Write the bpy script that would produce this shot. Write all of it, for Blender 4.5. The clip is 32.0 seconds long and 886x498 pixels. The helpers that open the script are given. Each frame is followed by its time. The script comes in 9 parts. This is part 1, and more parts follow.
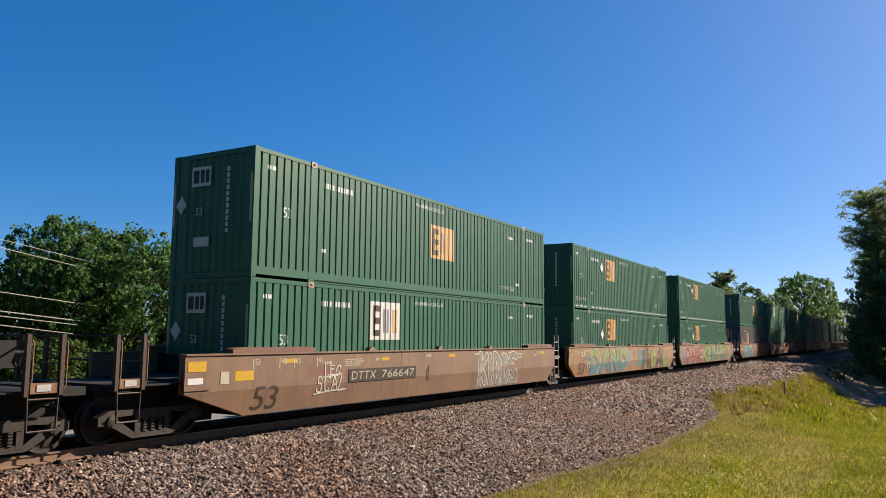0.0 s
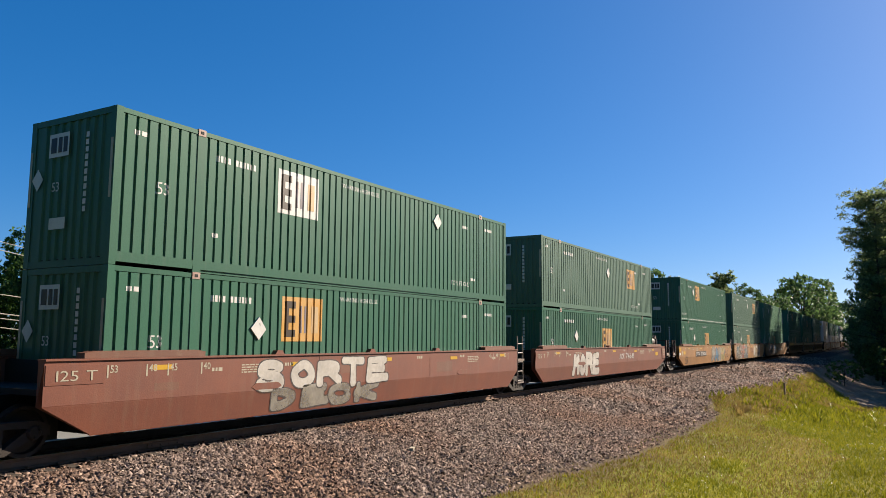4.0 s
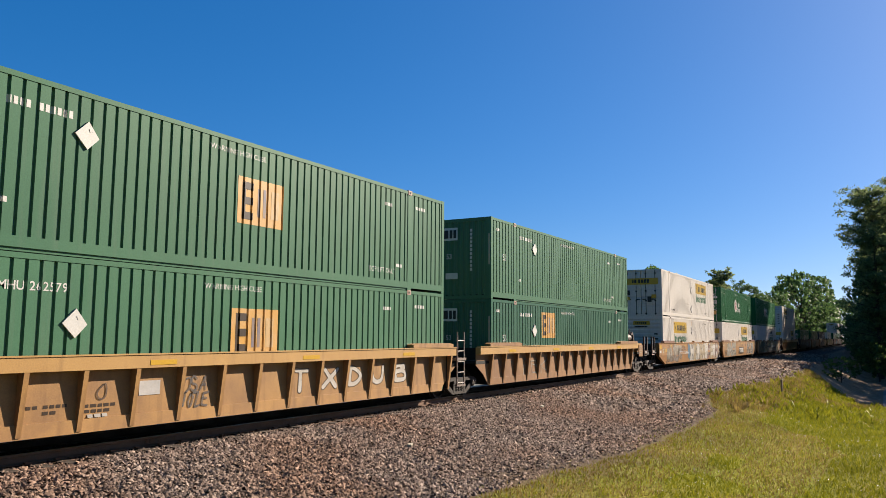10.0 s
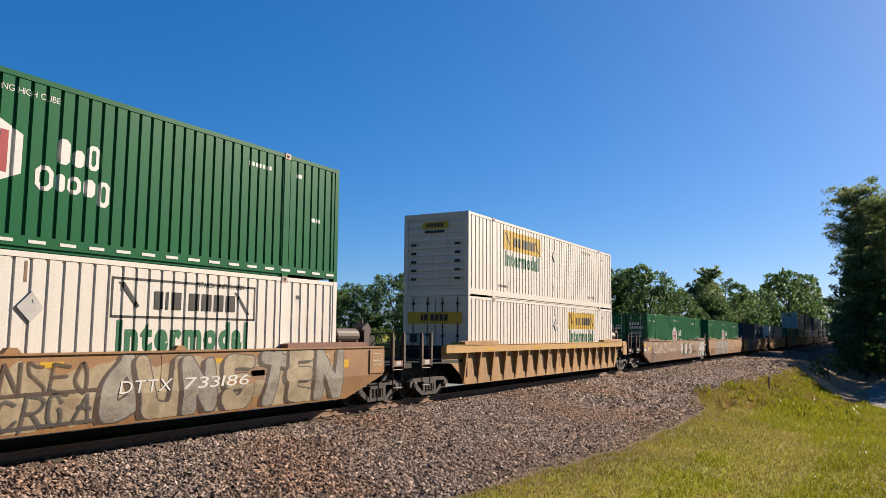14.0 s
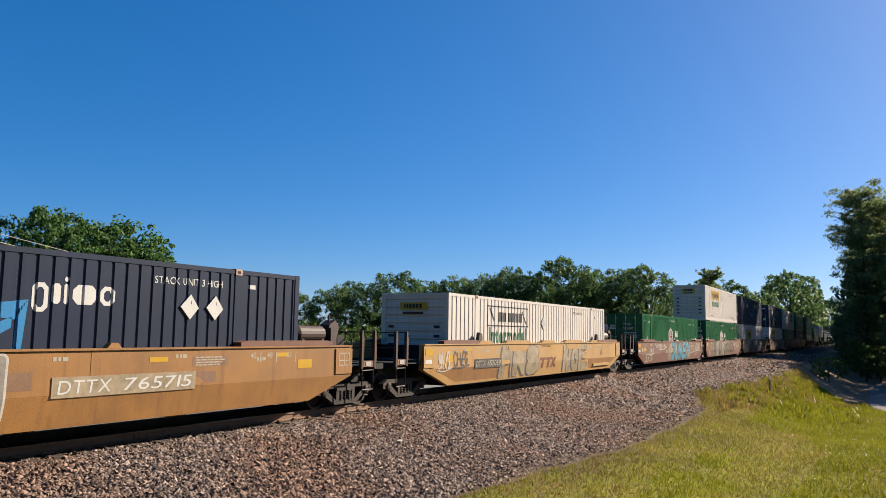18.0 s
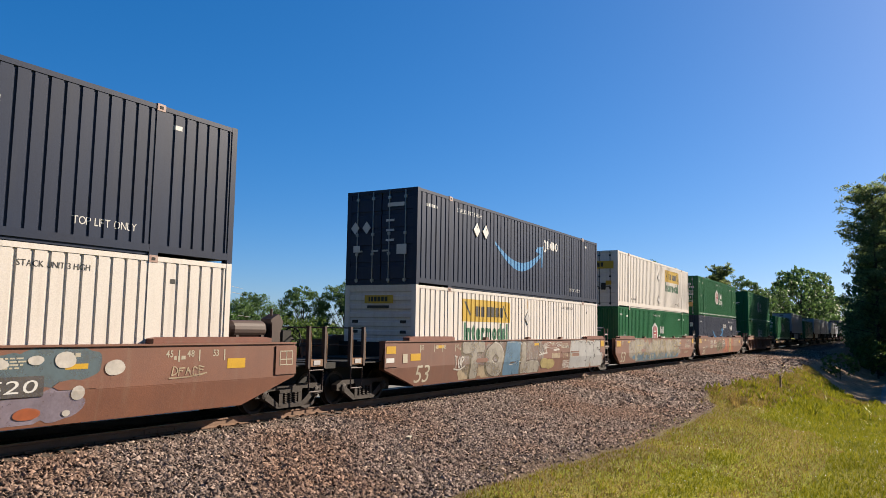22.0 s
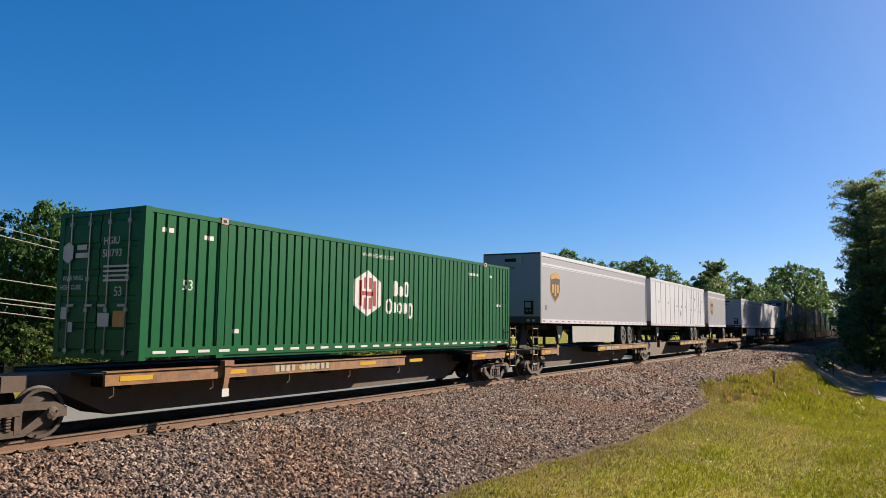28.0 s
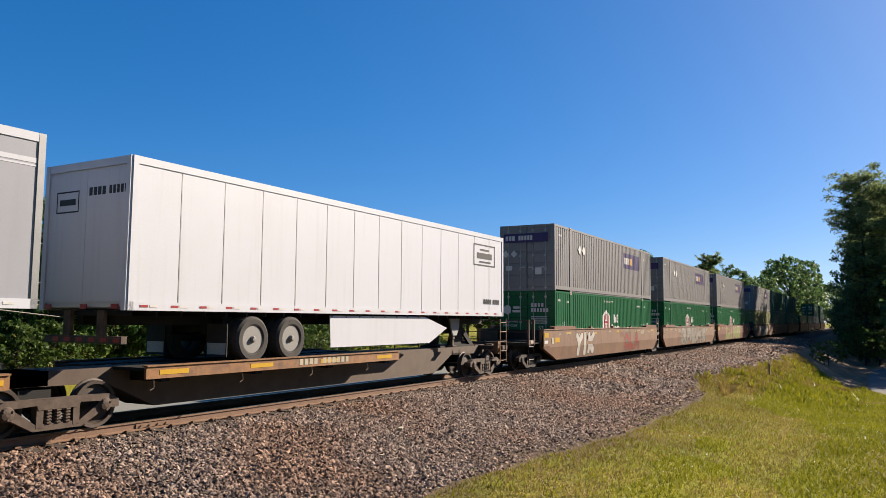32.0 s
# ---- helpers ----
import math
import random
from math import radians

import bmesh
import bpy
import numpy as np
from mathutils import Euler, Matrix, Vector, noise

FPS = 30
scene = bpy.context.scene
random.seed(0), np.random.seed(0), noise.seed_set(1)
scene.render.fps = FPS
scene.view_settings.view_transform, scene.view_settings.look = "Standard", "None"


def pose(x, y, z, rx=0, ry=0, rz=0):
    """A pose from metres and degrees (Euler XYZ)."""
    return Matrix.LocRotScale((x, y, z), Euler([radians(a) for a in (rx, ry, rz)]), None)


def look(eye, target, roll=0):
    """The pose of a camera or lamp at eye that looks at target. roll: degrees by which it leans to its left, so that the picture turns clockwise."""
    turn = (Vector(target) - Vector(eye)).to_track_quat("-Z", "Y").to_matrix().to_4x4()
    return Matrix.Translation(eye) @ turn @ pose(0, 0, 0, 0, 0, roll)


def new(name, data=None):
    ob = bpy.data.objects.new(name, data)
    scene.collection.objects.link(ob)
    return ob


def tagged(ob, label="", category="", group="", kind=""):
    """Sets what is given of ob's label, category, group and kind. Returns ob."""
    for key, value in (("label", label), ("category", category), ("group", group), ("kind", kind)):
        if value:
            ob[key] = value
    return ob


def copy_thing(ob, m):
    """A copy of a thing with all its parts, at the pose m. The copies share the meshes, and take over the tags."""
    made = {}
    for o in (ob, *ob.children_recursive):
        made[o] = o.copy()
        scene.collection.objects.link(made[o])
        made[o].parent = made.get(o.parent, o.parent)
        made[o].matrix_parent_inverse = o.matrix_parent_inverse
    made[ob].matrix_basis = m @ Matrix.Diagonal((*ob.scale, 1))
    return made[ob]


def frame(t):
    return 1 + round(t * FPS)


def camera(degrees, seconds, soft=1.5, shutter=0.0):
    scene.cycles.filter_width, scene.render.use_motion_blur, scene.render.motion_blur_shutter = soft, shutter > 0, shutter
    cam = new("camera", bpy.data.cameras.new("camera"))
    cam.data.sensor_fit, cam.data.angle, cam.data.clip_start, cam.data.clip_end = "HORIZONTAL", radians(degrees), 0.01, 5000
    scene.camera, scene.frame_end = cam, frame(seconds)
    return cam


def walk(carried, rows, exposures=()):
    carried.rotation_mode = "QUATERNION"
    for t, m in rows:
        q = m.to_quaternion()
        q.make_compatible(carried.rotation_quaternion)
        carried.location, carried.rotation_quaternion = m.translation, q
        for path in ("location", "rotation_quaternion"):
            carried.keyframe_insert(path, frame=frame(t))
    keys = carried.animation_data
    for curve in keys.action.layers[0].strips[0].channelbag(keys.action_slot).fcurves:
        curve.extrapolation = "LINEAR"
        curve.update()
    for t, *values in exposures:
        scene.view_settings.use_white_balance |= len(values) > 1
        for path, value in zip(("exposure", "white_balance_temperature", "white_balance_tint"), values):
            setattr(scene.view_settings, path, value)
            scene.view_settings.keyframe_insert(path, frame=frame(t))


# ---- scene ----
cam = camera(60.75, 32.0, soft=0.85)
EYE = (0.0, -13.12, 1.93)
# seconds, yaw, pitch, roll of the hand-held camera, which stands still
VIEW = [(0.0, -59.58, 6.65, -0.46), (0.5, -59.83, 6.66, -0.41), (1.0, -59.75, 6.75, -0.44), (1.5, -59.63, 6.79, -0.42), (2.0, -59.37, 6.76, -0.43), (2.5, -59.18, 6.74, -0.51), (3.0, -59.39, 6.76, -0.43), (3.5, -59.58, 6.78, -0.38), (5.5, -59.44, 6.65, -0.22), (6.0, -58.77, 6.57, -0.44), (6.5, -57.93, 6.52, -0.55), (7.0, -57.31, 6.50, -0.39), (7.5, -57.96, 6.47, -0.10), (8.0, -58.65, 6.39, -0.08), (8.5, -58.86, 6.38, -0.04), (9.0, -59.01, 6.48, 0.04), (9.5, -59.42, 6.48, -0.19), (10.0, -59.76, 6.50, -0.41), (10.5, -60.38, 6.49, -0.49), (11.0, -60.55, 6.47, -0.53), (11.5, -61.03, 6.50, -0.41), (12.0, -60.81, 6.44, -0.49), (12.5, -60.45, 6.42, -0.53), (13.0, -60.35, 6.43, -0.43), (13.5, -60.36, 6.36, -0.50), (14.0, -60.53, 6.35, -0.41), (14.5, -60.32, 6.32, -0.41), (15.0, -60.38, 6.31, -0.42), (15.5, -60.48, 6.33, -0.46), (17.5, -60.39, 6.28, -0.73), (18.0, -60.47, 6.28, -0.86), (18.5, -60.61, 6.24, -0.99), (19.0, -60.61, 6.19, -1.07), (19.5, -60.39, 6.19, -1.06), (20.0, -60.09, 6.16, -1.07), (20.5, -60.11, 6.08, -1.00), (21.0, -60.18, 6.00, -0.96), (21.5, -59.83, 5.99, -0.92), (22.0, -59.79, 5.99, -0.90), (22.5, -59.85, 5.94, -0.89), (23.0, -60.18, 5.95, -0.79), (23.5, -60.35, 5.95, -0.80), (24.0, -60.47, 5.91, -0.85), (24.5, -60.24, 5.89, -0.82), (26.5, -60.09, 5.83, -0.64), (27.0, -60.16, 5.78, -0.62), (27.5, -60.00, 5.73, -0.74), (28.0, -60.18, 5.74, -0.71), (28.5, -60.23, 5.76, -0.63), (29.0, -60.37, 5.77, -0.59), (29.5, -60.73, 5.80, -0.49), (30.0, -60.81, 5.80, -0.39), (30.5, -61.05, 5.69, -0.39), (31.0, -60.82, 5.53, -0.37), (31.5, -60.45, 5.43, -0.39), (32.0, -60.46, 5.33, -0.38)]
walk(cam, [(t, pose(*EYE, 90 + p, r, y)) for t, y, p, r in VIEW])

# ---- world and sun ----
SUN_FROM = Vector((0.88, -0.47, 0.0)).normalized()
SUN_UP = radians(28)
world = bpy.data.worlds.new("sky")
scene.world = world
world.use_nodes = True
wn = world.node_tree.nodes
sky = wn.new("ShaderNodeTexSky")
sky.sky_type, sky.sun_disc = "NISHITA", False
sky.sun_elevation = SUN_UP
sky.sun_rotation = math.atan2(SUN_FROM.x, SUN_FROM.y)
sky.air_density, sky.dust_density, sky.ozone_density = 0.7, 0.6, 8.0
sky.altitude = 0
wn["Background"].inputs["Strength"].default_value = 0.080
vivid = wn.new("ShaderNodeHueSaturation")
vivid.inputs["Saturation"].default_value = 1.42
vivid.inputs["Hue"].default_value = 0.506
even = wn.new("ShaderNodeGamma")
even.inputs["Gamma"].default_value = 0.65
world.node_tree.links.new(sky.outputs["Color"], even.inputs["Color"])
world.node_tree.links.new(even.outputs["Color"], vivid.inputs["Color"])
world.node_tree.links.new(vivid.outputs["Color"], wn["Background"].inputs["Color"])
sun = new("sun", bpy.data.lights.new("sun", "SUN"))
sun.data.energy, sun.data.angle, sun.data.color = 5.0, radians(0.5), (1.0, 0.86, 0.70)
to_sun = SUN_FROM * math.cos(SUN_UP) + Vector((0, 0, math.sin(SUN_UP)))
sun.matrix_world = look((40, -40, 60), Vector((40, -40, 60)) - to_sun)
scene.view_settings.exposure = 1.58

# ---- materials ----
def mat_new(name):
    m = bpy.data.materials.new(name)
    m.use_nodes = True
    return m, m.node_tree.nodes, m.node_tree.links, m.node_tree.nodes["Principled BSDF"]

def rgb(c):
    return (c[0], c[1], c[2], 1.0)

def surface(name, base, rough=0.5, metal=0.0, second=None, scale=1.5, amount=0.5, grain=40.0, grain_amount=0.12,
            streak=None, streak_amount=0.0, bump=0.1, tint=0.0, spec=0.3):
    """Base colour with patches of a second colour, fine grain, vertical streaks of dirt, and bump."""
    m, n, l, b = mat_new(name)
    tc = n.new("ShaderNodeTexCoord")
    big = n.new("ShaderNodeTexNoise")
    big.inputs["Scale"].default_value, big.inputs["Detail"].default_value, big.inputs["Roughness"].default_value = scale, 6, 0.65
    l.new(tc.outputs["Object"], big.inputs["Vector"])
    ramp = n.new("ShaderNodeValToRGB")
    ramp.color_ramp.elements[0].position, ramp.color_ramp.elements[1].position = 0.38, 0.68
    l.new(big.outputs["Fac"], ramp.inputs["Fac"])
    mix = n.new("ShaderNodeMixRGB")
    sec = second or tuple(c * 0.72 for c in base)
    mix.inputs["Color1"].default_value, mix.inputs["Color2"].default_value = rgb(base), rgb(sec)
    mul = n.new("ShaderNodeMath"); mul.operation = "MULTIPLY"; mul.inputs[1].default_value = amount
    l.new(ramp.outputs["Color"], mul.inputs[0]); l.new(mul.outputs[0], mix.inputs["Fac"])
    out = mix.outputs["Color"]
    if streak:
        mp = n.new("ShaderNodeMapping"); mp.inputs["Scale"].default_value = (7.0, 7.0, 0.35)
        l.new(tc.outputs["Object"], mp.inputs["Vector"])
        sn = n.new("ShaderNodeTexNoise"); sn.inputs["Scale"].default_value = 1.0; sn.inputs["Detail"].default_value = 5
        l.new(mp.outputs["Vector"], sn.inputs["Vector"])
        sr = n.new("ShaderNodeValToRGB"); sr.color_ramp.elements[0].position, sr.color_ramp.elements[1].position = 0.52, 0.8
        l.new(sn.outputs["Fac"], sr.inputs["Fac"])
        sm = n.new("ShaderNodeMath"); sm.operation = "MULTIPLY"; sm.inputs[1].default_value = streak_amount
        l.new(sr.outputs["Color"], sm.inputs[0])
        m2 = n.new("ShaderNodeMixRGB"); m2.inputs["Color2"].default_value = rgb(streak)
        l.new(sm.outputs[0], m2.inputs["Fac"]); l.new(out, m2.inputs["Color1"]); out = m2.outputs["Color"]
    fine = n.new("ShaderNodeTexNoise"); fine.inputs["Scale"].default_value = grain; fine.inputs["Detail"].default_value = 4
    l.new(tc.outputs["Object"], fine.inputs["Vector"])
    hsv = n.new("ShaderNodeHueSaturation")
    mr = n.new("ShaderNodeMapRange"); mr.inputs["To Min"].default_value, mr.inputs["To Max"].default_value = 1 - grain_amount * 2, 1 + grain_amount * 2
    l.new(fine.outputs["Fac"], mr.inputs["Value"]); l.new(mr.outputs[0], hsv.inputs["Value"]); l.new(out, hsv.inputs["Color"])
    out = hsv.outputs["Color"]
    if tint:
        oi = n.new("ShaderNodeObjectInfo"); h2 = n.new("ShaderNodeHueSaturation")
        m3 = n.new("ShaderNodeMapRange"); m3.inputs["To Min"].default_value, m3.inputs["To Max"].default_value = 1 - tint, 1 + tint
        l.new(oi.outputs["Random"], m3.inputs["Value"]); l.new(m3.outputs[0], h2.inputs["Value"]); l.new(out, h2.inputs["Color"])
        out = h2.outputs["Color"]
    l.new(out, b.inputs["Base Color"])
    b.inputs["Roughness"].default_value, b.inputs["Metallic"].default_value = rough, metal
    b.inputs["Specular IOR Level"].default_value = spec
    if bump:
        bp = n.new("ShaderNodeBump"); bp.inputs["Strength"].default_value = bump; bp.inputs["Distance"].default_value = 0.02
        l.new(fine.outputs["Fac"], bp.inputs["Height"]); l.new(bp.outputs["Normal"], b.inputs["Normal"])
    return m

RUST = (0.073, 0.032, 0.016)
DUST = (0.136, 0.100, 0.068)
PAINT = {
    "tan": surface("tan_car_paint", (0.200, 0.102, 0.034), 0.55, second=(0.124, 0.062, 0.030), scale=0.9, amount=0.85, streak=RUST, streak_amount=0.6, tint=0.06),
    "tan_faded": surface("faded_tan_car_paint", (0.155, 0.082, 0.041), 0.6, second=(0.094, 0.052, 0.033), scale=0.9, amount=0.9, streak=RUST, streak_amount=0.65, tint=0.08),
    "gold": surface("golden_car_paint", (0.227, 0.109, 0.030), 0.5, second=(0.148, 0.074, 0.026), scale=0.8, amount=0.8, streak=RUST, streak_amount=0.5, tint=0.05),
    "bright_gold": surface("bright_golden_car_paint", (0.315, 0.187, 0.062), 0.5, second=(0.245, 0.138, 0.046), scale=0.6, amount=0.7, streak=RUST, streak_amount=0.3, tint=0.03),
    "oxide": surface("oxide_red_car_paint", (0.128, 0.041, 0.023), 0.5, second=(0.091, 0.032, 0.021), scale=0.8, amount=0.8, streak=DUST, streak_amount=0.25, tint=0.05),
    "brown": surface("mineral_brown_car_paint", (0.120, 0.047, 0.026), 0.55, second=(0.082, 0.034, 0.021), scale=0.8, amount=0.8, streak=DUST, streak_amount=0.3, tint=0.08),
    "rib_red": surface("rusty_rib_car_paint", (0.153, 0.066, 0.035), 0.6, second=(0.109, 0.045, 0.027), scale=0.9, amount=0.9, streak=RUST, streak_amount=0.6, tint=0.08),
    "rib_gold": surface("golden_rib_car_paint", (0.262, 0.146, 0.050), 0.55, second=(0.150, 0.080, 0.038), scale=0.9, amount=0.8, streak=RUST, streak_amount=0.55, tint=0.05),
    # pale streaks: dirt, and a grey wash painted in for the panels' sheen
    "green": surface("dark_green_container_paint", (0.027, 0.085, 0.055), 0.40, second=(0.036, 0.088, 0.060), scale=0.45, amount=0.8, streak=(0.089, 0.112, 0.094), streak_amount=0.32, tint=0.10, bump=0.04, spec=0.12),
    "green_light": surface("fresh_green_container_paint", (0.046, 0.115, 0.067), 0.44, second=(0.040, 0.100, 0.060), scale=0.45, amount=0.8, streak=(0.100, 0.125, 0.100), streak_amount=0.32, tint=0.05, bump=0.04, spec=0.12),
    "green_faded": surface("bleached_green_container_paint", (0.052, 0.100, 0.073), 0.48, second=(0.040, 0.084, 0.060), scale=0.45, amount=0.8, streak=(0.105, 0.118, 0.100), streak_amount=0.4, tint=0.06, bump=0.04, spec=0.12),
    "hub_green": surface("bright_green_container_paint", (0.0065, 0.074, 0.027), 0.36, second=(0.009, 0.064, 0.026), scale=0.7, amount=0.7, streak=(0.026, 0.055, 0.036), streak_amount=0.25, tint=0.08, bump=0.04, spec=0.12),
    "navy": surface("navy_container_paint", (0.016, 0.023, 0.043), 0.42, second=(0.018, 0.022, 0.036), scale=0.7, amount=0.7, streak=(0.037, 0.039, 0.045), streak_amount=0.3, tint=0.08, bump=0.04, spec=0.12),
    "slate": surface("slate_grey_container_paint", (0.056, 0.054, 0.064), 0.45, second=(0.064, 0.061, 0.070), scale=0.7, amount=0.5, streak=(0.050, 0.045, 0.045), streak_amount=0.25, tint=0.05, bump=0.04, spec=0.12),
    "white": surface("white_container_paint", (0.412, 0.386, 0.352), 0.45, second=(0.424, 0.384, 0.342), scale=0.7, amount=0.6, streak=(0.185, 0.141, 0.098), streak_amount=0.28, tint=0.05, bump=0.04),
    "grey": surface("pale_grey_container_paint", (0.136, 0.132, 0.132), 0.45, second=(0.123, 0.118, 0.118), scale=0.7, amount=0.5, streak=(0.091, 0.082, 0.077), streak_amount=0.25, tint=0.05, bump=0.04),
    "olive": surface("olive_container_paint", (0.109, 0.109, 0.027), 0.5, second=(0.091, 0.091, 0.027), scale=0.7, amount=0.5, streak=(0.091, 0.082, 0.045), streak_amount=0.25, bump=0.04),
}
M = {
    # grimy steel made near black: deep underframe shade is put into the colour
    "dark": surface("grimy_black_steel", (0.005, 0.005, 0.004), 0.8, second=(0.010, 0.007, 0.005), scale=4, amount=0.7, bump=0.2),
    "truck": surface("dusty_cast_steel", (0.072, 0.050, 0.037), 0.75, second=(0.028, 0.018, 0.012), scale=5, amount=0.8, bump=0.25),
    # darker copy for the well cars' trucks, with the platform's shade in its colour
    "shaded_cast": surface("grimy_cast_steel", (0.024, 0.017, 0.013), 0.75, second=(0.011, 0.008, 0.006), scale=5, amount=0.8, bump=0.25),
    "dusty_wheel": surface("dusty_wheel_steel", (0.050, 0.036, 0.028), 0.65, second=(0.026, 0.018, 0.013), scale=6, amount=0.7, metal=0.1),
    # well-car wheels, darkened in colour for the shadow they run in
    "wheel": surface("worn_wheel_steel", (0.021, 0.014, 0.011), 0.6, second=(0.014, 0.009, 0.007), scale=6, amount=0.7, metal=0.2),
    "rail": surface("rusty_rail_side", (0.118, 0.066, 0.040), 0.75, second=(0.150, 0.092, 0.060), scale=3, amount=0.7, bump=0.2),
    "railtop": surface("polished_rail_head", (0.191, 0.182, 0.173), 0.28, metal=0.9, scale=3, amount=0.3, bump=0.02),
    "tie": surface("weathered_tie_timber", (0.032, 0.023, 0.017), 0.9, second=(0.064, 0.050, 0.039), scale=6, amount=0.7, bump=0.5),
    "white": surface("white_marking", (0.401, 0.396, 0.379), 0.5, scale=3, amount=0.3, second=(0.298, 0.287, 0.271), bump=0),
    "cream": surface("cream_marking", (0.281, 0.254, 0.191), 0.55, scale=3, amount=0.5, second=(0.191, 0.163, 0.118), bump=0),
    "yellow": surface("yellow_reflector", (0.364, 0.214, 0.014), 0.4, scale=3, amount=0.3, bump=0),
    "signal_yellow": surface("yellow_sign_panel", (0.355, 0.227, 0.016), 0.42, scale=1, amount=0.3, bump=0),
    "orange": surface("orange_logo_panel", (0.364, 0.191, 0.032), 0.45, scale=1.2, amount=0.4, second=(0.364, 0.281, 0.191), bump=0),
    "black": surface("black_marking", (0.011, 0.010, 0.009), 0.5, scale=2, amount=0.3, bump=0),
    "sky_blue": surface("sky_blue_marking", (0.014, 0.136, 0.300), 0.45, scale=2, amount=0.2, bump=0),
    "red": surface("red_marking", (0.205, 0.016, 0.018), 0.45, scale=2, amount=0.2, bump=0),
    "letter_green": surface("green_lettering", (0.007, 0.077, 0.032), 0.45, scale=2, amount=0.2, bump=0),
    "purple": surface("purple_sign_panel", (0.027, 0.014, 0.073), 0.45, scale=2, amount=0.2, bump=0),
    "gold": surface("gold_marking", (0.327, 0.191, 0.032), 0.4, scale=2, amount=0.2, bump=0),
    "umber": surface("dark_brown_marking", (0.027, 0.016, 0.009), 0.45, scale=2, amount=0.2, bump=0),
    "alu": surface("brushed_aluminium", (0.264, 0.259, 0.250), 0.38, metal=0.7, scale=3, amount=0.3, bump=0.02),
    "trailer_grey": surface("pale_grey_trailer_skin", (0.219, 0.224, 0.250), 0.4, grain_amount=0.04, scale=0.5, amount=0.3, second=(0.196, 0.199, 0.221), streak=(0.142, 0.131, 0.121), streak_amount=0.15, bump=0.02),
    "trailer_white": surface("white_trailer_skin", (0.388, 0.398, 0.438), 0.38, grain_amount=0.04, scale=0.5, amount=0.3, second=(0.345, 0.345, 0.360), streak=(0.227, 0.195, 0.163), streak_amount=0.18, bump=0.02),
    "skirt": surface("grey_side_skirt", (0.235, 0.232, 0.222), 0.5, scale=0.8, amount=0.4, second=(0.19, 0.185, 0.175), streak=(0.10, 0.085, 0.07), streak_amount=0.3, bump=0.03),
    "tyre": surface("tyre_rubber", (0.032, 0.030, 0.028), 0.9, second=(0.052, 0.047, 0.042), scale=8, amount=0.5, bump=0.3),
    "rim": surface("pale_wheel_rim", (0.17, 0.166, 0.155), 0.5, scale=5, amount=0.4, bump=0.05),
    "post_grey": surface("grey_side_post", (0.37, 0.365, 0.38), 0.5, scale=4, amount=0.4, grain=60, bump=0.1),
    "spine": surface("grimy_brown_spine_paint", (0.074, 0.053, 0.039), 0.75, second=(0.052, 0.034, 0.025), scale=2, amount=0.8, streak=(0.065, 0.041, 0.026), streak_amount=0.3, bump=0.1),
    "dark_rim": surface("black_wheel_disc", (0.010, 0.009, 0.009), 0.5, second=(0.023, 0.021, 0.018), scale=5, amount=0.5, bump=0.05),
    "deck": surface("worn_ochre_deck_edge", (0.191, 0.091, 0.032), 0.65, second=(0.073, 0.037, 0.023), scale=3, amount=0.9, streak=RUST, streak_amount=0.4, bump=0.2),
    "flap": surface("pale_mud_flap", (0.205, 0.209, 0.209), 0.6, scale=4, amount=0.4, bump=0.05),
    "flap_pale": surface("pale_placard_plate", (0.30, 0.29, 0.28), 0.5, second=(0.22, 0.21, 0.20), scale=5, amount=0.6, bump=0.05),
    "bark": surface("grey_brown_bark", (0.045, 0.034, 0.025), 0.9, second=(0.023, 0.018, 0.014), scale=5, amount=0.7, bump=0.8, grain=18),
    "cable": surface("aluminium_cable", (0.177, 0.166, 0.142), 0.5, metal=0.0, bump=0),
    "asphalt": surface("sunlit_asphalt", (0.150, 0.146, 0.142), 0.95, spec=0.04, second=(0.115, 0.111, 0.107), scale=0.6, amount=0.6, bump=0.3),
    "ladder": surface("worn_grey_brown_ladder", (0.155, 0.125, 0.105), 0.6, second=(0.08, 0.05, 0.04), scale=5, amount=0.7, bump=0.1),
    "pale_road": surface("pale_concrete_street", (0.165, 0.165, 0.150), 0.95, spec=0.04, second=(0.125, 0.125, 0.112), scale=0.5, amount=0.6, bump=0.2),
    "siding": surface("white_house_siding", (0.379, 0.374, 0.357), 0.6, scale=1, amount=0.3, bump=0.05),
    "shingle": surface("grey_roof_shingle", (0.045, 0.045, 0.048), 0.85, scale=2, amount=0.5, bump=0.3),
    "glass": surface("dark_window_glass", (0.014, 0.016, 0.018), 0.08, scale=2, amount=0.2, bump=0),
    "rustrail": surface("rust_brown_handrail_steel", (0.036, 0.019, 0.014), 0.65, second=(0.022, 0.012, 0.009), scale=4, amount=0.7, bump=0.1),
    "casting": surface("worn_pink_primer_casting", (0.271, 0.193, 0.164), 0.6, second=(0.164, 0.082, 0.057), scale=6, amount=0.8, bump=0.1),
    "faded_blue": surface("faded_blue_marking", (0.098, 0.094, 0.131), 0.5, second=(0.221, 0.139, 0.049), scale=3, amount=0.6, bump=0),
    "peach": surface("faded_peach_marking", (0.328, 0.238, 0.131), 0.5, second=(0.344, 0.197, 0.049), scale=3, amount=0.6, bump=0),
    "timber": surface("sun_bleached_post", (0.136, 0.100, 0.068), 0.85, scale=4, amount=0.5, bump=0.3),
}

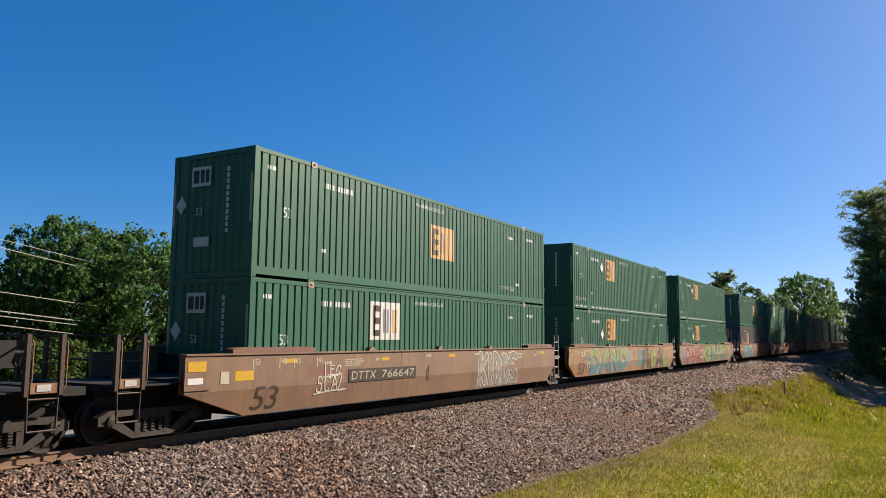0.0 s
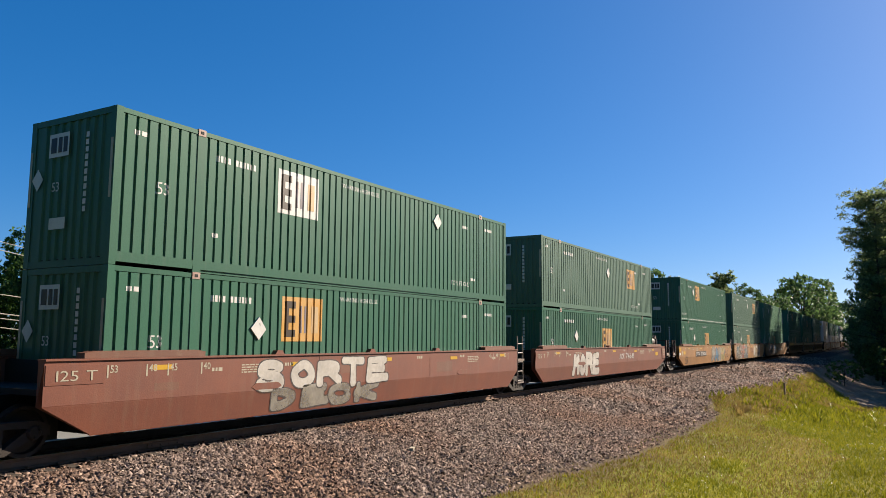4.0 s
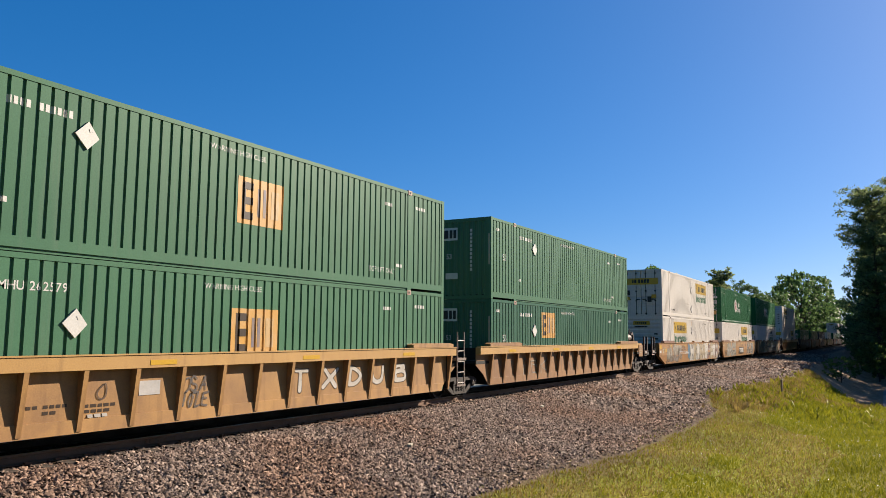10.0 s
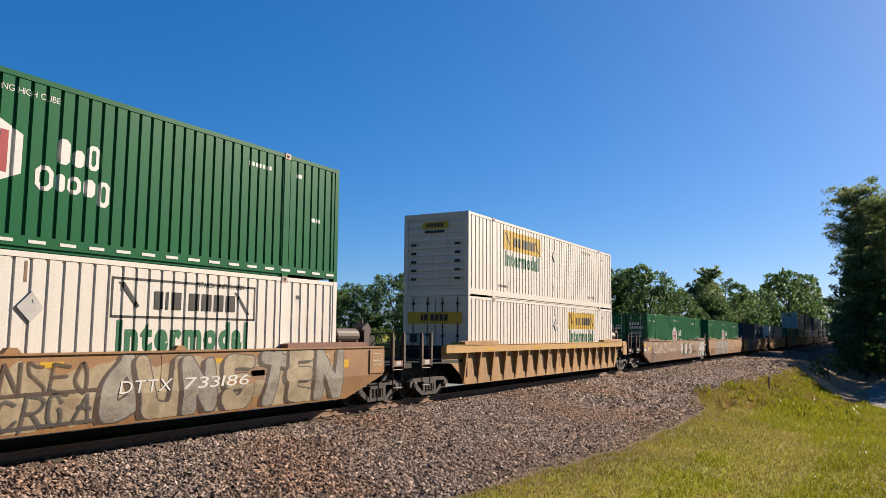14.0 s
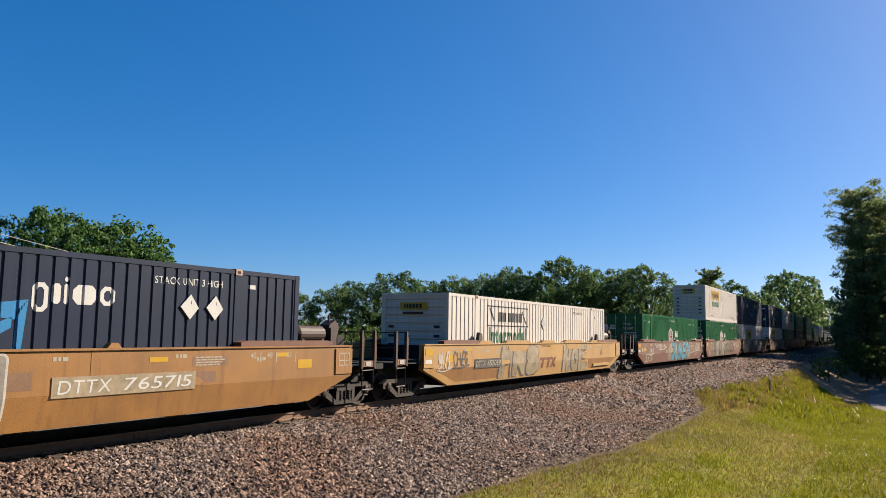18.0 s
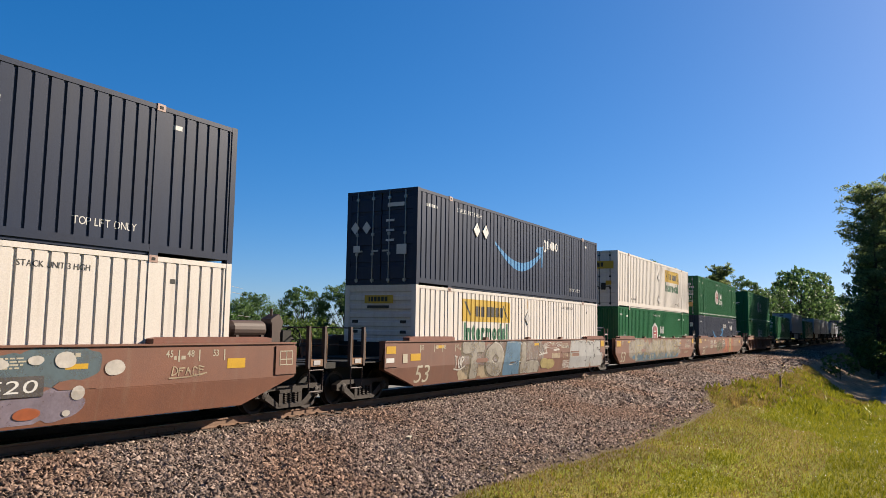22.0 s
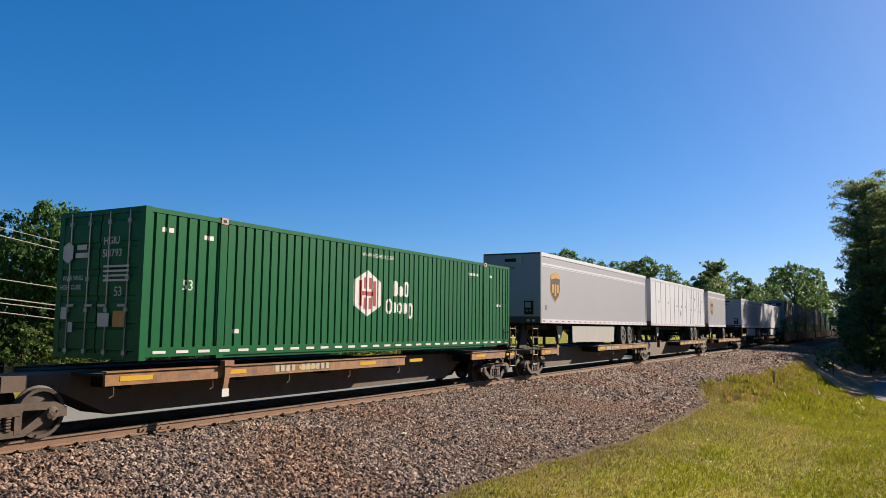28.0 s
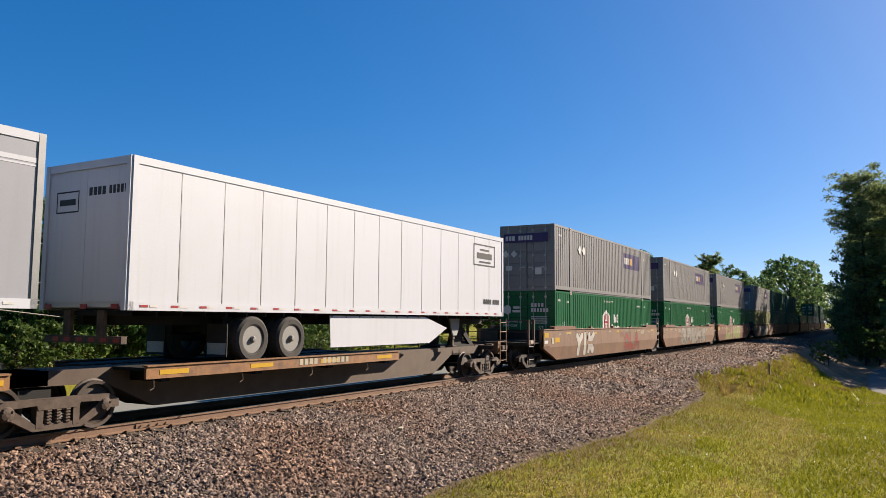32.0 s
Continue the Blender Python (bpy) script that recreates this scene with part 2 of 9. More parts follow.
def foliage(name, dark, light, trans=0.35):
    m, n, l, b = mat_new(name)
    geo = n.new("ShaderNodeNewGeometry")
    ramp = n.new("ShaderNodeValToRGB")
    ramp.color_ramp.elements[0].color, ramp.color_ramp.elements[1].color = rgb(dark), rgb(light)
    l.new(geo.outputs["Random Per Island"], ramp.inputs["Fac"])
    tc = n.new("ShaderNodeTexCoord"); ns = n.new("ShaderNodeTexNoise"); ns.inputs["Scale"].default_value = 0.35
    l.new(tc.outputs["Object"], ns.inputs["Vector"])
    hsv = n.new("ShaderNodeHueSaturation"); mr = n.new("ShaderNodeMapRange")
    mr.inputs["To Min"].default_value, mr.inputs["To Max"].default_value = 0.6, 1.4
    l.new(ns.outputs["Fac"], mr.inputs["Value"]); l.new(mr.outputs[0], hsv.inputs["Value"]); l.new(ramp.outputs["Color"], hsv.inputs["Color"])
    l.new(hsv.outputs["Color"], b.inputs["Base Color"])
    b.inputs["Roughness"].default_value = 0.55
    b.inputs["Specular IOR Level"].default_value = 0.15
    tr = n.new("ShaderNodeBsdfTranslucent"); l.new(hsv.outputs["Color"], tr.inputs["Color"])
    ms = n.new("ShaderNodeMixShader"); ms.inputs["Fac"].default_value = trans
    l.new(b.outputs["BSDF"], ms.inputs[1]); l.new(tr.outputs["BSDF"], ms.inputs[2])
    l.new(ms.outputs["Shader"], n["Material Output"].inputs["Surface"])
    return m

LEAF = {
    "oak": foliage("oak_leaves", (0.022, 0.056, 0.016), (0.092, 0.172, 0.042), 0.45),
    "far": foliage("distant_leaves", (0.032, 0.066, 0.024), (0.105, 0.170, 0.052), 0.45),
    "pine": foliage("pine_needles", (0.050, 0.078, 0.034), (0.200, 0.245, 0.090), 0.6),
    "bush": foliage("hedge_leaves", (0.030, 0.056, 0.015), (0.103, 0.155, 0.036), 0.4),
    "dry": foliage("dry_grass_blades", (0.129, 0.087, 0.029), (0.271, 0.200, 0.061), 0.35),
    "grass": foliage("grass_blades", (0.100, 0.114, 0.006), (0.258, 0.244, 0.018), 0.35),
}

def stone_material():
    m, n, l, b = mat_new("crushed_ballast_stone")
    geo = n.new("ShaderNodeNewGeometry")
    ramp = n.new("ShaderNodeValToRGB")
    e = ramp.color_ramp.elements
    e[0].position, e[0].color = 0.0, (0.033, 0.023, 0.018, 1)
    e[1].position, e[1].color = 1.0, (0.266, 0.207, 0.170, 1)
    q = e.new(0.55); q.color = (0.149, 0.107, 0.084, 1)
    l.new(geo.outputs["Random Per Island"], ramp.inputs["Fac"])
    tc = n.new("ShaderNodeTexCoord"); ns = n.new("ShaderNodeTexNoise"); ns.inputs["Scale"].default_value = 0.3
    l.new(tc.outputs["Object"], ns.inputs["Vector"])
    tone = n.new("ShaderNodeValToRGB")
    tone.color_ramp.elements[0].position, tone.color_ramp.elements[0].color = 0.38, (0.98, 0.82, 0.72, 1)
    tone.color_ramp.elements[1].position, tone.color_ramp.elements[1].color = 0.6, (1.0, 1.0, 1.02, 1)
    l.new(ns.outputs["Fac"], tone.inputs["Fac"])
    mx = n.new("ShaderNodeMixRGB"); mx.blend_type = "MULTIPLY"; mx.inputs["Fac"].default_value = 1.0
    l.new(ramp.outputs["Color"], mx.inputs["Color1"]); l.new(tone.outputs["Color"], mx.inputs["Color2"])
    l.new(mx.outputs["Color"], b.inputs["Base Color"])
    b.inputs["Roughness"].default_value = 0.9
    b.inputs["Specular IOR Level"].default_value = 0.25
    return m

def ground_material():
    """Turf that turns to gravel between the rails' shoulders and to bare soil along the edge."""
    m, n, l, b = mat_new("turf_gravel_and_soil")
    tc = n.new("ShaderNodeTexCoord")
    sep = n.new("ShaderNodeSeparateXYZ"); l.new(tc.outputs["Object"], sep.inputs[0])
    def noise_node(scale, detail=5, rough=0.6):
        k = n.new("ShaderNodeTexNoise"); k.inputs["Scale"].default_value = scale
        k.inputs["Detail"].default_value, k.inputs["Roughness"].default_value = detail, rough
        l.new(tc.outputs["Object"], k.inputs["Vector"]); return k
    def ramp(fac, stops):
        r = n.new("ShaderNodeValToRGB")
        e = r.color_ramp.elements
        e[0].position, e[0].color = stops[0][0], rgb(stops[0][1])
        e[1].position, e[1].color = stops[-1][0], rgb(stops[-1][1])
        for p, c in stops[1:-1]:
            q = e.new(p); q.color = rgb(c)
        l.new(fac, r.inputs["Fac"]); return r.outputs["Color"]
    def mix(fac, a, c):
        k = n.new("ShaderNodeMixRGB"); l.new(fac, k.inputs["Fac"]); l.new(a, k.inputs["Color1"]); l.new(c, k.inputs["Color2"]); return k.outputs["Color"]
    def math_node(op, a, v):
        k = n.new("ShaderNodeMath"); k.operation = op; l.new(a, k.inputs[0])
        if hasattr(v, "links"): l.new(v, k.inputs[1])
        else: k.inputs[1].default_value = v
        return k.outputs[0]
    turf = ramp(noise_node(0.35).outputs["Fac"], [(0.3, (0.121, 0.135, 0.008)), (0.5, (0.172, 0.176, 0.013)), (0.7, (0.211, 0.174, 0.025))])
    stretch = n.new("ShaderNodeMapping"); stretch.inputs["Scale"].default_value = (0.10, 0.42, 1.0); l.new(tc.outputs["Object"], stretch.inputs["Vector"])
    dn = n.new("ShaderNodeTexNoise"); dn.inputs["Scale"].default_value, dn.inputs["Detail"].default_value, dn.inputs["Roughness"].default_value = 1.0, 7, 0.7
    l.new(stretch.outputs["Vector"], dn.inputs["Vector"])
    dryfac = n.new("ShaderNodeMapRange"); dryfac.inputs["From Min"].default_value, dryfac.inputs["From Max"].default_value = 0.50, 0.68
    dryfac.inputs["To Max"].default_value = 0.85; l.new(dn.outputs["Fac"], dryfac.inputs["Value"])
    straw = ramp(noise_node(2.5).outputs["Fac"], [(0.3, (0.150, 0.099, 0.034)), (0.7, (0.209, 0.156, 0.052))])
    turf = mix(dryfac.outputs[0], turf, straw)
    fine = ramp(noise_node(9, 6, 0.75).outputs["Fac"], [(0.3, (0.35, 0.35, 0.35)), (0.7, (1.35, 1.35, 1.35))])
    mm = n.new("ShaderNodeMixRGB"); mm.blend_type = "MULTIPLY"; mm.inputs["Fac"].default_value = 0.8
    l.new(turf, mm.inputs["Color1"]); l.new(fine, mm.inputs["Color2"]); turf = mm.outputs["Color"]
    vor = n.new("ShaderNodeTexVoronoi"); vor.inputs["Scale"].default_value = 17; l.new(tc.outputs["Object"], vor.inputs["Vector"])
    vcol = n.new("ShaderNodeSeparateXYZ"); l.new(vor.outputs["Color"], vcol.inputs[0])
    stone = ramp(vcol.outputs[0], [(0.0, (0.044, 0.035, 0.030)), (0.5, (0.093, 0.076, 0.066)), (1.0, (0.187, 0.162, 0.148))])
    # stones darken towards their edges: shade of the gaps put into the colour
    gap_shade = ramp(vor.outputs["Distance"], [(0.0, (1, 1, 1)), (0.75, (0.25, 0.22, 0.2))])
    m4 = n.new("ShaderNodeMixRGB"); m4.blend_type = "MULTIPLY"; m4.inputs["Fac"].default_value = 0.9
    l.new(stone, m4.inputs["Color1"]); l.new(gap_shade, m4.inputs["Color2"])
    warm = ramp(noise_node(0.25).outputs["Fac"], [(0.35, (0.85, 0.78, 0.72)), (0.65, (1.1, 1.05, 1.05))])
    m5 = n.new("ShaderNodeMixRGB"); m5.blend_type = "MULTIPLY"; m5.inputs["Fac"].default_value = 0.8
    l.new(m4.outputs["Color"], m5.inputs["Color1"]); l.new(warm, m5.inputs["Color2"])
    stone = m5.outputs["Color"]
    soil = ramp(noise_node(3).outputs["Fac"], [(0.3, (0.064, 0.041, 0.027)), (0.7, (0.118, 0.084, 0.055))])
    # distance from the track's middle, shifted by noise; the toe of the gravel lies nearer the rails further along
    wob = math_node("MULTIPLY", math_node("SUBTRACT", noise_node(0.6).outputs["Fac"], 0.5), 0.9)
    side = n.new("ShaderNodeMath"); side.operation = "ADD"; l.new(sep.outputs["Y"], side.inputs[0]); l.new(wob, side.inputs[1])
    far = n.new("ShaderNodeMapRange"); far.interpolation_type = "SMOOTHSTEP"
    far.inputs["From Min"].default_value, far.inputs["From Max"].default_value = 30, 36
    far.inputs["To Min"].default_value, far.inputs["To Max"].default_value = 7.25, 6.1
    l.new(sep.outputs["X"], far.inputs["Value"])
    close = n.new("ShaderNodeMapRange"); close.interpolation_type = "SMOOTHSTEP"
    close.inputs["From Min"].default_value, close.inputs["From Max"].default_value = 11, 22
    close.inputs["To Min"].default_value, close.inputs["To Max"].default_value = -0.85, 0.0
    l.new(sep.outputs["X"], close.inputs["Value"])
    along = n.new("ShaderNodeMapRange"); along.interpolation_type = "SMOOTHSTEP"
    along.inputs["From Min"].default_value, along.inputs["From Max"].default_value = 36, 52
    along.inputs["To Min"].default_value, along.inputs["To Max"].default_value = 0.0, 0.8
    l.new(sep.outputs["X"], along.inputs["Value"])
    edge = n.new("ShaderNodeMath"); edge.operation = "ADD"; l.new(side.outputs[0], edge.inputs[0]); l.new(math_node("ADD", math_node("ADD", far.outputs[0], close.outputs[0]), along.outputs[0]), edge.inputs[1])
    gravel = n.new("ShaderNodeMapRange"); gravel.inputs["From Min"].default_value, gravel.inputs["From Max"].default_value = -0.25, 0.25
    l.new(edge.outputs[0], gravel.inputs["Value"])
    north = n.new("ShaderNodeMapRange"); north.inputs["From Min"].default_value, north.inputs["From Max"].default_value = 4.6, 4.2
    l.new(side.outputs[0], north.inputs["Value"])
    both = math_node("MULTIPLY", gravel.outputs[0], north.outputs[0])
    bare = n.new("ShaderNodeMapRange"); bare.inputs["From Min"].default_value, bare.inputs["From Max"].default_value = -2.3, 0.0
    bare.inputs["To Max"].default_value = 0.95
    l.new(edge.outputs[0], bare.inputs["Value"])
    patch = ramp(noise_node(0.5, 6, 0.7).outputs["Fac"], [(0.42, (0, 0, 0)), (0.6, (1, 1, 1))])
    psep = n.new("ShaderNodeSeparateXYZ"); l.new(patch, psep.inputs[0])
    barefac = math_node("MULTIPLY", math_node("MULTIPLY", bare.outputs[0], psep.outputs[0]), north.outputs[0])
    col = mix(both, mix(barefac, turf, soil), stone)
    # bare brown soil washed over the toe of the gravel
    rise = n.new("ShaderNodeMapRange"); rise.inputs["From Min"].default_value, rise.inputs["From Max"].default_value = -0.7, 0.1
    fall = n.new("ShaderNodeMapRange"); fall.inputs["From Min"].default_value, fall.inputs["From Max"].default_value = 2.0, 0.5
    l.new(edge.outputs[0], rise.inputs["Value"]); l.new(edge.outputs[0], fall.inputs["Value"])
    wash = math_node("MULTIPLY", math_node("MULTIPLY", rise.outputs[0], fall.outputs[0]), 0.8)
    col = mix(wash, col, soil)
    # brown leaf litter under the trees at the end of the bank
    woods = n.new("ShaderNodeMapRange"); woods.inputs["From Min"].default_value, woods.inputs["From Max"].default_value = 70, 75
    reach = math_node("ADD", math_node("MULTIPLY", math_node("MAXIMUM", sep.outputs["Y"], -10.6), -3.0), -24.0)
    l.new(math_node("ADD", math_node("ADD", sep.outputs["X"], reach), math_node("MULTIPLY", wob, 5.0)), woods.inputs["Value"])
    bank = n.new("ShaderNodeMapRange"); bank.inputs["From Min"].default_value, bank.inputs["From Max"].default_value = -4.4, -5.4
    l.new(side.outputs[0], bank.inputs["Value"])
    litter = ramp(noise_node(1.6).outputs["Fac"], [(0.3, (0.105, 0.070, 0.045)), (0.5, (0.160, 0.115, 0.075)), (0.7, (0.210, 0.160, 0.108))])
    col = mix(math_node("MULTIPLY", woods.outputs[0], bank.outputs[0]), col, litter)
    l.new(col, b.inputs["Base Color"])
    b.inputs["Roughness"].default_value = 0.95
    b.inputs["Specular IOR Level"].default_value = 0.06
    bp = n.new("ShaderNodeBump"); bp.inputs["Strength"].default_value = 0.6; bp.inputs["Distance"].default_value = 0.04
    bp.invert = True
    l.new(vor.outputs["Distance"], bp.inputs["Height"]); l.new(bp.outputs["Normal"], b.inputs["Normal"])
    return m

# ---- building blocks ----
def bm_box(bm, x0, x1, y0, y1, z0, z1):
    v = [bm.verts.new(p) for p in ((x0, y0, z0), (x1, y0, z0), (x1, y1, z0), (x0, y1, z0), (x0, y0, z1), (x1, y0, z1), (x1, y1, z1), (x0, y1, z1))]
    for f in ((3, 2, 1, 0), (4, 5, 6, 7), (0, 1, 5, 4), (1, 2, 6, 5), (2, 3, 7, 6), (3, 0, 4, 7)):
        bm.faces.new([v[i] for i in f])

def bm_prism(bm, outline, y0, y1):
    """An outline of (x, z), counter-clockwise seen from -y, drawn out from y0 to y1 (y0 < y1)."""
    a = [bm.verts.new((x, y0, z)) for x, z in outline]
    b = [bm.verts.new((x, y1, z)) for x, z in outline]
    bm.faces.new(a); bm.faces.new(b[::-1])
    k = len(outline)
    for i in range(k):
        bm.faces.new((a[i], b[i], b[(i + 1) % k], a[(i + 1) % k]))

def bm_rod(bm, p, q, r, seg=8, r2=None):
    p, q = Vector(p), Vector(q)
    turn = (q - p).to_track_quat("Z", "Y").to_matrix()
    rings = []
    for o, rad in ((p, r), (q, r if r2 is None else r2)):
        rings.append([bm.verts.new(o + turn @ Vector((rad * math.cos(2 * math.pi * i / seg), rad * math.sin(2 * math.pi * i / seg), 0))) for i in range(seg)])
    for i in range(seg):
        j = (i + 1) % seg
        bm.faces.new((rings[0][i], rings[0][j], rings[1][j], rings[1][i]))
    bm.faces.new(rings[0][::-1]); bm.faces.new(rings[1])

def bm_lathe(bm, profile, seg=24, at=(0, 0, 0), ring=False):
    """(radius, y) pairs turned about the y axis."""
    rings = []
    for r, y in profile:
        rings.append([bm.verts.new((at[0] + r * math.cos(2 * math.pi * i / seg), at[1] + y, at[2] + r * math.sin(2 * math.pi * i / seg))) for i in range(seg)])
    for a, b in zip(rings, rings[1:]):
        for i in range(seg):
            j = (i + 1) % seg
            bm.faces.new((a[i], a[j], b[j], b[i]))
    if ring:
        for i in range(seg):
            j = (i + 1) % seg
            bm.faces.new((rings[-1][i], rings[-1][j], rings[0][j], rings[0][i]))
    else:
        bm.faces.new(rings[0][::-1]); bm.faces.new(rings[-1])

def bevelled(bm, w, seg=1):
    bmesh.ops.bevel(bm, geom=[e for e in bm.edges if e.calc_face_angle(0) > 0.6], offset=w, segments=seg, affect="EDGES", profile=0.6)

MESHES = {}
def part(name, bm, material, parent, label="", at=None):
    """Links a bmesh as one mesh object under a thing or part."""
    me = bpy.data.meshes.new(name)
    bmesh.ops.recalc_face_normals(bm, faces=bm.faces[:])
    bm.to_mesh(me); bm.free()
    me.materials.append(material)
    ob = new(name, me)
    ob.parent = parent
    if at: ob.location = at
    if label: ob["label"] = label
    return ob

def piece(key, name, build, material, parent, label="", at=None):
    """As part(), but pieces of one key and material share their mesh; build(bm) makes it the first time."""
    k = (key, material.name)
    if k not in MESHES:
        bm = bmesh.new()
        build(bm)
        me = bpy.data.meshes.new(name)
        bmesh.ops.recalc_face_normals(bm, faces=bm.faces[:])
        bm.to_mesh(me); bm.free()
        me.materials.append(material)
        MESHES[k] = me
    ob = new(name, MESHES[k])
    ob.parent = parent
    if at: ob.location = at
    if label: ob["label"] = label
    return ob

GLYPHS = {}
def cut_glyphs():
    """Outlines of all letters in use, at three stroke weights, from the built-in font."""
    made = []
    for swell in (0.0, 0.012, 0.055):
        for ch in "ABCDEFGHIJKLMNOPQRSTUVWXYZ0123456789Intermodal":
            if (ch, swell) in [(c, s) for c, s, _ in made]: continue
            cu = bpy.data.curves.new("glyph", "FONT")
            cu.body, cu.size, cu.offset, cu.resolution_u = ch, 1.0, swell, 3
            ob = bpy.data.objects.new("glyph", cu)
            scene.collection.objects.link(ob)
            made.append((ch, swell, ob))
    deps = bpy.context.evaluated_depsgraph_get()
    for ch, swell, ob in made:
        me = bpy.data.meshes.new_from_object(ob.evaluated_get(deps))
        co = [(v.co.x, v.co.y) for v in me.vertices]
        left = min(x for x, y in co)
        GLYPHS[ch, swell] = ([(x - left, y) for x, y in co], [tuple(f.vertices) for f in me.polygons], max(x for x, y in co) - left)
        bpy.data.meshes.remove(me)
    for ch, swell, ob in made:
        cu = ob.data
        bpy.data.objects.remove(ob); bpy.data.curves.remove(cu)
cut_glyphs()

def lettering(text, size, swell=0.0, shear=0.0, squeeze=1.0):
    """A bmesh of the text in the x-z plane, starting at the origin."""
    bm = bmesh.new()
    x = 0.0
    for ch in text:
        if ch == " ":
            x += 0.32
            continue
        co, faces, wide = GLYPHS[ch, swell]
        vs = [bm.verts.new(((x + a + shear * b) * size * squeeze, 0.0, b * size)) for a, b in co]
        for f in faces: bm.faces.new([vs[i] for i in f])
        x += wide + 0.09
    return bm

# ---- ground and track ----
def smooth(a, b, v):
    t = min(1.0, max(0.0, (v - a) / (b - a)))
    return t * t * (3 - 2 * t)

def ground_z(x, y):
    near = -1.0 + 0.45 * smooth(28, 45, x)
    low = -1.35 - 1.75 * smooth(24, 64, x)
    toe = -6.6 + 1.3 * smooth(30, 46, x)
    if y >= -1.75:
        if y <= 1.75: return -0.265
        if y < 5: return -0.265 - 0.75 * (y - 1.75) / 3.25
        return -0.965 - 0.25 * smooth(5, 30, y) - 1.9 * smooth(24, 46, y) * (1 - smooth(50, 80, x))
    if y > toe:
        z = -0.265 + (near + 0.215) * (y + 1.75) / (toe + 1.75)
    else:
        z = near + (low - near) * smooth(-toe, 12.0 - 0.0, -y)
    z += 0.05 * noise.noise((x * 0.35, y * 0.35, 0)) * (1 if y < -4 else 0.4)
    return z + 1.45 * math.exp(-((x + 0.8) ** 2 + (y + 13.6) ** 2) / 7.0)

def steps(stops):
    out = []
    for (a, b, d) in stops:
        k = max(1, int(round((b - a) / d)))
        out += [a + (b - a) * i / k for i in range(k)]
    return out + [stops[-1][1]]

def build_ground():
    xs = steps([(-2200, -300, 380), (-300, -40, 20), (-40, 0, 1.0), (0, 100, 0.5), (100, 320, 4), (320, 2400, 260)])
    ys = steps([(-2000, -200, 300), (-200, -30, 10), (-30, -18, 1.0), (-18, 8, 0.4), (8, 40, 2.5), (40, 200, 16), (200, 2000, 300)])
    verts = [(x, y, ground_z(x, y)) for x in xs for y in ys]
    k = len(ys)
    faces = [(i * k + j, (i + 1) * k + j, (i + 1) * k + j + 1, i * k + j + 1) for i in range(len(xs) - 1) for j in range(k - 1)]
    me = bpy.data.meshes.new("ground")
    me.from_pydata(verts, [], faces)
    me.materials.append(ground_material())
    for p in me.polygons: p.use_smooth = True
    tagged(new("ground", me), "mown grass bank beside a grey ballast bed", "ground", kind="structure")

def build_track():
    track = tagged(new("track"), "rusty steel rails on weathered timber ties", "railway track", kind="structure")
    track.location.z = -0.05
    rail_profile = [(-0.075, -0.175), (0.075, -0.175), (0.075, -0.16), (0.012, -0.14), (0.012, -0.05), (0.036, -0.035), (0.036, -0.004), (-0.036, -0.004), (-0.036, -0.035), (-0.012, -0.05), (-0.012, -0.14), (-0.075, -0.16)]
    for side in (-0.7535, 0.7535):
        bm = bmesh.new()
        a = [bm.verts.new((-150, side + y, z)) for y, z in rail_profile]
        b = [bm.verts.new((900, side + y, z)) for y, z in rail_profile]
        k = len(a)
        bm.faces.new(a[::-1]); bm.faces.new(b)
        for i in range(k): bm.faces.new((a[i], a[(i + 1) % k], b[(i + 1) % k], b[i]))
        r = part("rail", bm, M["rail"], track)
        bm = bmesh.new(); bm_box(bm, -150, 900, side - 0.031, side + 0.031, -0.004, 0.0)
        part("rail_head", bm, M["railtop"], r, "polished running surface")
    def tie(bm):
        bm_box(bm, -0.11, 0.11, -1.3, 1.3, -0.3, -0.18); bevelled(bm, 0.012)
    for i in range(160):
        t = piece("tie", "tie", tie, M["tie"], track, at=(-12 + i * 0.53 + random.uniform(-0.03, 0.03), random.uniform(-0.04, 0.04), random.uniform(-0.012, 0.004)))
        t.rotation_euler[2] = random.uniform(-0.02, 0.02)
    bm = bmesh.new()
    for i in range(420): bm_box(bm, 72.9 + i * 0.53, 73.12 + i * 0.53, -1.3, 1.3, -0.3, -0.18)
    tagged(part("distant_ties", bm, M["tie"], track), kind="stuff")
    def clip(bm):
        bm_box(bm, -0.05, 0.05, -0.14, -0.07, -0.165, -0.135); bevelled(bm, 0.01)
    for i in range(90):
        piece("clip", "rail_anchor", clip, M["rail"], track, at=(-2 + i * 0.53, -0.7535, 0.0))
    def bar(bm):
        bm_box(bm, -0.4, 0.4, -0.035, -0.012, -0.135, -0.055)
        for x in (-0.3, -0.1, 0.1, 0.3): bm_rod(bm, (x, -0.06, -0.095), (x, -0.03, -0.095), 0.018, 6)
    for x in (10.3, 22.2):
        piece("joint_bar", "joint_bar", bar, M["rail"], track, at=(x, -0.7535, 0.0))

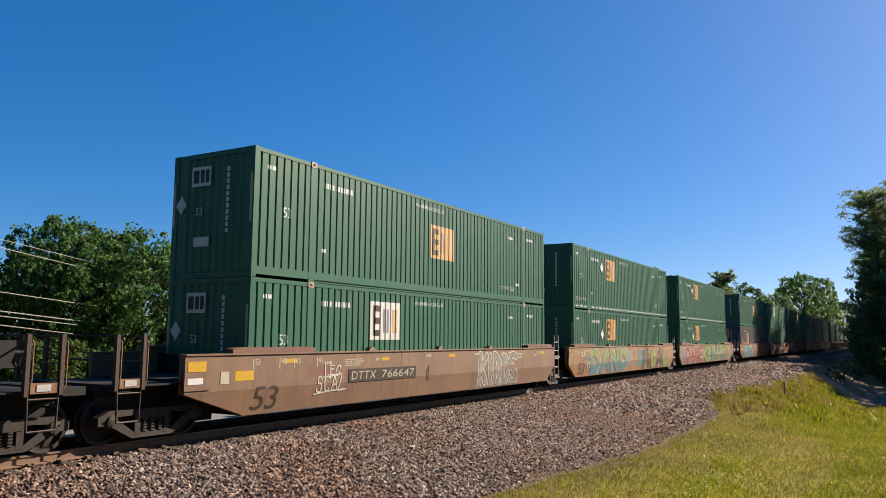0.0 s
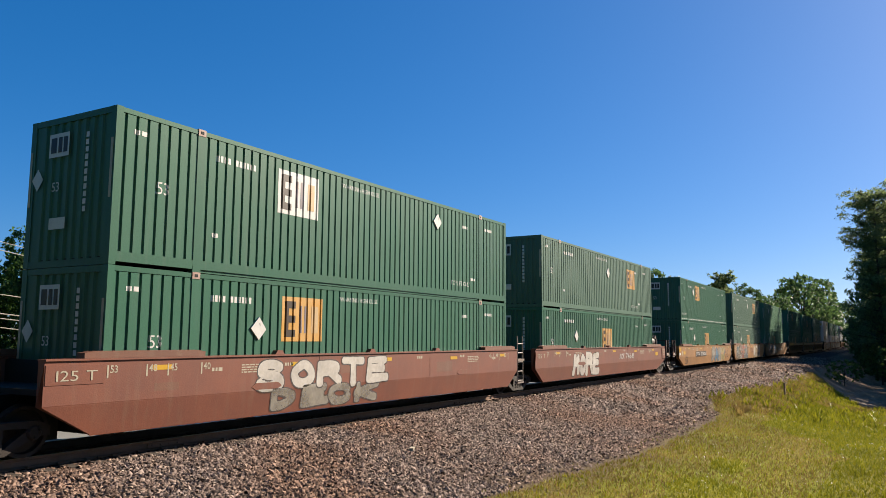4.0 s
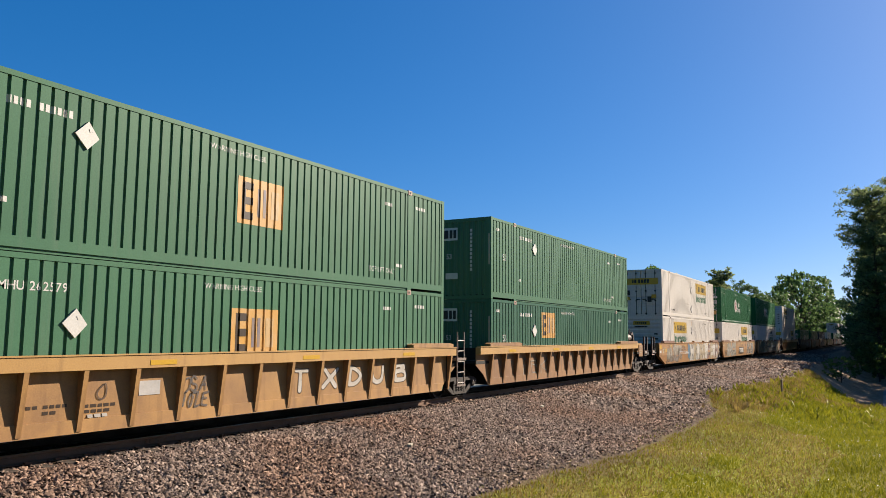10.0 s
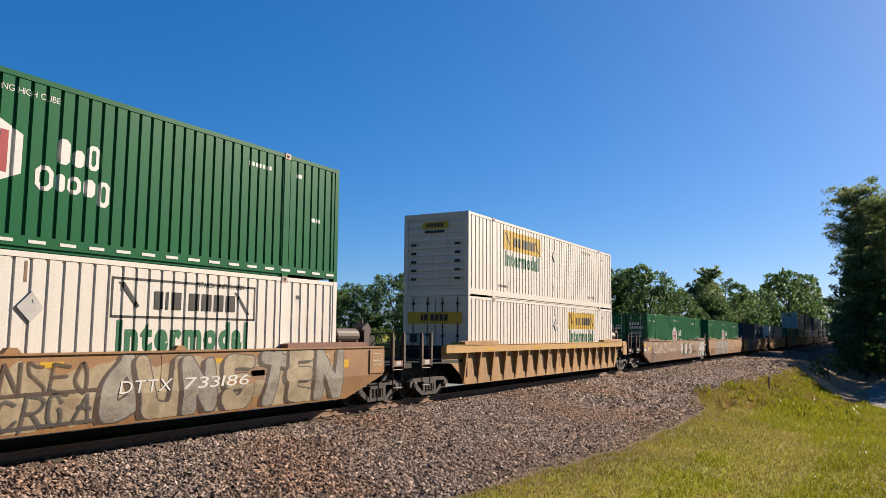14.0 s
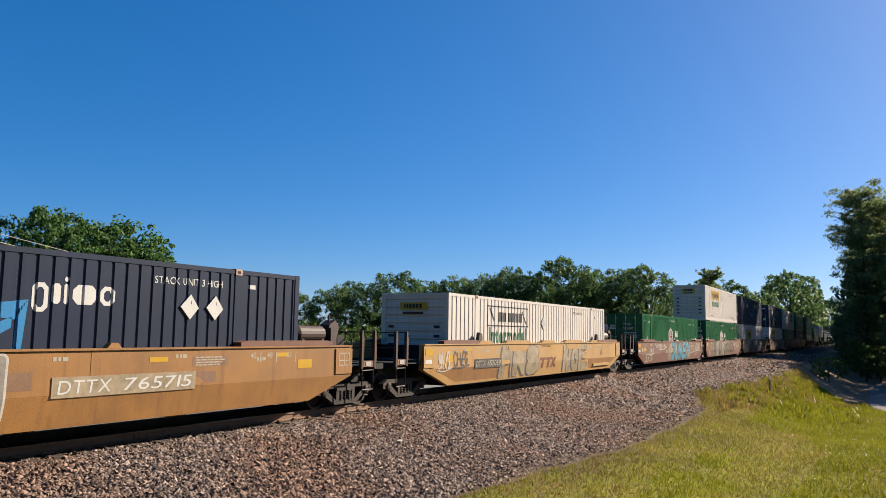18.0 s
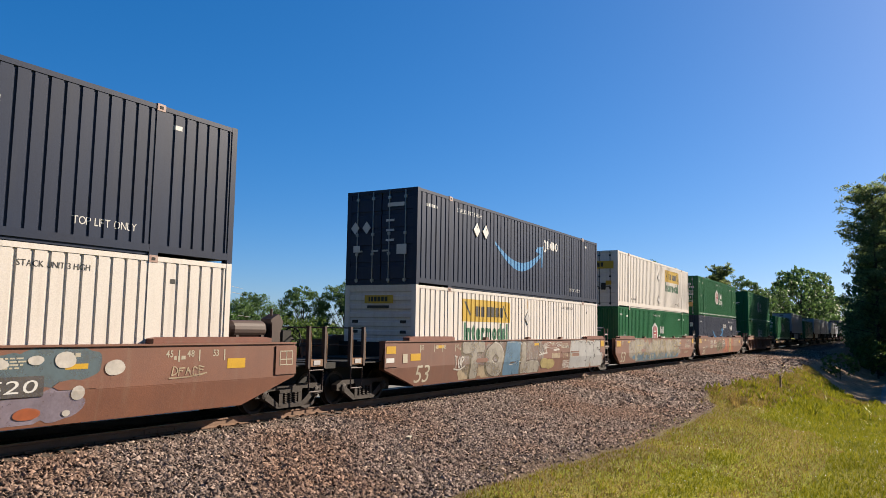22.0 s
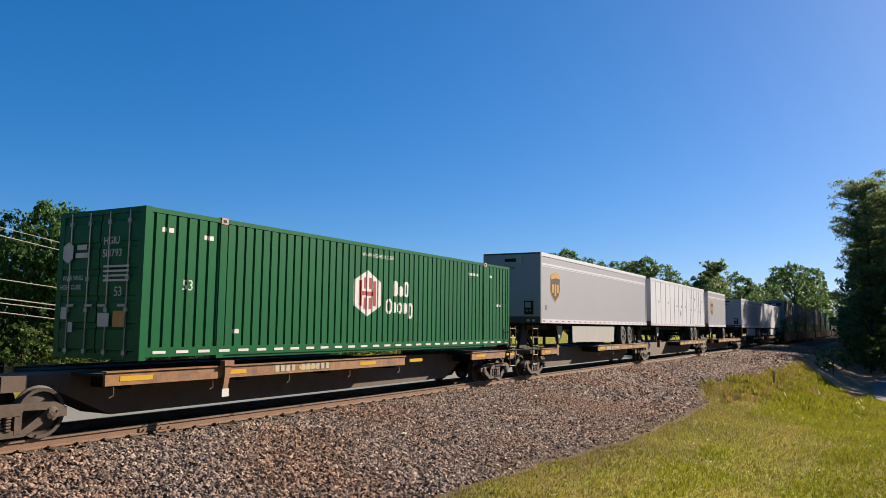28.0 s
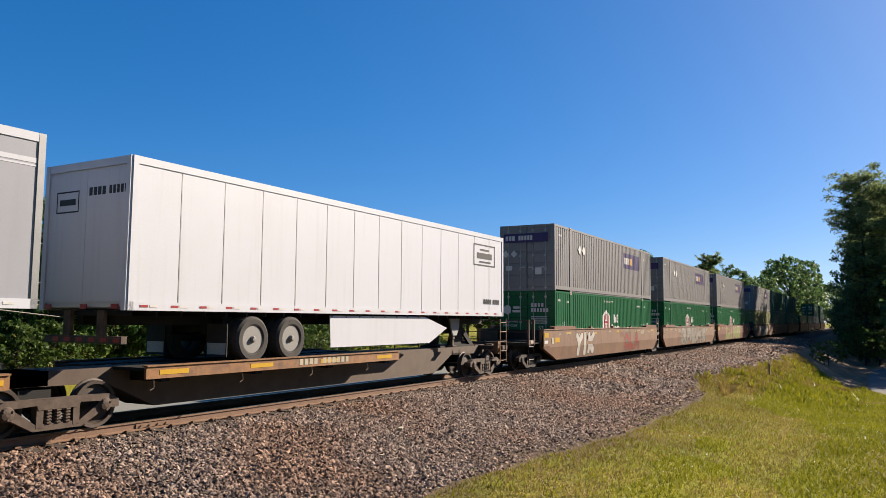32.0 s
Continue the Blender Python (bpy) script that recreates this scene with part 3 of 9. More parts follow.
def shards(name, spots, size, mat, label, category):
    """Many small angular stones in one mesh; spots is an array of x, y, z."""
    rng = np.random.default_rng(5)
    n = len(spots)
    base = np.array([(1, 0, 0), (-0.5, 0.87, 0), (-0.5, -0.87, 0), (0.1, 0.2, 0.75)], dtype=float)
    a = rng.random(n) * 6.283
    ca, sa = np.cos(a), np.sin(a)
    tilt = rng.normal(size=(n, 2)) * 0.45
    s = size * (0.55 + 0.9 * rng.random(n))
    b = base[None] + rng.normal(size=(n, 4, 3)) * 0.22
    x = b[:, :, 0] * ca[:, None] - b[:, :, 1] * sa[:, None]
    y = b[:, :, 0] * sa[:, None] + b[:, :, 1] * ca[:, None]
    z = b[:, :, 2] + x * tilt[:, :1] + y * tilt[:, 1:]
    v = np.stack([x, y, z], 2) * s[:, None, None] + spots[:, None, :]
    tri = np.array([(0, 1, 3), (1, 2, 3), (2, 0, 3)], dtype=np.int32)
    f = (tri[None] + (np.arange(n, dtype=np.int32) * 4)[:, None, None]).reshape(-1)
    me = bpy.data.meshes.new(name)
    me.vertices.add(n * 4); me.vertices.foreach_set("co", v.reshape(-1))
    me.loops.add(len(f)); me.loops.foreach_set("vertex_index", f)
    me.polygons.add(len(f) // 3); me.polygons.foreach_set("loop_start", np.arange(0, len(f), 3, dtype=np.int32))
    me.update(calc_edges=True)
    me.materials.append(mat)
    return tagged(new(name, me), label, category, kind="stuff")

def blades(name, spots, height, mat, label, category):
    rng = np.random.default_rng(6)
    n = len(spots)
    a = rng.random(n) * 6.283
    h = height * (0.5 + rng.random(n))
    w = h * 0.22
    dx, dy = np.cos(a) * w, np.sin(a) * w
    lean = rng.normal(size=(n, 2)) * 0.5 * h[:, None]
    v = np.empty((n, 3, 3))
    v[:, 0] = spots + np.stack([dx, dy, -0.02 * np.ones(n)], 1)
    v[:, 1] = spots + np.stack([-dx, -dy, -0.02 * np.ones(n)], 1)
    v[:, 2] = spots + np.stack([lean[:, 0], lean[:, 1], h], 1)
    me = bpy.data.meshes.new(name)
    me.vertices.add(n * 3); me.vertices.foreach_set("co", v.reshape(-1))
    me.loops.add(n * 3); me.loops.foreach_set("vertex_index", np.arange(n * 3, dtype=np.int32))
    me.polygons.add(n); me.polygons.foreach_set("loop_start", np.arange(0, n * 3, 3, dtype=np.int32))
    me.update(calc_edges=True)
    me.materials.append(mat)
    return tagged(new(name, me), label, category, kind="stuff")

def lane_y(x): return -14.4 - 2.0 * max(0.0, (66 - x) / 8) ** 1.5 - 6.0 * max(0.0, (x - 85) / 40) ** 1.6

def toe_of(x): return -6.4 - 0.85 * smooth(11, 22, x) + 1.15 * smooth(30, 36, x) - 0.8 * smooth(36, 52, x)

def in_woods(x, y): return x - 3.0 * max(y, -10.6) - 24.0

def scatter(rng, n, x0, x1, y0, y1, keep, lift):
    out = []
    while len(out) < n:
        x, y = rng.uniform(x0, x1), rng.uniform(y0, y1)
        if keep(x, y): out.append((x, y, ground_z(x, y) + lift))
    return np.array(out)

def build_litter():
    rng = random.Random(8)
    wob = lambda x, y: 0.45 * noise.noise((x * 0.6, y * 0.6, 2.0))
    on_bed = lambda x, y: y > toe_of(x) + wob(x, y) and (y < -1.35 or rng.random() < 0.55) and abs(abs(y) - 0.7535) > 0.09 and (x < 14 or rng.random() < 0.14 + 0.86 * smooth(0.0, 1.9, y - toe_of(x) + 0.8 * noise.noise((x * 0.3, y * 0.5, 8.0))))
    mat = stone_material()
    shards("ballast_stones", np.concatenate([scatter(rng, 99000, 2, 27, -7.8, 1.6, on_bed, 0.006), scatter(rng, 15500, 27, 36, -7.8, 1.6, on_bed, 0.006)]), 0.036, mat, "crushed grey and brown ballast stones", "ballast")
    shards("ballast_stones", scatter(rng, 26500, 27, 60, -7.8, 1.6, on_bed, 0.012), 0.062, mat, "crushed grey ballast stones along the rails", "ballast")
    shards("ballast_stones", scatter(rng, 15000, 60, 120, -7.0, 1.6, on_bed, 0.012), 0.10, mat, "distant crushed ballast stones along the rails", "ballast")
    shards("ballast_stones", scatter(rng, 5000, 4, 60, 1.5, 5.2, lambda x, y: True, -0.03), 0.07, mat, "crushed ballast stones on the far shoulder", "ballast")
    tuft = lambda x, y: in_woods(x, y) < 73.5 and y < toe_of(x) + wob(x, y) + (0.5 if rng.random() < 0.03 else -0.1) and x > (y + 13.12) * 0.2 - 2 and (x < 47 or abs(y - lane_y(x)) > 1.85) and noise.noise((x * 0.22, y * 0.22, 5.0)) > -0.32 - 0.5 * rng.random()
    straw = lambda x, y: noise.noise((x * 0.10, y * 0.42, 9.0)) + 0.35 * noise.noise((x * 0.5, y * 0.9, 1.0)) + 0.60 * smooth(-3.6, 0.2, y - toe_of(x)) > 0.22
    green = lambda x, y: tuft(x, y) and (not straw(x, y) or rng.random() < 0.25)
    dry = lambda x, y: tuft(x, y) and straw(x, y)
    blades("grass", scatter(rng, 70000, 9, 34, -16, -6.2, green, 0.0), 0.065, LEAF["grass"], "short mown yellow-green grass", "grass")
    blades("grass", scatter(rng, 30000, 9, 34, -16, -6.0, dry, 0.0), 0.05, LEAF["dry"], "dry straw-coloured patches in the grass", "grass")
    blades("grass", scatter(rng, 38000, 34, 76, -15, -5.4, green, 0.0), 0.12, LEAF["grass"], "rougher grass on the bank", "grass")
    blades("grass", scatter(rng, 18000, 34, 76, -15, -5.4, dry, 0.0), 0.11, LEAF["dry"], "dry grass on the bank", "grass")
    clump = lambda x, y: tuft(x, y) and noise.noise((x * 0.8, y * 1.1, 4.0)) > 0.22
    blades("grass_tufts", scatter(rng, 3000, 36, 70, -12.5, -4.9, clump, 0.0), 0.26, LEAF["grass"], "taller uncut tufts on the bank", "grass")
    blades("grass_tufts", scatter(rng, 2200, 32, 75, -9.0, -4.8, clump, 0.0), 0.2, LEAF["dry"], "dry brown tufts along the bank", "grass")
    patchy = lambda x, y: y < -7.4 and noise.noise((x * 0.5, y * 0.7, 6.0)) > 0.05
    shards("clover_heads", scatter(rng, 500, 11, 34, -15, -7.6, patchy, 0.05), 0.013, M["white"], "small white clover heads in the grass", "flowers")
    bm = bmesh.new(); bm_box(bm, -0.14, 0.14, -0.045, 0.045, 0.0, 0.05); bevelled(bm, 0.012)
    for (x, y, turn) in ((14.75, -3.68, 0.4), (24.0, -3.0, 0.2)):
        pale = tagged(new("pale_block"), "pale broken block lying in the ballast", "stone")
        b2 = bm.copy(); part("block", b2, M["cream"], pale)
        pale.location, pale.rotation_euler[2] = (x, y, ground_z(x, y) + 0.01), turn

build_ground()
build_track()
build_litter()

# ---- the train: where each load's leading corner stands at the start, and how far the train has come ----
RUN = [(0, 0.03), (1, 21.27), (2, 42.62), (3, 63.92), (3.5, 74.59), (5.5, 117.31), (6, 128.12), (7, 149.6), (8, 171.06), (9, 192.6), (10, 214.2), (11, 235.8), (12, 257.45), (13, 279.17), (14, 300.89), (15, 322.61), (17.5, 377.12), (18, 388.07), (19, 409.94), (20, 431.98), (21, 453.95), (22, 476.35), (23, 498.26), (24, 520.3), (24.5, 531.0), (26.5, 575.57), (27, 586.66), (28, 608.95), (29, 631.34), (30, 653.59), (31, 675.87), (32, 698.13)]
TRAIN = []
def rides(ob, x, z=0.0):
    """Notes a thing that rides on the train, with its place along it."""
    TRAIN.append((ob, x, z))
    ob.location = (x, 0, z)
    return ob

# ---- railway trucks ----
def wheel_mesh(bm):
    bm_lathe(bm, [(0.06, -0.10), (0.09, -0.10), (0.11, -0.02), (0.34, 0.0), (0.36, -0.07), (0.42, -0.075), (0.42, 0.035), (0.455, 0.05), (0.455, 0.075), (0.36, 0.075), (0.34, 0.03), (0.1, 0.04), (0.06, 0.05)], 28)

def side_frame_mesh(bm):
    bm_prism(bm, [(-1.16, 0.37), (-1.16, 0.52), (-0.95, 0.62), (0.95, 0.62), (1.16, 0.52), (1.16, 0.37), (0.98, 0.37), (0.82, 0.50), (0.40, 0.52), (0.36, 0.44), (-0.36, 0.44), (-0.40, 0.52), (-0.82, 0.50), (-0.98, 0.37)], -0.09, 0.09)
    bm_prism(bm, [(-0.86, 0.53), (-0.98, 0.40), (-0.44, 0.10), (0.44, 0.10), (0.98, 0.40), (0.86, 0.53), (0.40, 0.21), (-0.40, 0.21)], -0.075, 0.075)
    for s in (-1, 1):
        bm_box(bm, s * 0.33 - 0.06, s * 0.33 + 0.06, -0.08, 0.08, 0.15, 0.5)
    bevelled(bm, 0.018)

def spring_mesh(bm):
    bm_lathe(bm, [q for k in range(5) for q in ((0.05, k * 0.05), (0.078, k * 0.05 + 0.012), (0.078, k * 0.05 + 0.03), (0.05, k * 0.05 + 0.042))], 6)
    for v in bm.verts: v.co = Vector((v.co.x, v.co.z, v.co.y))

def cap_mesh(bm):
    bm_lathe(bm, [(0.13, 0.06), (0.13, -0.02), (0.10, -0.06), (0.04, -0.075)], 14)
    for i in range(3):
        a = i * 2.094 + 0.5
        bm_lathe(bm, [(0.022, -0.04), (0.022, -0.085)], 6, (0.085 * math.cos(a), 0, 0.085 * math.sin(a)))

def truck(parent, x, cast="truck"):
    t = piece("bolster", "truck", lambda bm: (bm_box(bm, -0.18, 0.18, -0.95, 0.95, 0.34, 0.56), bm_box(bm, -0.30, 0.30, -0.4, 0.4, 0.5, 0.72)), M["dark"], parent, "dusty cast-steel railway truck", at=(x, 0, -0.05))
    for wx in (-0.89, 0.89):
        for s in (-1, 1):
            w = piece("wheel%d%s" % (s, cast), "wheel", wheel_mesh if s < 0 else (lambda bm: (wheel_mesh(bm), [setattr(v, "co", Vector((v.co.x, -v.co.y, v.co.z))) for v in bm.verts])), M["wheel" if cast == "shaded_cast" else "dusty_wheel"], t, at=(wx, s * 0.7535, 0.42))
        piece("axle", "axle", lambda bm: bm_rod(bm, (0, -0.95, 0), (0, 0.95, 0), 0.075, 10), M["dark"], t, at=(wx, 0, 0.42))
        for s in (-1, 1):
            piece("cap%d%s" % (s, cast), "axle_cap", cap_mesh if s < 0 else (lambda bm: (cap_mesh(bm), [setattr(v, "co", Vector((v.co.x, -v.co.y, v.co.z))) for v in bm.verts])), M[cast], t, at=(wx, s * 1.08, 0.43))
    for s in (-1, 1):
        piece("side_frame" + cast, "side_frame", side_frame_mesh, M[cast], t, at=(0, s * 1.02, 0))
        for sx in (-0.17, 0.0, 0.17):
            piece("spring" + cast, "spring", spring_mesh, M[cast], t, at=(sx, s * 1.05, 0.20))
    return t

def frame_rods(bm, pts, r=0.016):
    for a, b in zip(pts, pts[1:]): bm_rod(bm, a, b, r, 6)

# ---- well cars ----
def well_side(bm, x0, x1, c0, c1):
    """Smooth deep side girder: an upright upper plate, a lower plate that leans in, and a lip along the top."""
    rows = [(-1.335, 0.29, c0, c1), (-1.43, 0.27, c0, c1), (-1.435, 0.30, c0 - 0.03, c1 + 0.03), (-1.5, 0.795, c0 - 0.62, c1 + 0.62), (-1.5, 0.80, x0, x1), (-1.503, 0.815, x0, x1),
            (-1.503, 1.525, x0, x1), (-1.535, 1.53, x0, x1), (-1.535, 1.563, x0, x1), (-1.31, 1.563, x0, x1), (-1.31, 1.53, x0, x1), (-1.335, 1.525, x0, x1), (-1.335, 0.80, x0, x1), (-1.335, 0.795, c0 - 0.62, c1 + 0.62)]
    left = [bm.verts.new((a, y, z)) for y, z, a, b in rows]
    right = [bm.verts.new((b, y, z)) for y, z, a, b in rows]
    k = len(rows)
    for i in range(k): bm.faces.new((left[i], right[i], right[(i + 1) % k], left[(i + 1) % k]))
    bm.faces.new(left[::-1]); bm.faces.new(right)

def rib_chord(bm, x0, x1, c0, c1):
    bm_box(bm, x0, x1, -1.50, -1.31, 1.30, 1.53); bm_box(bm, x0, x1, -1.515, -1.36, 1.535, 1.56); bevelled(bm, 0.010)

def rib_web(bm, x0, x1, c0, c1):
    bm_prism(bm, [(c0 - 0.9, 0.95), (c0 - 0.35, 0.62), (c0, 0.29), (c1, 0.29), (c1 + 0.35, 0.62), (c1 + 0.9, 0.95), (x1, 1.0), (x1, 1.30), (x0, 1.30), (x0, 1.0)], -1.320, -1.303)

def rib_foot(bm, x0, x1, c0, c1):
    bm_box(bm, c0, c1, -1.348, -1.303, 0.25, 0.48); bevelled(bm, 0.008)

def rib_post(bm):
    lo, hi = [[bm.verts.new((x, y, z)) for x, y in ((-0.045, 0), (-0.045, -d), (0.045, -d), (0.045, 0))] for d, z in ((0.045, 0.0), (0.178, 1.03))]
    for i in range(4): bm.faces.new((lo[i], lo[(i + 1) % 4], hi[(i + 1) % 4], hi[i]))
    bm.faces.new(lo[::-1]); bm.faces.new(hi)
    bevelled(bm, 0.008)

def guide_mesh(length):
    def build(bm):
        bm_prism(bm, [(0, 0), (length, 0), (length, 0.09), (length - 0.2, 0.12), (0.2, 0.12), (0, 0.09)], -1.52, -1.30)
    return build

def end_ladder(bm, s=1):
    frame_rods(bm, [(0, 0, 0), (0, 0, 1.55)]); frame_rods(bm, [(0.5, 0, 0), (0.5, 0, 1.55)])
    for k in range(5): bm_rod(bm, (0, 0, 0.08 + k * 0.34), (0.5, 0, 0.08 + k * 0.34), 0.014, 6)

CAPPED = (20,)
def well_car(k, off, kind, paint, ends):
    """ends: two letters, C for a coupler end and J for a shared joint; local x = 0 is the container's leading corner."""
    mat = PAINT[paint]
    look_ = {"tan": "golden tan", "tan_faded": "faded brownish tan", "gold": "golden yellow", "bright_gold": "bright golden yellow", "oxide": "oxide red", "brown": "mineral brown", "rib_red": "rusty red-brown", "rib_gold": "golden ochre"}[paint]
    car = tagged(new("well_car"), look_ + (" ribbed-side" if kind == "rib" else " smooth-sided") + " double-stack well car", "railway wagon", "well cars of the train")
    x0 = -1.85 if ends[0] == "C" else -1.18
    x1 = 18.0 if ends[1] == "C" else 16.62
    c0, c1 = (-0.3, 16.45) if ends[1] == "C" else (-0.25, 16.0)
    key = "side%s%s" % (kind, ends)
    for s in (-1, 1):
        if kind == "rib":
            g = piece("web" + key, "side_web", lambda bm: rib_web(bm, x0, x1, c0, c1), mat, car)
            piece("chord" + key, "top_chord", lambda bm: rib_chord(bm, x0, x1, c0, c1), PAINT["bright_gold"] if k in (10, 11, 12, 16) else mat, g)
            piece("foot" + key, "bottom_chord", lambda bm: rib_foot(bm, x0, x1, c0, c1), mat, g)
        else:
            g = piece(key, "side_girder", lambda bm: well_side(bm, x0, x1, c0, c1), mat, car)
        if s > 0: g.scale = (1, -1, 1)
        else: near_side = g
        if kind == "rib":
            for i in range(17):
                r = piece("rib", "rib", rib_post, mat, g, at=((-0.42 if ends == "CC" else -0.2) + i * 1.035, -1.318, 0.28))
        for gx, gl in ((-0.65 if ends[0] == "C" else -0.5, 2.6 if k not in CAPPED else 2.4), (14.1 if k not in CAPPED else 14.5, 3.1 if ends[1] == "C" else 2.3)):
            piece("guide%.1f" % gl, "container_guide", guide_mesh(gl), PAINT["oxide" if paint == "brown" else "brown"] if kind != "rib" else mat, g, at=(gx, 0, 1.565))
        if s > 0: continue
        if k in CAPPED:
            for bx, bl in ((1.75, 1.05), (3.9, 2.35), (7.35, 1.5), (9.95, 2.35), (13.4, 1.05)):
                c = piece("cap%.2f" % bl, "chord_cap", lambda bm: bm_prism(bm, [(0, 0), (bl, 0), (bl - 0.12, 0.10), (0.2, 0.10)], -1.512, -1.36), mat, g, "raised cap on the top edge", at=(bx, 0, 1.565))
                if bl > 2: piece("chordgusset", "gusset_plate", lambda bm: bm_prism(bm, [(0.1, 1.555), (0.42, 1.28), (1.93, 1.28), (2.25, 1.555)], -1.509, -1.498), mat, c, "welded gusset plate", at=(0, 0, -1.565))
            for bx in (1.72, 14.25):
                piece("latch", "container_latch", lambda bm: bm_prism(bm, [(0, 0), (0.34, 0), (0.30, 0.30), (0.12, 0.34), (0.04, 0.12)], -1.5, -1.38), M["rustrail"], g, "rust-brown container latch", at=(bx, 0, 1.60))
            piece("footplate", "foot_plate", lambda bm: (bm_prism(bm, [(0, 0.44), (0.1, 0.56), (2.5, 0.56), (2.6, 0.44)], -1.515, -1.46)), mat, g, at=(13.7, 0, 0))
        elif kind != "rib":
            for bx in (4.1, 7.6, 10.9):
                piece("bracket", "latch_bracket", lambda bm: bm_prism(bm, [(0, 0), (0.3, 0), (0.22, 0.09), (0.08, 0.09)], -1.5, -1.36), mat, g, at=(bx, 0, 1.565))
        if kind != "rib":
            for j, rx in enumerate((0.9, 4.6, 8.2, 11.8, 15.2) if paint != "brown" else (0.9, 4.6, 8.2, 12.4)):
                piece("reflector", "reflector", lambda bm: bm_box(bm, 0, 0.42, -1.506, -1.5, 0, 0.09), M["yellow"], g, "yellow reflector", at=(rx, 0, 1.33 - (0.03 if paint != "brown" else 0.17) * (j % 2)))
        else:
            for rx in (1.0, 5.2, 9.4, 13.6):
                piece("chord_reflector", "reflector", lambda bm: bm_box(bm, 0, 0.6, -1.506, -1.5, 0, 0.09), M["yellow"], g, "yellow reflector", at=(rx, 0, 1.35))
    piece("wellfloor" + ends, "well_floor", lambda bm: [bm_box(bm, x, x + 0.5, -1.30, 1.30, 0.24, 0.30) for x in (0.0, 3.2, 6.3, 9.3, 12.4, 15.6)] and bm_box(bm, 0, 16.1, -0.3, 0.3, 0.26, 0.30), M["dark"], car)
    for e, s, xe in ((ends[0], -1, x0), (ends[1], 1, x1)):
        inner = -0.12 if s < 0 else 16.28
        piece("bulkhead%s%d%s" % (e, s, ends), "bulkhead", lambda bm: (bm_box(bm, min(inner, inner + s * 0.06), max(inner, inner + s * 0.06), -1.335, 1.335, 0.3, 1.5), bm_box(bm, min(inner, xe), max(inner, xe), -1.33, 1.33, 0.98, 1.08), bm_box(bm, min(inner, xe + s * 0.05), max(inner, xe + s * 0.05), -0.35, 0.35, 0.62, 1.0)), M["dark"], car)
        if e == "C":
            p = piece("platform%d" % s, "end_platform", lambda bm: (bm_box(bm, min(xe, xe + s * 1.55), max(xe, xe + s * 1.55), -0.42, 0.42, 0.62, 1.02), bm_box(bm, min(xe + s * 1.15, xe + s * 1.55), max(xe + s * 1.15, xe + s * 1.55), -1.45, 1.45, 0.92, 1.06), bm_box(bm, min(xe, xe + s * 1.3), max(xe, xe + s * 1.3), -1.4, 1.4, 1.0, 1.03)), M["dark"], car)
            piece("coupler%d" % s, "coupler", lambda bm: (bm_rod(bm, (xe + s * 1.4, 0, 0.85), (xe + s * 1.95, 0, 0.85), 0.09, 8), bm_box(bm, min(xe + s * 1.65, xe + s * 2.0), max(xe + s * 1.65, xe + s * 2.0), -0.16, 0.14, 0.70, 1.0)), M["truck"], p)
            pa, pb = (-3.32, -2.77) if s < 0 else (18.5, 19.08)
            for sy in (-1.47, 1.47):
                for px in (pa, pb):
                    post = piece("railpost", "rail_post", lambda bm: (bm_box(bm, -0.045, 0.025, -0.045, 0.045, 0.0, 0.98), bevelled(bm, 0.01)), M["rustrail"], p, "rust-brown upright channel post", at=(px, sy, 0.95))
                    piece("postgrab", "grab_rod", lambda bm: frame_rods(bm, [(0.06, 0, 0.1), (0.09, 0, 0.16), (0.09, 0, 0.82), (0.06, 0, 0.88)], 0.014), M["deck"], post, "worn grab rod")
                piece("stirrup%.2f" % (pb - pa), "stirrup_step", lambda bm: (frame_rods(bm, [(0.03, 0, 0.6), (0.05, 0, 0.0), (pb - pa - 0.05, 0, 0.0), (pb - pa - 0.03, 0, 0.6)], 0.018), bm_rod(bm, (0.04, 0, 0.5), (pb - pa - 0.04, 0, 0.5), 0.016, 6)), M["rustrail"], p, "bent steel stirrup step", at=(pa, sy, 0.4))
                piece("tread%.2f" % (pb - pa), "step_plate", lambda bm: (bm_box(bm, 0.06, pb - pa - 0.06, -0.03, 0.09, 0.0, 0.16), bevelled(bm, 0.01)), M["deck"], p, at=(pa, sy, 0.99))
                if sy < 0: piece("treadlabel", "step_label", lambda bm: bm_box(bm, 0.16, 0.40, -0.04, -0.03, 0.03, 0.14), M["flap_pale"], p, "pale worn label", at=(pa, sy, 0.99))
            piece("crossrail%d" % s, "cross_rail", lambda bm: (bm_rod(bm, (pb, -1.45, 1.9), (pb, 1.45, 1.9), 0.018, 6), bm_rod(bm, (pb, -1.45, 1.45), (pb, 1.45, 1.45), 0.016, 6)), M["rustrail"], p)
            # wide dark sill, filling in the shadowed mass behind the end platform
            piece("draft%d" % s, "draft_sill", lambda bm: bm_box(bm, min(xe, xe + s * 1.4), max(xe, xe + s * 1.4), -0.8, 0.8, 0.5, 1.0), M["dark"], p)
            piece("hose%d" % s, "air_hose", lambda bm: frame_rods(bm, [(xe + s * 1.5, -0.5, 0.7), (xe + s * 1.62, -0.52, 0.5), (xe + s * 1.75, -0.5, 0.38), (xe + s * 1.95, -0.45, 0.40)], 0.022), M["dark"], p)
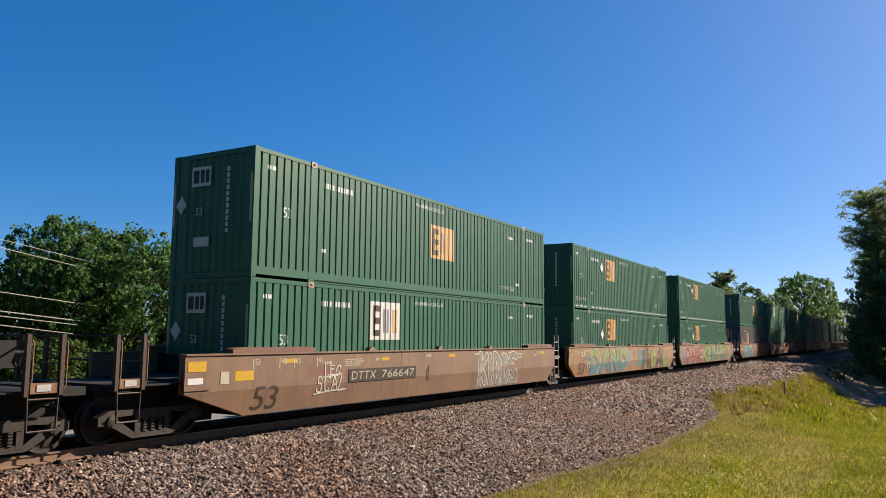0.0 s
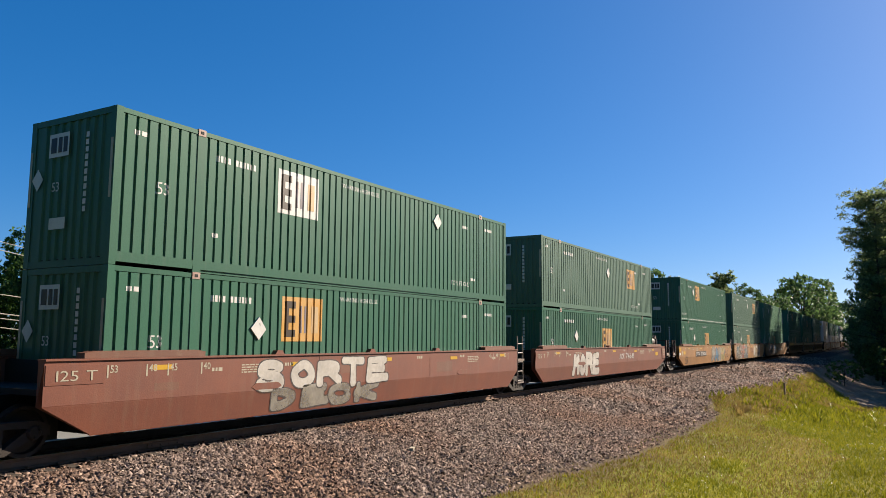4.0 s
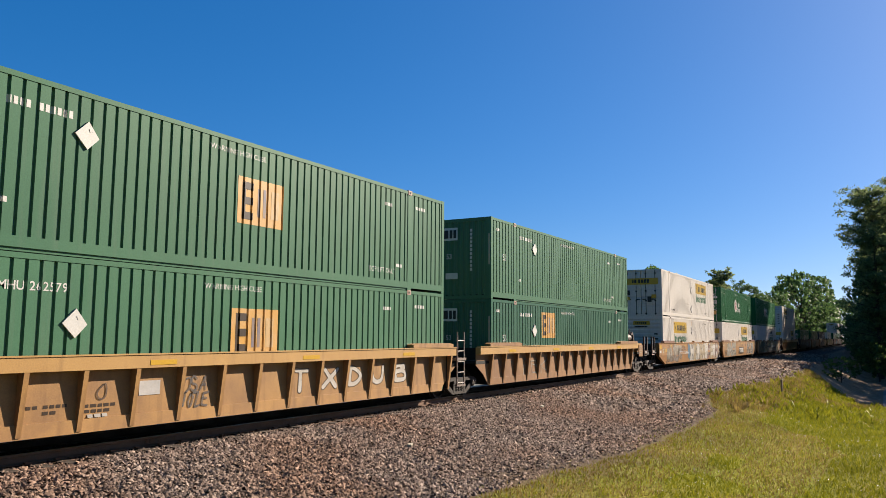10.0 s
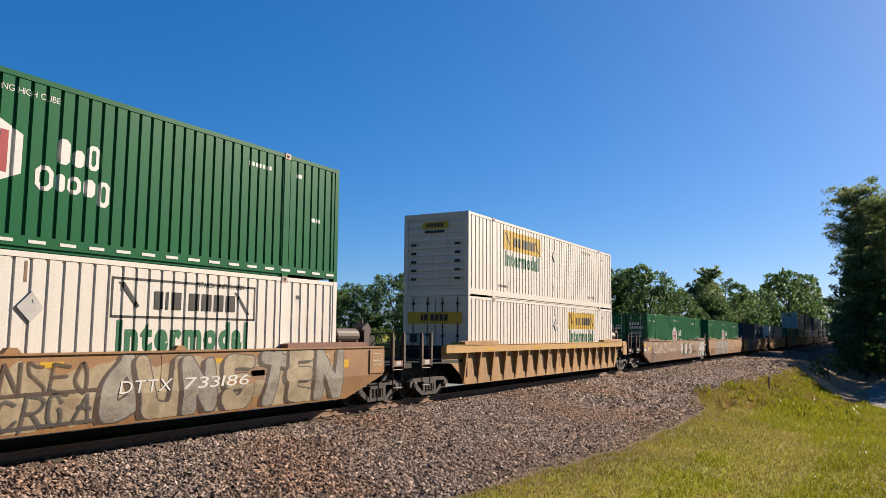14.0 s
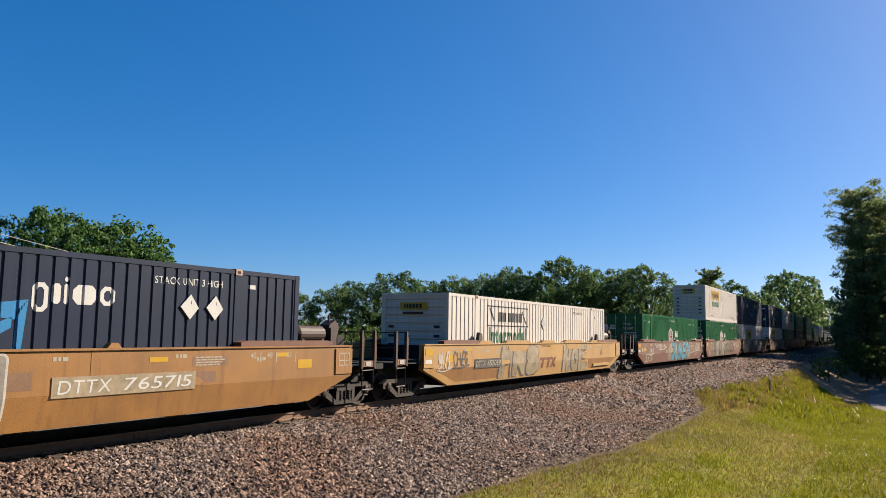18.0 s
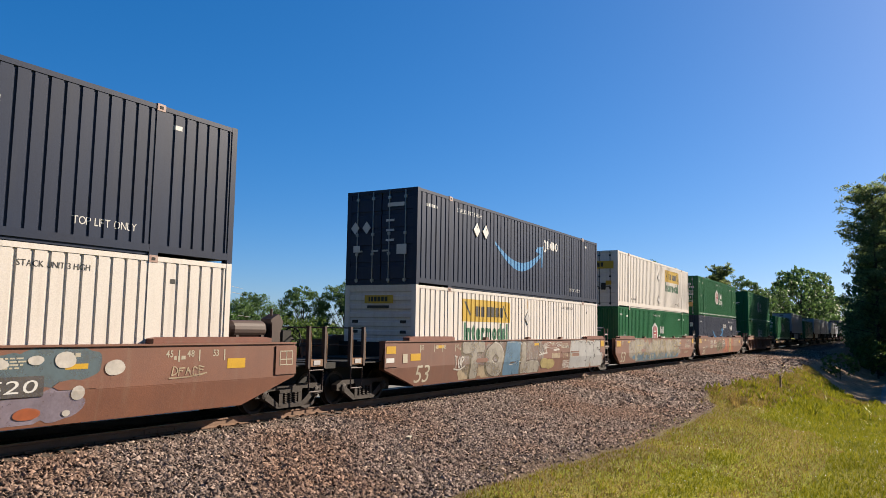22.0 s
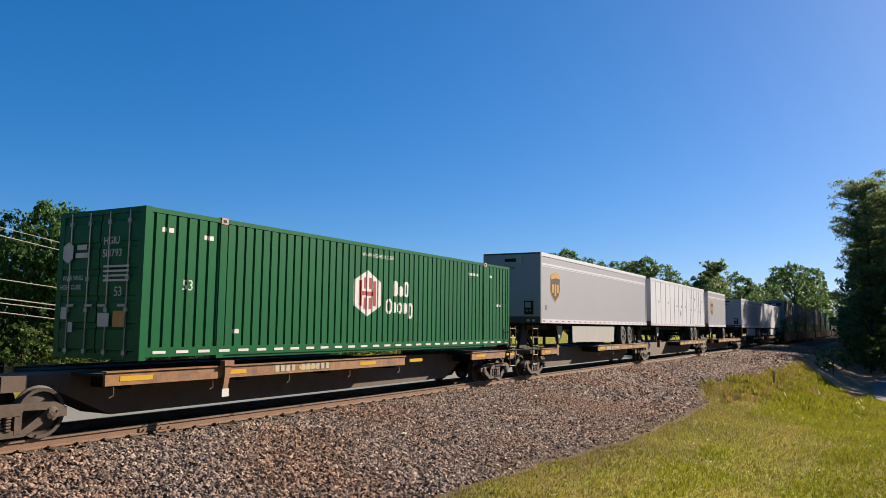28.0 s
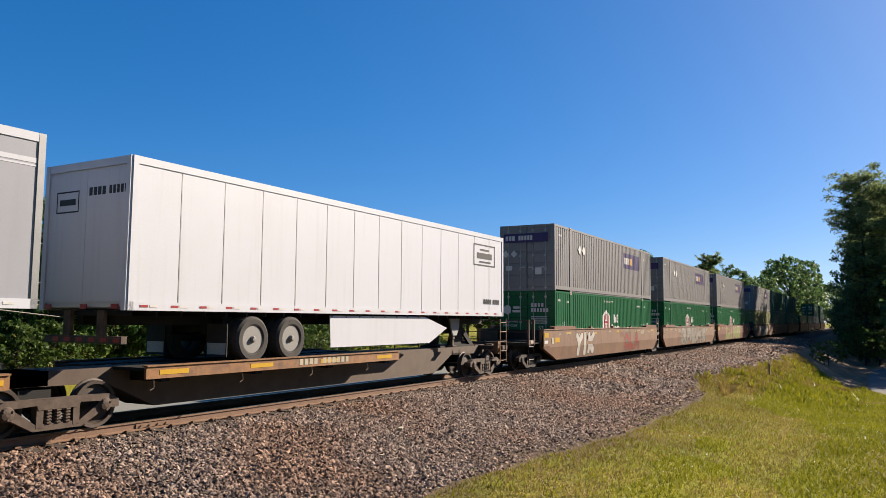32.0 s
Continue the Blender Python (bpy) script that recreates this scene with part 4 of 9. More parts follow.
            if s > 0:
                piece("brakewheel", "brake_wheel", lambda bm: ([bm_rod(bm, (0, 0.28 * math.cos(a), 0.28 * math.sin(a)), (0, 0.28 * math.cos(a + 0.524), 0.28 * math.sin(a + 0.524)), 0.018, 6) for a in [i * 0.524 for i in range(12)]], [bm_rod(bm, (0, 0, 0), (0, 0.28 * math.cos(a), 0.28 * math.sin(a)), 0.012, 5) for a in (0.3, 1.87, 3.44, 5.01)], bm_rod(bm, (-0.25, 0, 0), (0.03, 0, 0), 0.035, 8), bm_box(bm, -0.5, -0.2, -0.16, 0.16, -0.25, 0.2)), M["dark"], p, at=(xe + s * 0.95, -0.55, 1.62))
                piece("tank", "air_reservoir", lambda bm: (bm_lathe(bm, [(0.06, -0.60), (0.16, -0.55), (0.205, -0.46), (0.205, 0.46), (0.16, 0.55), (0.06, 0.60)], 18), [setattr(v, "co", Vector((v.co.y, v.co.x, v.co.z))) for v in bm.verts]), M["rustrail"], p, "dark brown air reservoir cylinder", at=(16.98, -0.9, 1.84))
                for bx in (16.6, 17.35): piece("tankfoot", "reservoir_bracket", lambda bm: bm_box(bm, -0.04, 0.04, -0.2, 0.2, 1.05, 1.72), M["rustrail"], p, at=(bx, -0.9, 0))
                piece("brakestand", "brake_stand", lambda bm: (bm_prism(bm, [(-0.20, 1.05), (0.18, 1.05), (0.16, 1.75), (0.26, 2.02), (0.10, 2.20), (-0.14, 2.08), (-0.22, 1.78)], -0.16, 0.16), bm_box(bm, -0.26, -0.20, -0.3, 0.3, 1.62, 2.0), bm_rod(bm, (0.02, 0, 2.1), (0.02, 0, 2.32), 0.03, 6)), M["rustrail"], p, "rust-brown brake stand", at=(17.86, -0.85, 0))
                piece("endbox2", "end_box", lambda bm: (bm_box(bm, 17.35, 18.02, -1.53, -1.49, 0.86, 1.48), bevelled(bm, 0.01)), mat, near_side)
                tagged(piece("endgrid", "stencil_grid", lambda bm: [bm_box(bm, x, x + w, -1.535, -1.529, z, z + h) for x, z, w, h in ((17.47, 1.06, 0.42, 0.02), (17.47, 1.18, 0.42, 0.02), (17.47, 1.36, 0.42, 0.02), (17.47, 1.06, 0.02, 0.32), (17.68, 1.06, 0.02, 0.32), (17.87, 1.06, 0.02, 0.32))], M["cream"], near_side, "pale stencilled grid"), kind="stuff")
            truck(car, -2.2 if s < 0 else 18.36, "shaded_cast")
        elif s > 0:
            truck(car, 17.55, "shaded_cast")
            piece("jladder", "corner_ladder", lambda bm: (frame_rods(bm, [(0, 0, -0.05), (0, 0, 1.62)], 0.026), frame_rods(bm, [(0.45, 0, -0.05), (0.45, 0, 1.62)], 0.026), [bm_rod(bm, (0, 0, 0.02 + q * 0.33), (0.45, 0, 0.02 + q * 0.33), 0.02, 6) for q in range(5)], bm_box(bm, -0.06, 0.52, -0.04, 0.10, 0.72, 0.80), bm_box(bm, -0.04, 0.50, -0.03, 0.07, -0.08, -0.03)), M["ladder"], car, "steel ladder between car units", at=(16.78, -1.44, 0.42))
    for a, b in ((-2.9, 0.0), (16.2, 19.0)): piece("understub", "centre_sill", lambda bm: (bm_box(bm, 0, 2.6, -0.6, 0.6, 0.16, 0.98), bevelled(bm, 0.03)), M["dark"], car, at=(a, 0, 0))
    if kind != "rib" and k != 20:
        pr = random.Random(k * 3 + 1)
        bm = bmesh.new()
        for _ in range(4):
            px, pz = pr.uniform(0.8, 14.5), pr.uniform(0.84, 1.2)
            bm.faces.new([bm.verts.new((q, -1.5045, r)) for q, r in rect(px, pz, pr.uniform(0.3, 1.1), pr.uniform(0.12, 0.3))])
        tagged(part("paint_patch", bm, PAINT["tan_faded" if paint in ("tan", "gold", "bright_gold") else "brown"], near_side, "touched-up paint patch"), kind="stuff")
    if ends[0] == "C" and kind != "rib":
        b = piece("endbox", "end_box", lambda bm: (bm_box(bm, -1.87, -1.22, -1.53, -1.49, 0.86, 1.50), bevelled(bm, 0.01)), mat, near_side)
        piece("endlabel", "caution_label", lambda bm: bm_box(bm, -1.80, -1.35, -1.536, -1.53, 1.22, 1.42), M["yellow"], b, "yellow caution label")
        piece("endplate", "data_plate", lambda bm: bm_box(bm, -1.80, -1.42, -1.536, -1.53, 0.98, 1.10), M["white"], b)
        piece("sidelabel", "data_label", lambda bm: bm_box(bm, -0.95, -0.72, -1.512, -1.503, 0.95, 1.2), M["cream"], near_side)
    if ends[0] == "J" and kind != "rib":
        b = piece("tonplate" + (paint if paint == "brown" else ""), "capacity_plate", lambda bm: bm_box(bm, -1.16, -0.1, -1.512, -1.503, 1.14, 1.46), mat, near_side, "raised capacity plate")
        if paint == "brown": piece("tonyellow", "yellow_panel", lambda bm: bm_box(bm, -1.0, -0.3, -1.516, -1.512, 1.16, 1.44), M["yellow"], b, "yellow panel behind the figures")
        on_car(b, "capacity_mark", "125 T", -0.98, 1.20, 0.74, 0.17, M["cream"], 0.0145)
    # rivet seams and stencil bars
    if kind != "rib":
        bm = flat([q for x in (2.3, 4.4, 6.9, 9.9, 12.4, 14.6) for q in bars(x, 1.36 - 0.05 * (int(x) % 3), 0.07, [0.06, 0.05, 0.1], 0.03)] + [r for x in (3.1, 11.0 if paint == "brown" else 12.9) for k, z in enumerate((1.2, 1.25, 1.30, 1.35)) for r in bars(x, z, 0.026, [0.05 + 0.03 * ((k * 3 + j * 5) % 4) for j in range(6)], 0.025)])
        for v in bm.verts: v.co.y = -1.506
        tagged(part("stencil_mark", bm, M["cream"], near_side), kind="stuff")
        for rx in (3.4, 12.2):
            piece("recess", "access_recess", lambda bm: bm_prism(bm, [(0, 0.06), (0.12, 0), (0.8, 0), (0.92, 0.06), (0.8, 0.14), (0.12, 0.14)], -1.512, -1.495), mat, near_side, at=(rx, 0, 0.83))
        if paint == "brown" and ends[1] == "J":
            e = piece("jointplate", "end_plate", lambda bm: (bm_box(bm, 15.92, 16.56, -1.518, -1.503, 0.93, 1.52), bevelled(bm, 0.01)), mat, near_side, "raised end plate")
            piece("jointyellow", "caution_label", lambda bm: bm_box(bm, 15.98, 16.4, -1.524, -1.518, 1.2, 1.47), M["yellow"], e, "yellow caution label")
            bm = flat([r for i, n in enumerate((4, 6, 10, 11, 8)) for r in bars(13.95, 1.13 - 0.055 * i, 0.03, [0.06 + 0.03 * ((i * 5 + j * 3) % 4) for j in range(n)], 0.03)] + [r for i, n in enumerate((7, 7, 5)) for r in bars(13.75, 0.66 - 0.05 * i, 0.028, [0.07 + 0.03 * ((i * 3 + j * 5) % 4) for j in range(n)], 0.03)])
            for v in bm.verts: v.co.y = girder_y(v.co.z, 0.004)
            tagged(part("service_note", bm, M["cream"], near_side, "small stencilled service notes"), kind="stuff")
            for rx in (11.0, 12.1):
                piece("slot", "tie_slot", lambda bm: bm_box(bm, 0, 0.95, -1.52, -1.503, 1.0, 1.05), mat, near_side, at=(rx, 0, 0))
        piece("seam", "weld_seam", lambda bm: bm_box(bm, -0.006, 0.006, -1.508, -1.50, 0.81, 1.52), mat, near_side, at=(5.6, 0, 0))
        piece("seam", "weld_seam", None, mat, near_side, at=(10.6, 0, 0))
    rides(car, off)
    return car, near_side

def girder_y(z, raise_=0.0):
    return -1.503 - raise_ if z > 0.80 else -1.503 + 0.065 * (0.80 - z) / 0.5 - raise_

def on_car(parent, name, text, x, z, w, h, mat, lift=0.005, swell=0.0, warp=0.0, shear=0.0, label="", web=False):
    """Painted letters fitted into a box of the near side girder."""
    bm = lettering(text, 1.0, swell, shear)
    xs = [v.co.x for v in bm.verts]; zs = [v.co.z for v in bm.verts]
    for v in bm.verts:
        u, t = (v.co.x - min(xs)) / (max(xs) - min(xs)), (v.co.z - min(zs)) / (max(zs) - min(zs))
        px, pz = x + u * w, z + t * h
        if warp:
            px += warp * noise.noise((px * 1.1, pz * 1.6, 3.1)) * 1.5
            pz += warp * noise.noise((px * 0.9, pz * 1.3, 7.7))
        v.co = Vector((px, 0, pz))
    bmesh.ops.bisect_plane(bm, geom=bm.verts[:] + bm.edges[:] + bm.faces[:], plane_co=(0, 0, 0.8), plane_no=(0, 0, 1), dist=1e-5)
    for v in bm.verts: v.co.y = (-1.322 - lift) if web else girder_y(v.co.z, lift)
    return part(name, bm, mat, parent, label)

# ---- containers ----
LEN, HALF, TALL = 16.154, 1.295, 2.896
def corrugation(pitch, x):
    u = (x / pitch) % 1.0
    if u < 0.74: return 0.0
    if u < 0.79: return (u - 0.74) / 0.05
    if u < 0.95: return 1.0
    return 1.0 - (u - 0.95) / 0.05

def breaks(pitch, a, b):
    out = [a]
    k = math.floor(a / pitch) - 1
    while k * pitch < b:
        for u in (0.0, 0.74, 0.79, 0.95):
            x = (k + u) * pitch
            if a + 0.002 < x < b - 0.002: out.append(x)
        k += 1
    return out + [b]

def deep(pitch): return 0.022 if pitch > 0.28 else 0.036
def corrugated(bm, pitch, a, b, z0, z1):
    xs = breaks(pitch, a, b)
    lo = [bm.verts.new((x, -HALF + 0.015 + deep(pitch) * corrugation(pitch, x), z0)) for x in xs]
    hi = [bm.verts.new((x, -HALF + 0.015 + deep(pitch) * corrugation(pitch, x), z1)) for x in xs]
    for i in range(len(xs) - 1): bm.faces.new((lo[i], lo[i + 1], hi[i + 1], hi[i]))

def drape(bm, pitch, dx, dz):
    """Lays a flat bmesh of the x-z plane over the corrugated near side, moved by dx, dz."""
    for v in bm.verts: v.co = Vector((v.co.x + dx, 0.0, v.co.z + dz))
    if not bm.verts: return bm
    a, b = min(v.co.x for v in bm.verts), max(v.co.x for v in bm.verts)
    if pitch:
        for x in breaks(pitch, a, b)[1:-1]:
            bmesh.ops.bisect_plane(bm, geom=bm.verts[:] + bm.edges[:] + bm.faces[:], plane_co=(x, 0, 0), plane_no=(1, 0, 0), dist=1e-5)
        for v in bm.verts: v.co.y = -HALF + 0.011 + deep(pitch) * corrugation(pitch, v.co.x)
    else:
        for v in bm.verts: v.co.y = -HALF - 0.006
    return bm

def flat(polys):
    bm = bmesh.new()
    for poly in polys: bm.faces.new([bm.verts.new((x, 0, z)) for x, z in poly])
    return bm

def rect(x, z, w, h): return [(x, z), (x + w, z), (x + w, z + h), (x, z + h)]

def block(x, z, w, h, hollow=False):
    """A block with cut corners, or a ring of that outline."""
    k = 0.28 * min(w, h)
    ring = [(x + k, z), (x + w - k, z), (x + w, z + k), (x + w, z + h - k), (x + w - k, z + h), (x + k, z + h), (x, z + h - k), (x, z + k)]
    if not hollow: return [ring]
    cx, cz, t = x + w / 2, z + h / 2, 0.075
    hole = [(cx + (a - cx) * (1 - 2 * t / w), cz + (b - cz) * (1 - 2 * t / h)) for a, b in ring]
    return [[ring[i], ring[(i + 1) % 8], hole[(i + 1) % 8], hole[i]] for i in range(8)]

def bars(x, z, h, widths, gap=0.05):
    out = []
    for w in widths:
        if w > 0: out.append(rect(x, z, w, h))
        x += abs(w) + gap
    return out

POSTS = (1.98, LEN - 1.98)
def container(name, paint, label, pitch=0.245, end="panel", base=0.2):
    c = tagged(new(name), label, "shipping container", "containers on the train")
    mat = PAINT[paint]
    for s in (1, -1):
        def side(bm):
            for a, b in ((0.13, POSTS[0] - 0.09), (POSTS[0] + 0.09, POSTS[1] - 0.09), (POSTS[1] + 0.09, LEN - 0.13)):
                corrugated(bm, pitch, a, b, base, TALL - 0.10)
        w = piece("side%.3f%.2f" % (pitch, base), "side_panel", side, mat, c)
        w.scale = (1, s, 1)
        r = piece("brail%.2f" % base, "bottom_rail", lambda bm: (bm_box(bm, 0.1, POSTS[0] - 0.09, -HALF + 0.002, -HALF + 0.09, 0.06, base), bm_box(bm, POSTS[0] + 0.09, POSTS[1] - 0.09, -HALF + 0.002, -HALF + 0.09, 0.06, base), bm_box(bm, POSTS[1] + 0.09, LEN - 0.1, -HALF + 0.002, -HALF + 0.09, 0.06, base), bm_box(bm, POSTS[0], POSTS[1], -HALF + 0.03, -HALF + 0.10, 0.0, 0.06)), mat, c)
        r.scale = (1, s, 1)
        r = piece("trail", "top_rail", lambda bm: bm_box(bm, 0.1, LEN - 0.1, -HALF + 0.004, -HALF + 0.08, TALL - 0.10, TALL - 0.01), mat, c)
        r.scale = (1, s, 1)
        for px in POSTS:
            piece("liftpost", "lift_post", lambda bm: (bm_box(bm, -0.095, 0.095, -HALF, -HALF + 0.10, 0.0, TALL), bm_box(bm, -0.10, 0.10, -HALF - 0.002, -HALF + 0.16, TALL - 0.12, TALL + 0.012), bm_box(bm, -0.10, 0.10, -HALF - 0.002, -HALF + 0.16, -0.005, 0.12)), mat, c, at=(px, 0, 0)).scale = (1, s, 1)
            if s < 0: continue
            cast = piece("casting", "corner_casting", lambda bm: (bm_box(bm, -0.098, 0.098, -HALF - 0.008, -HALF - 0.0025, TALL - 0.125, TALL + 0.010), bevelled(bm, 0.002)), M["casting"], c, "pinkish worn corner casting", at=(px, 0, 0))
            piece("casting_hole", "casting_slot", lambda bm: bm_box(bm, -0.04, 0.04, -HALF - 0.012, -HALF - 0.008, TALL - 0.085, TALL - 0.03), M["dark"], cast)
        for px in (0.0, LEN - 0.14):
            piece("cornerpost", "corner_post", lambda bm: (bm_box(bm, 0.0, 0.14, -HALF, -HALF + 0.16, 0.0, TALL), bevelled(bm, 0.012)), mat, c, at=(px, 0, 0)).scale = (1, s, 1)
    piece("roof", "roof", lambda bm: bm_box(bm, 0.05, LEN - 0.05, -HALF + 0.06, HALF - 0.06, TALL - 0.03, TALL), mat, c)
    piece("floor", "floor", lambda bm: bm_box(bm, 0.05, LEN - 0.05, -HALF + 0.08, HALF - 0.08, 0.06, 0.16), M["dark"], c)
    piece("backwall", "end_wall", lambda bm: bm_box(bm, LEN - 0.07, LEN - 0.02, -HALF + 0.15, HALF - 0.15, 0.1, TALL - 0.02), mat, c)
    if end == "panel":
        level = paint == "white"
        def wall(bm):
            lo, hi, step = (0.10, TALL - 0.03, 0.26) if level else (-HALF + 0.15, HALF - 0.15, 0.245)
            us, deep = [lo], [0.0]
            u = lo + 0.12
            while u < hi - 0.22:
                us += [u, u + 0.035, u + 0.115, u + 0.15]; deep += [0, 1, 1, 0]; u += step
            us, deep = us + [hi], deep + [0.0]
            ends_ = (-HALF + 0.15, HALF - 0.15) if level else (0.10, TALL - 0.03)
            row = [[bm.verts.new((0.02 + 0.035 * d, w, uu) if level else (0.02 + 0.035 * d, uu, w)) for w in ends_] for uu, d in zip(us, deep)]
            for a, b in zip(row, row[1:]): bm.faces.new((a[0], b[0], b[1], a[1]))
        piece("frontwall%d" % level, "end_wall", wall, mat, c)
        piece("frontsill", "end_sill", lambda bm: bm_box(bm, 0.004, 0.1, -HALF + 0.15, HALF - 0.15, 0.0, 0.13), mat, c)
        piece("fronthead", "end_header", lambda bm: bm_box(bm, 0.004, 0.08, -HALF + 0.15, HALF - 0.15, TALL - 0.12, TALL - 0.002), mat, c)
    else:
        for s in (-1, 1):
            def door(bm):
                face = [(0.03, 0.10)]
                for z in (0.16, 0.68, 1.2, 1.72, 2.24): face += [(0.03, z), (0.008, z + 0.02), (0.008, z + 0.40), (0.03, z + 0.42)]
                bm_prism(bm, [(0.07, 0.10), (0.07, TALL - 0.10), (0.03, TALL - 0.10)] + face[::-1], 0.02, HALF - 0.15)
            d = piece("door", "door", door, mat, c)
            d.scale = (1, s, 1)
            for y in (0.30, 0.88):
                piece("lockrod", "lock_rod", lambda bm: (bm_rod(bm, (-0.012, 0, 0.06), (-0.012, 0, TALL - 0.05), 0.018, 6), [bm_box(bm, -0.03, 0.02, -0.05, 0.05, z, z + 0.08) for z in (0.1, 0.9, 1.5, 2.6)], bm_box(bm, -0.04, -0.02, -0.22, 0.02, 1.0, 1.05)), M["alu"] if paint != "white" else M["black"], d, "galvanised door lock rod", at=(0, y, 0))
        piece("doorsill", "door_sill", lambda bm: bm_box(bm, 0.0, 0.1, -HALF + 0.15, HALF - 0.15, 0.0, 0.1), mat, c)
        piece("doorhead", "door_header", lambda bm: bm_box(bm, 0.0, 0.08, -HALF + 0.15, HALF - 0.15, TALL - 0.10, TALL - 0.002), mat, c)
    return c

def on_side(c, pitch, name, bm, mat, dx, dz, label=""):
    small = name in ("code_mark", "stencil_mark", "reflective_strip", "warning_mark", "lift_mark", "stack_mark")
    ob = part(name, drape(bm, pitch, dx, dz), mat, c, label)
    return tagged(ob, kind="stuff") if small else ob

def on_end(c, name, polys, mat, label="", x=-0.008):
    """A marking on the leading end wall; polygons of (y from the far edge, z)."""
    bm = bmesh.new()
    for poly in polys: bm.faces.new([bm.verts.new((x, HALF - y, z)) for y, z in poly])
    ob = part(name, bm, mat, c, label)
    return tagged(ob, kind="stuff") if len(polys) > 1 else ob

def end_text(c, name, text, y, z, size, mat, x=-0.045):
    """Lettering on the leading end wall, y from the far edge."""
    bm = lettering(text, size, 0.012)
    for v in bm.verts: v.co = Vector((x, HALF - (y + v.co.x), v.co.z + z))
    return part(name, bm, mat, c)

# ---- liveries ----
def codes(c, p, mat, x, z, n=10, h=0.13):
    on_side(c, p, "code_mark", flat(bars(x, z, h, [0.07] * 4 + [-0.08] + [0.07] * (n - 4), 0.035)), mat, 0, 0)

def wide_marks(c, p, mat, spots):
    bm = flat([q for x, z, ws in spots for q in bars(x, z, 0.09, ws, 0.04)])
    on_side(c, p, "stencil_mark", bm, mat, 0, 0)

def emblem_square(c, p, x, z, w=1.42, h=1.02, pale=False):
    plate = on_side(c, p, "logo_plate", flat([rect(x, z, w, h)]), M["white"] if pale else M["orange"], 0, 0, "square emblem panel")
    def up(bm):
        for v in bm.verts: v.co.y -= 0.004
        return bm
    for u, w_, f, tone in ((0.09, 0.07, 0.80, "umber"), (0.16, 0.16, 0.16, "umber"), (0.42, 0.06, 0.62, "faded_blue"), (0.54, 0.06, 0.62, "faded_blue"), (0.72, 0.17, 0.62, "peach")):
        for v in ((0.10, 0.42, 0.74) if f < 0.2 else ((1 - f) / 2,)):
            part("logo_bar", up(drape(flat([rect(x + u * w, z + v * h, w_ * w, f * h)]), p, 0, 0)), M[tone], plate)
    return plate

def placard(bm):
    """A flat diamond plate with a folded tab, standing on the corrugations."""
    bm_prism(bm, [(0.02, -0.25), (0.235, -0.02), (0.02, 0.25), (-0.225, 0.0)], -HALF - 0.016, -HALF + 0.012)
    bm_prism(bm, [(0.05, 0.06), (0.13, 0.09), (0.09, 0.15), (0.03, 0.12)], -HALF - 0.022, -HALF - 0.016)

def diamond(c, p, x, z, r=0.2, mat=None):
    piece("placard", "placard_diamond", placard, mat or M["white"], c, "white diamond placard holder", at=(x, 0, z))

def green_box(name, logo_x, logo_z=1.05, dia=None, end="panel", paint="green", pale=False, stripe=False):
    p = 0.245
    c = container(name, paint, "%s corrugated steel container with %s" % ({"green": "dark green", "green_faded": "sun-bleached green", "green_light": "mid green", "slate": "slate grey"}[paint], "square orange emblem" if logo_x else "white placard"), p, end, base=0.24)
    if logo_x: emblem_square(c, p, logo_x, logo_z, pale=pale)
    if dia: diamond(c, p, *dia)
    on_side(c, p, "size_mark", lettering("53", 0.34), M["white"], 0.95, 1.42, "white size numerals")
    on_side(c, p, "lift_mark", lettering("TOP LIFT ONLY", 0.2, squeeze=0.9), M["white"], 0.35 if stripe else 12.2, 0.42)
    on_side(c, p, "warning_mark", lettering("WARNING HIGH CUBE", 0.16, squeeze=1.0), M["white"], 6.6, TALL - 0.36)
    wide_marks(c, p, M["white"], [(0.4, TALL - 0.45, [0.12, 0.12]), (13.5, 0.62, [0.15, 0.1]), (12.9, 2.3, [0.12, 0.2]), (14.5, TALL - 0.5, [0.1] * 4), (2.35, 0.75, [0.16])])
    if stripe:
        on_side(c, 0, "reflective_strip", flat([rect(0.3 + i * 0.52, 0.13, 0.30, 0.055) for i in range(30) if not 1.7 < 0.3 + i * 0.52 < 2.1]), M["white"], 0, 0, "dashed white reflective strip")
    on_end(c, "end_logo", [rect(0.62, 2.12, 0.62, 0.46)] if paint != "slate" else [rect(0.62, 1.72, 1.0, 0.92)], M["white" if paint != "slate" else "orange"], "emblem panel")
    for ly, lw in ((0.68, 0.18), (0.91, 0.12), (1.07, 0.12)): on_end(c, "end_logo_mark", [rect(ly, 2.2, lw, 0.3)], M["black"], x=-0.013)
    on_end(c, "end_placard", [[(0.3, 1.72 - 0.22), (0.48, 1.72), (0.3, 1.72 + 0.22), (0.12, 1.72)]], M["white"])
    on_end(c, "end_code_block", [rect(1.75, 2.4 - i * 0.14, 0.09, 0.1) for i in range(11)], M["white"])
    on_end(c, "end_label", [rect(0.75, 0.72, 0.5, 0.22)], M["white"])
    bm = lettering("53", 0.26)
    for v in bm.verts: v.co = Vector((-0.008, HALF - (0.78 + v.co.x), v.co.z + 1.45))
    part("end_size_mark", bm, M["white"], c)
    on_end(c, "end_tab", [rect(0.02, 1.2, 0.07, 1.1), rect(2.48, 1.2, 0.07, 1.1)], M["cream"])
    return c

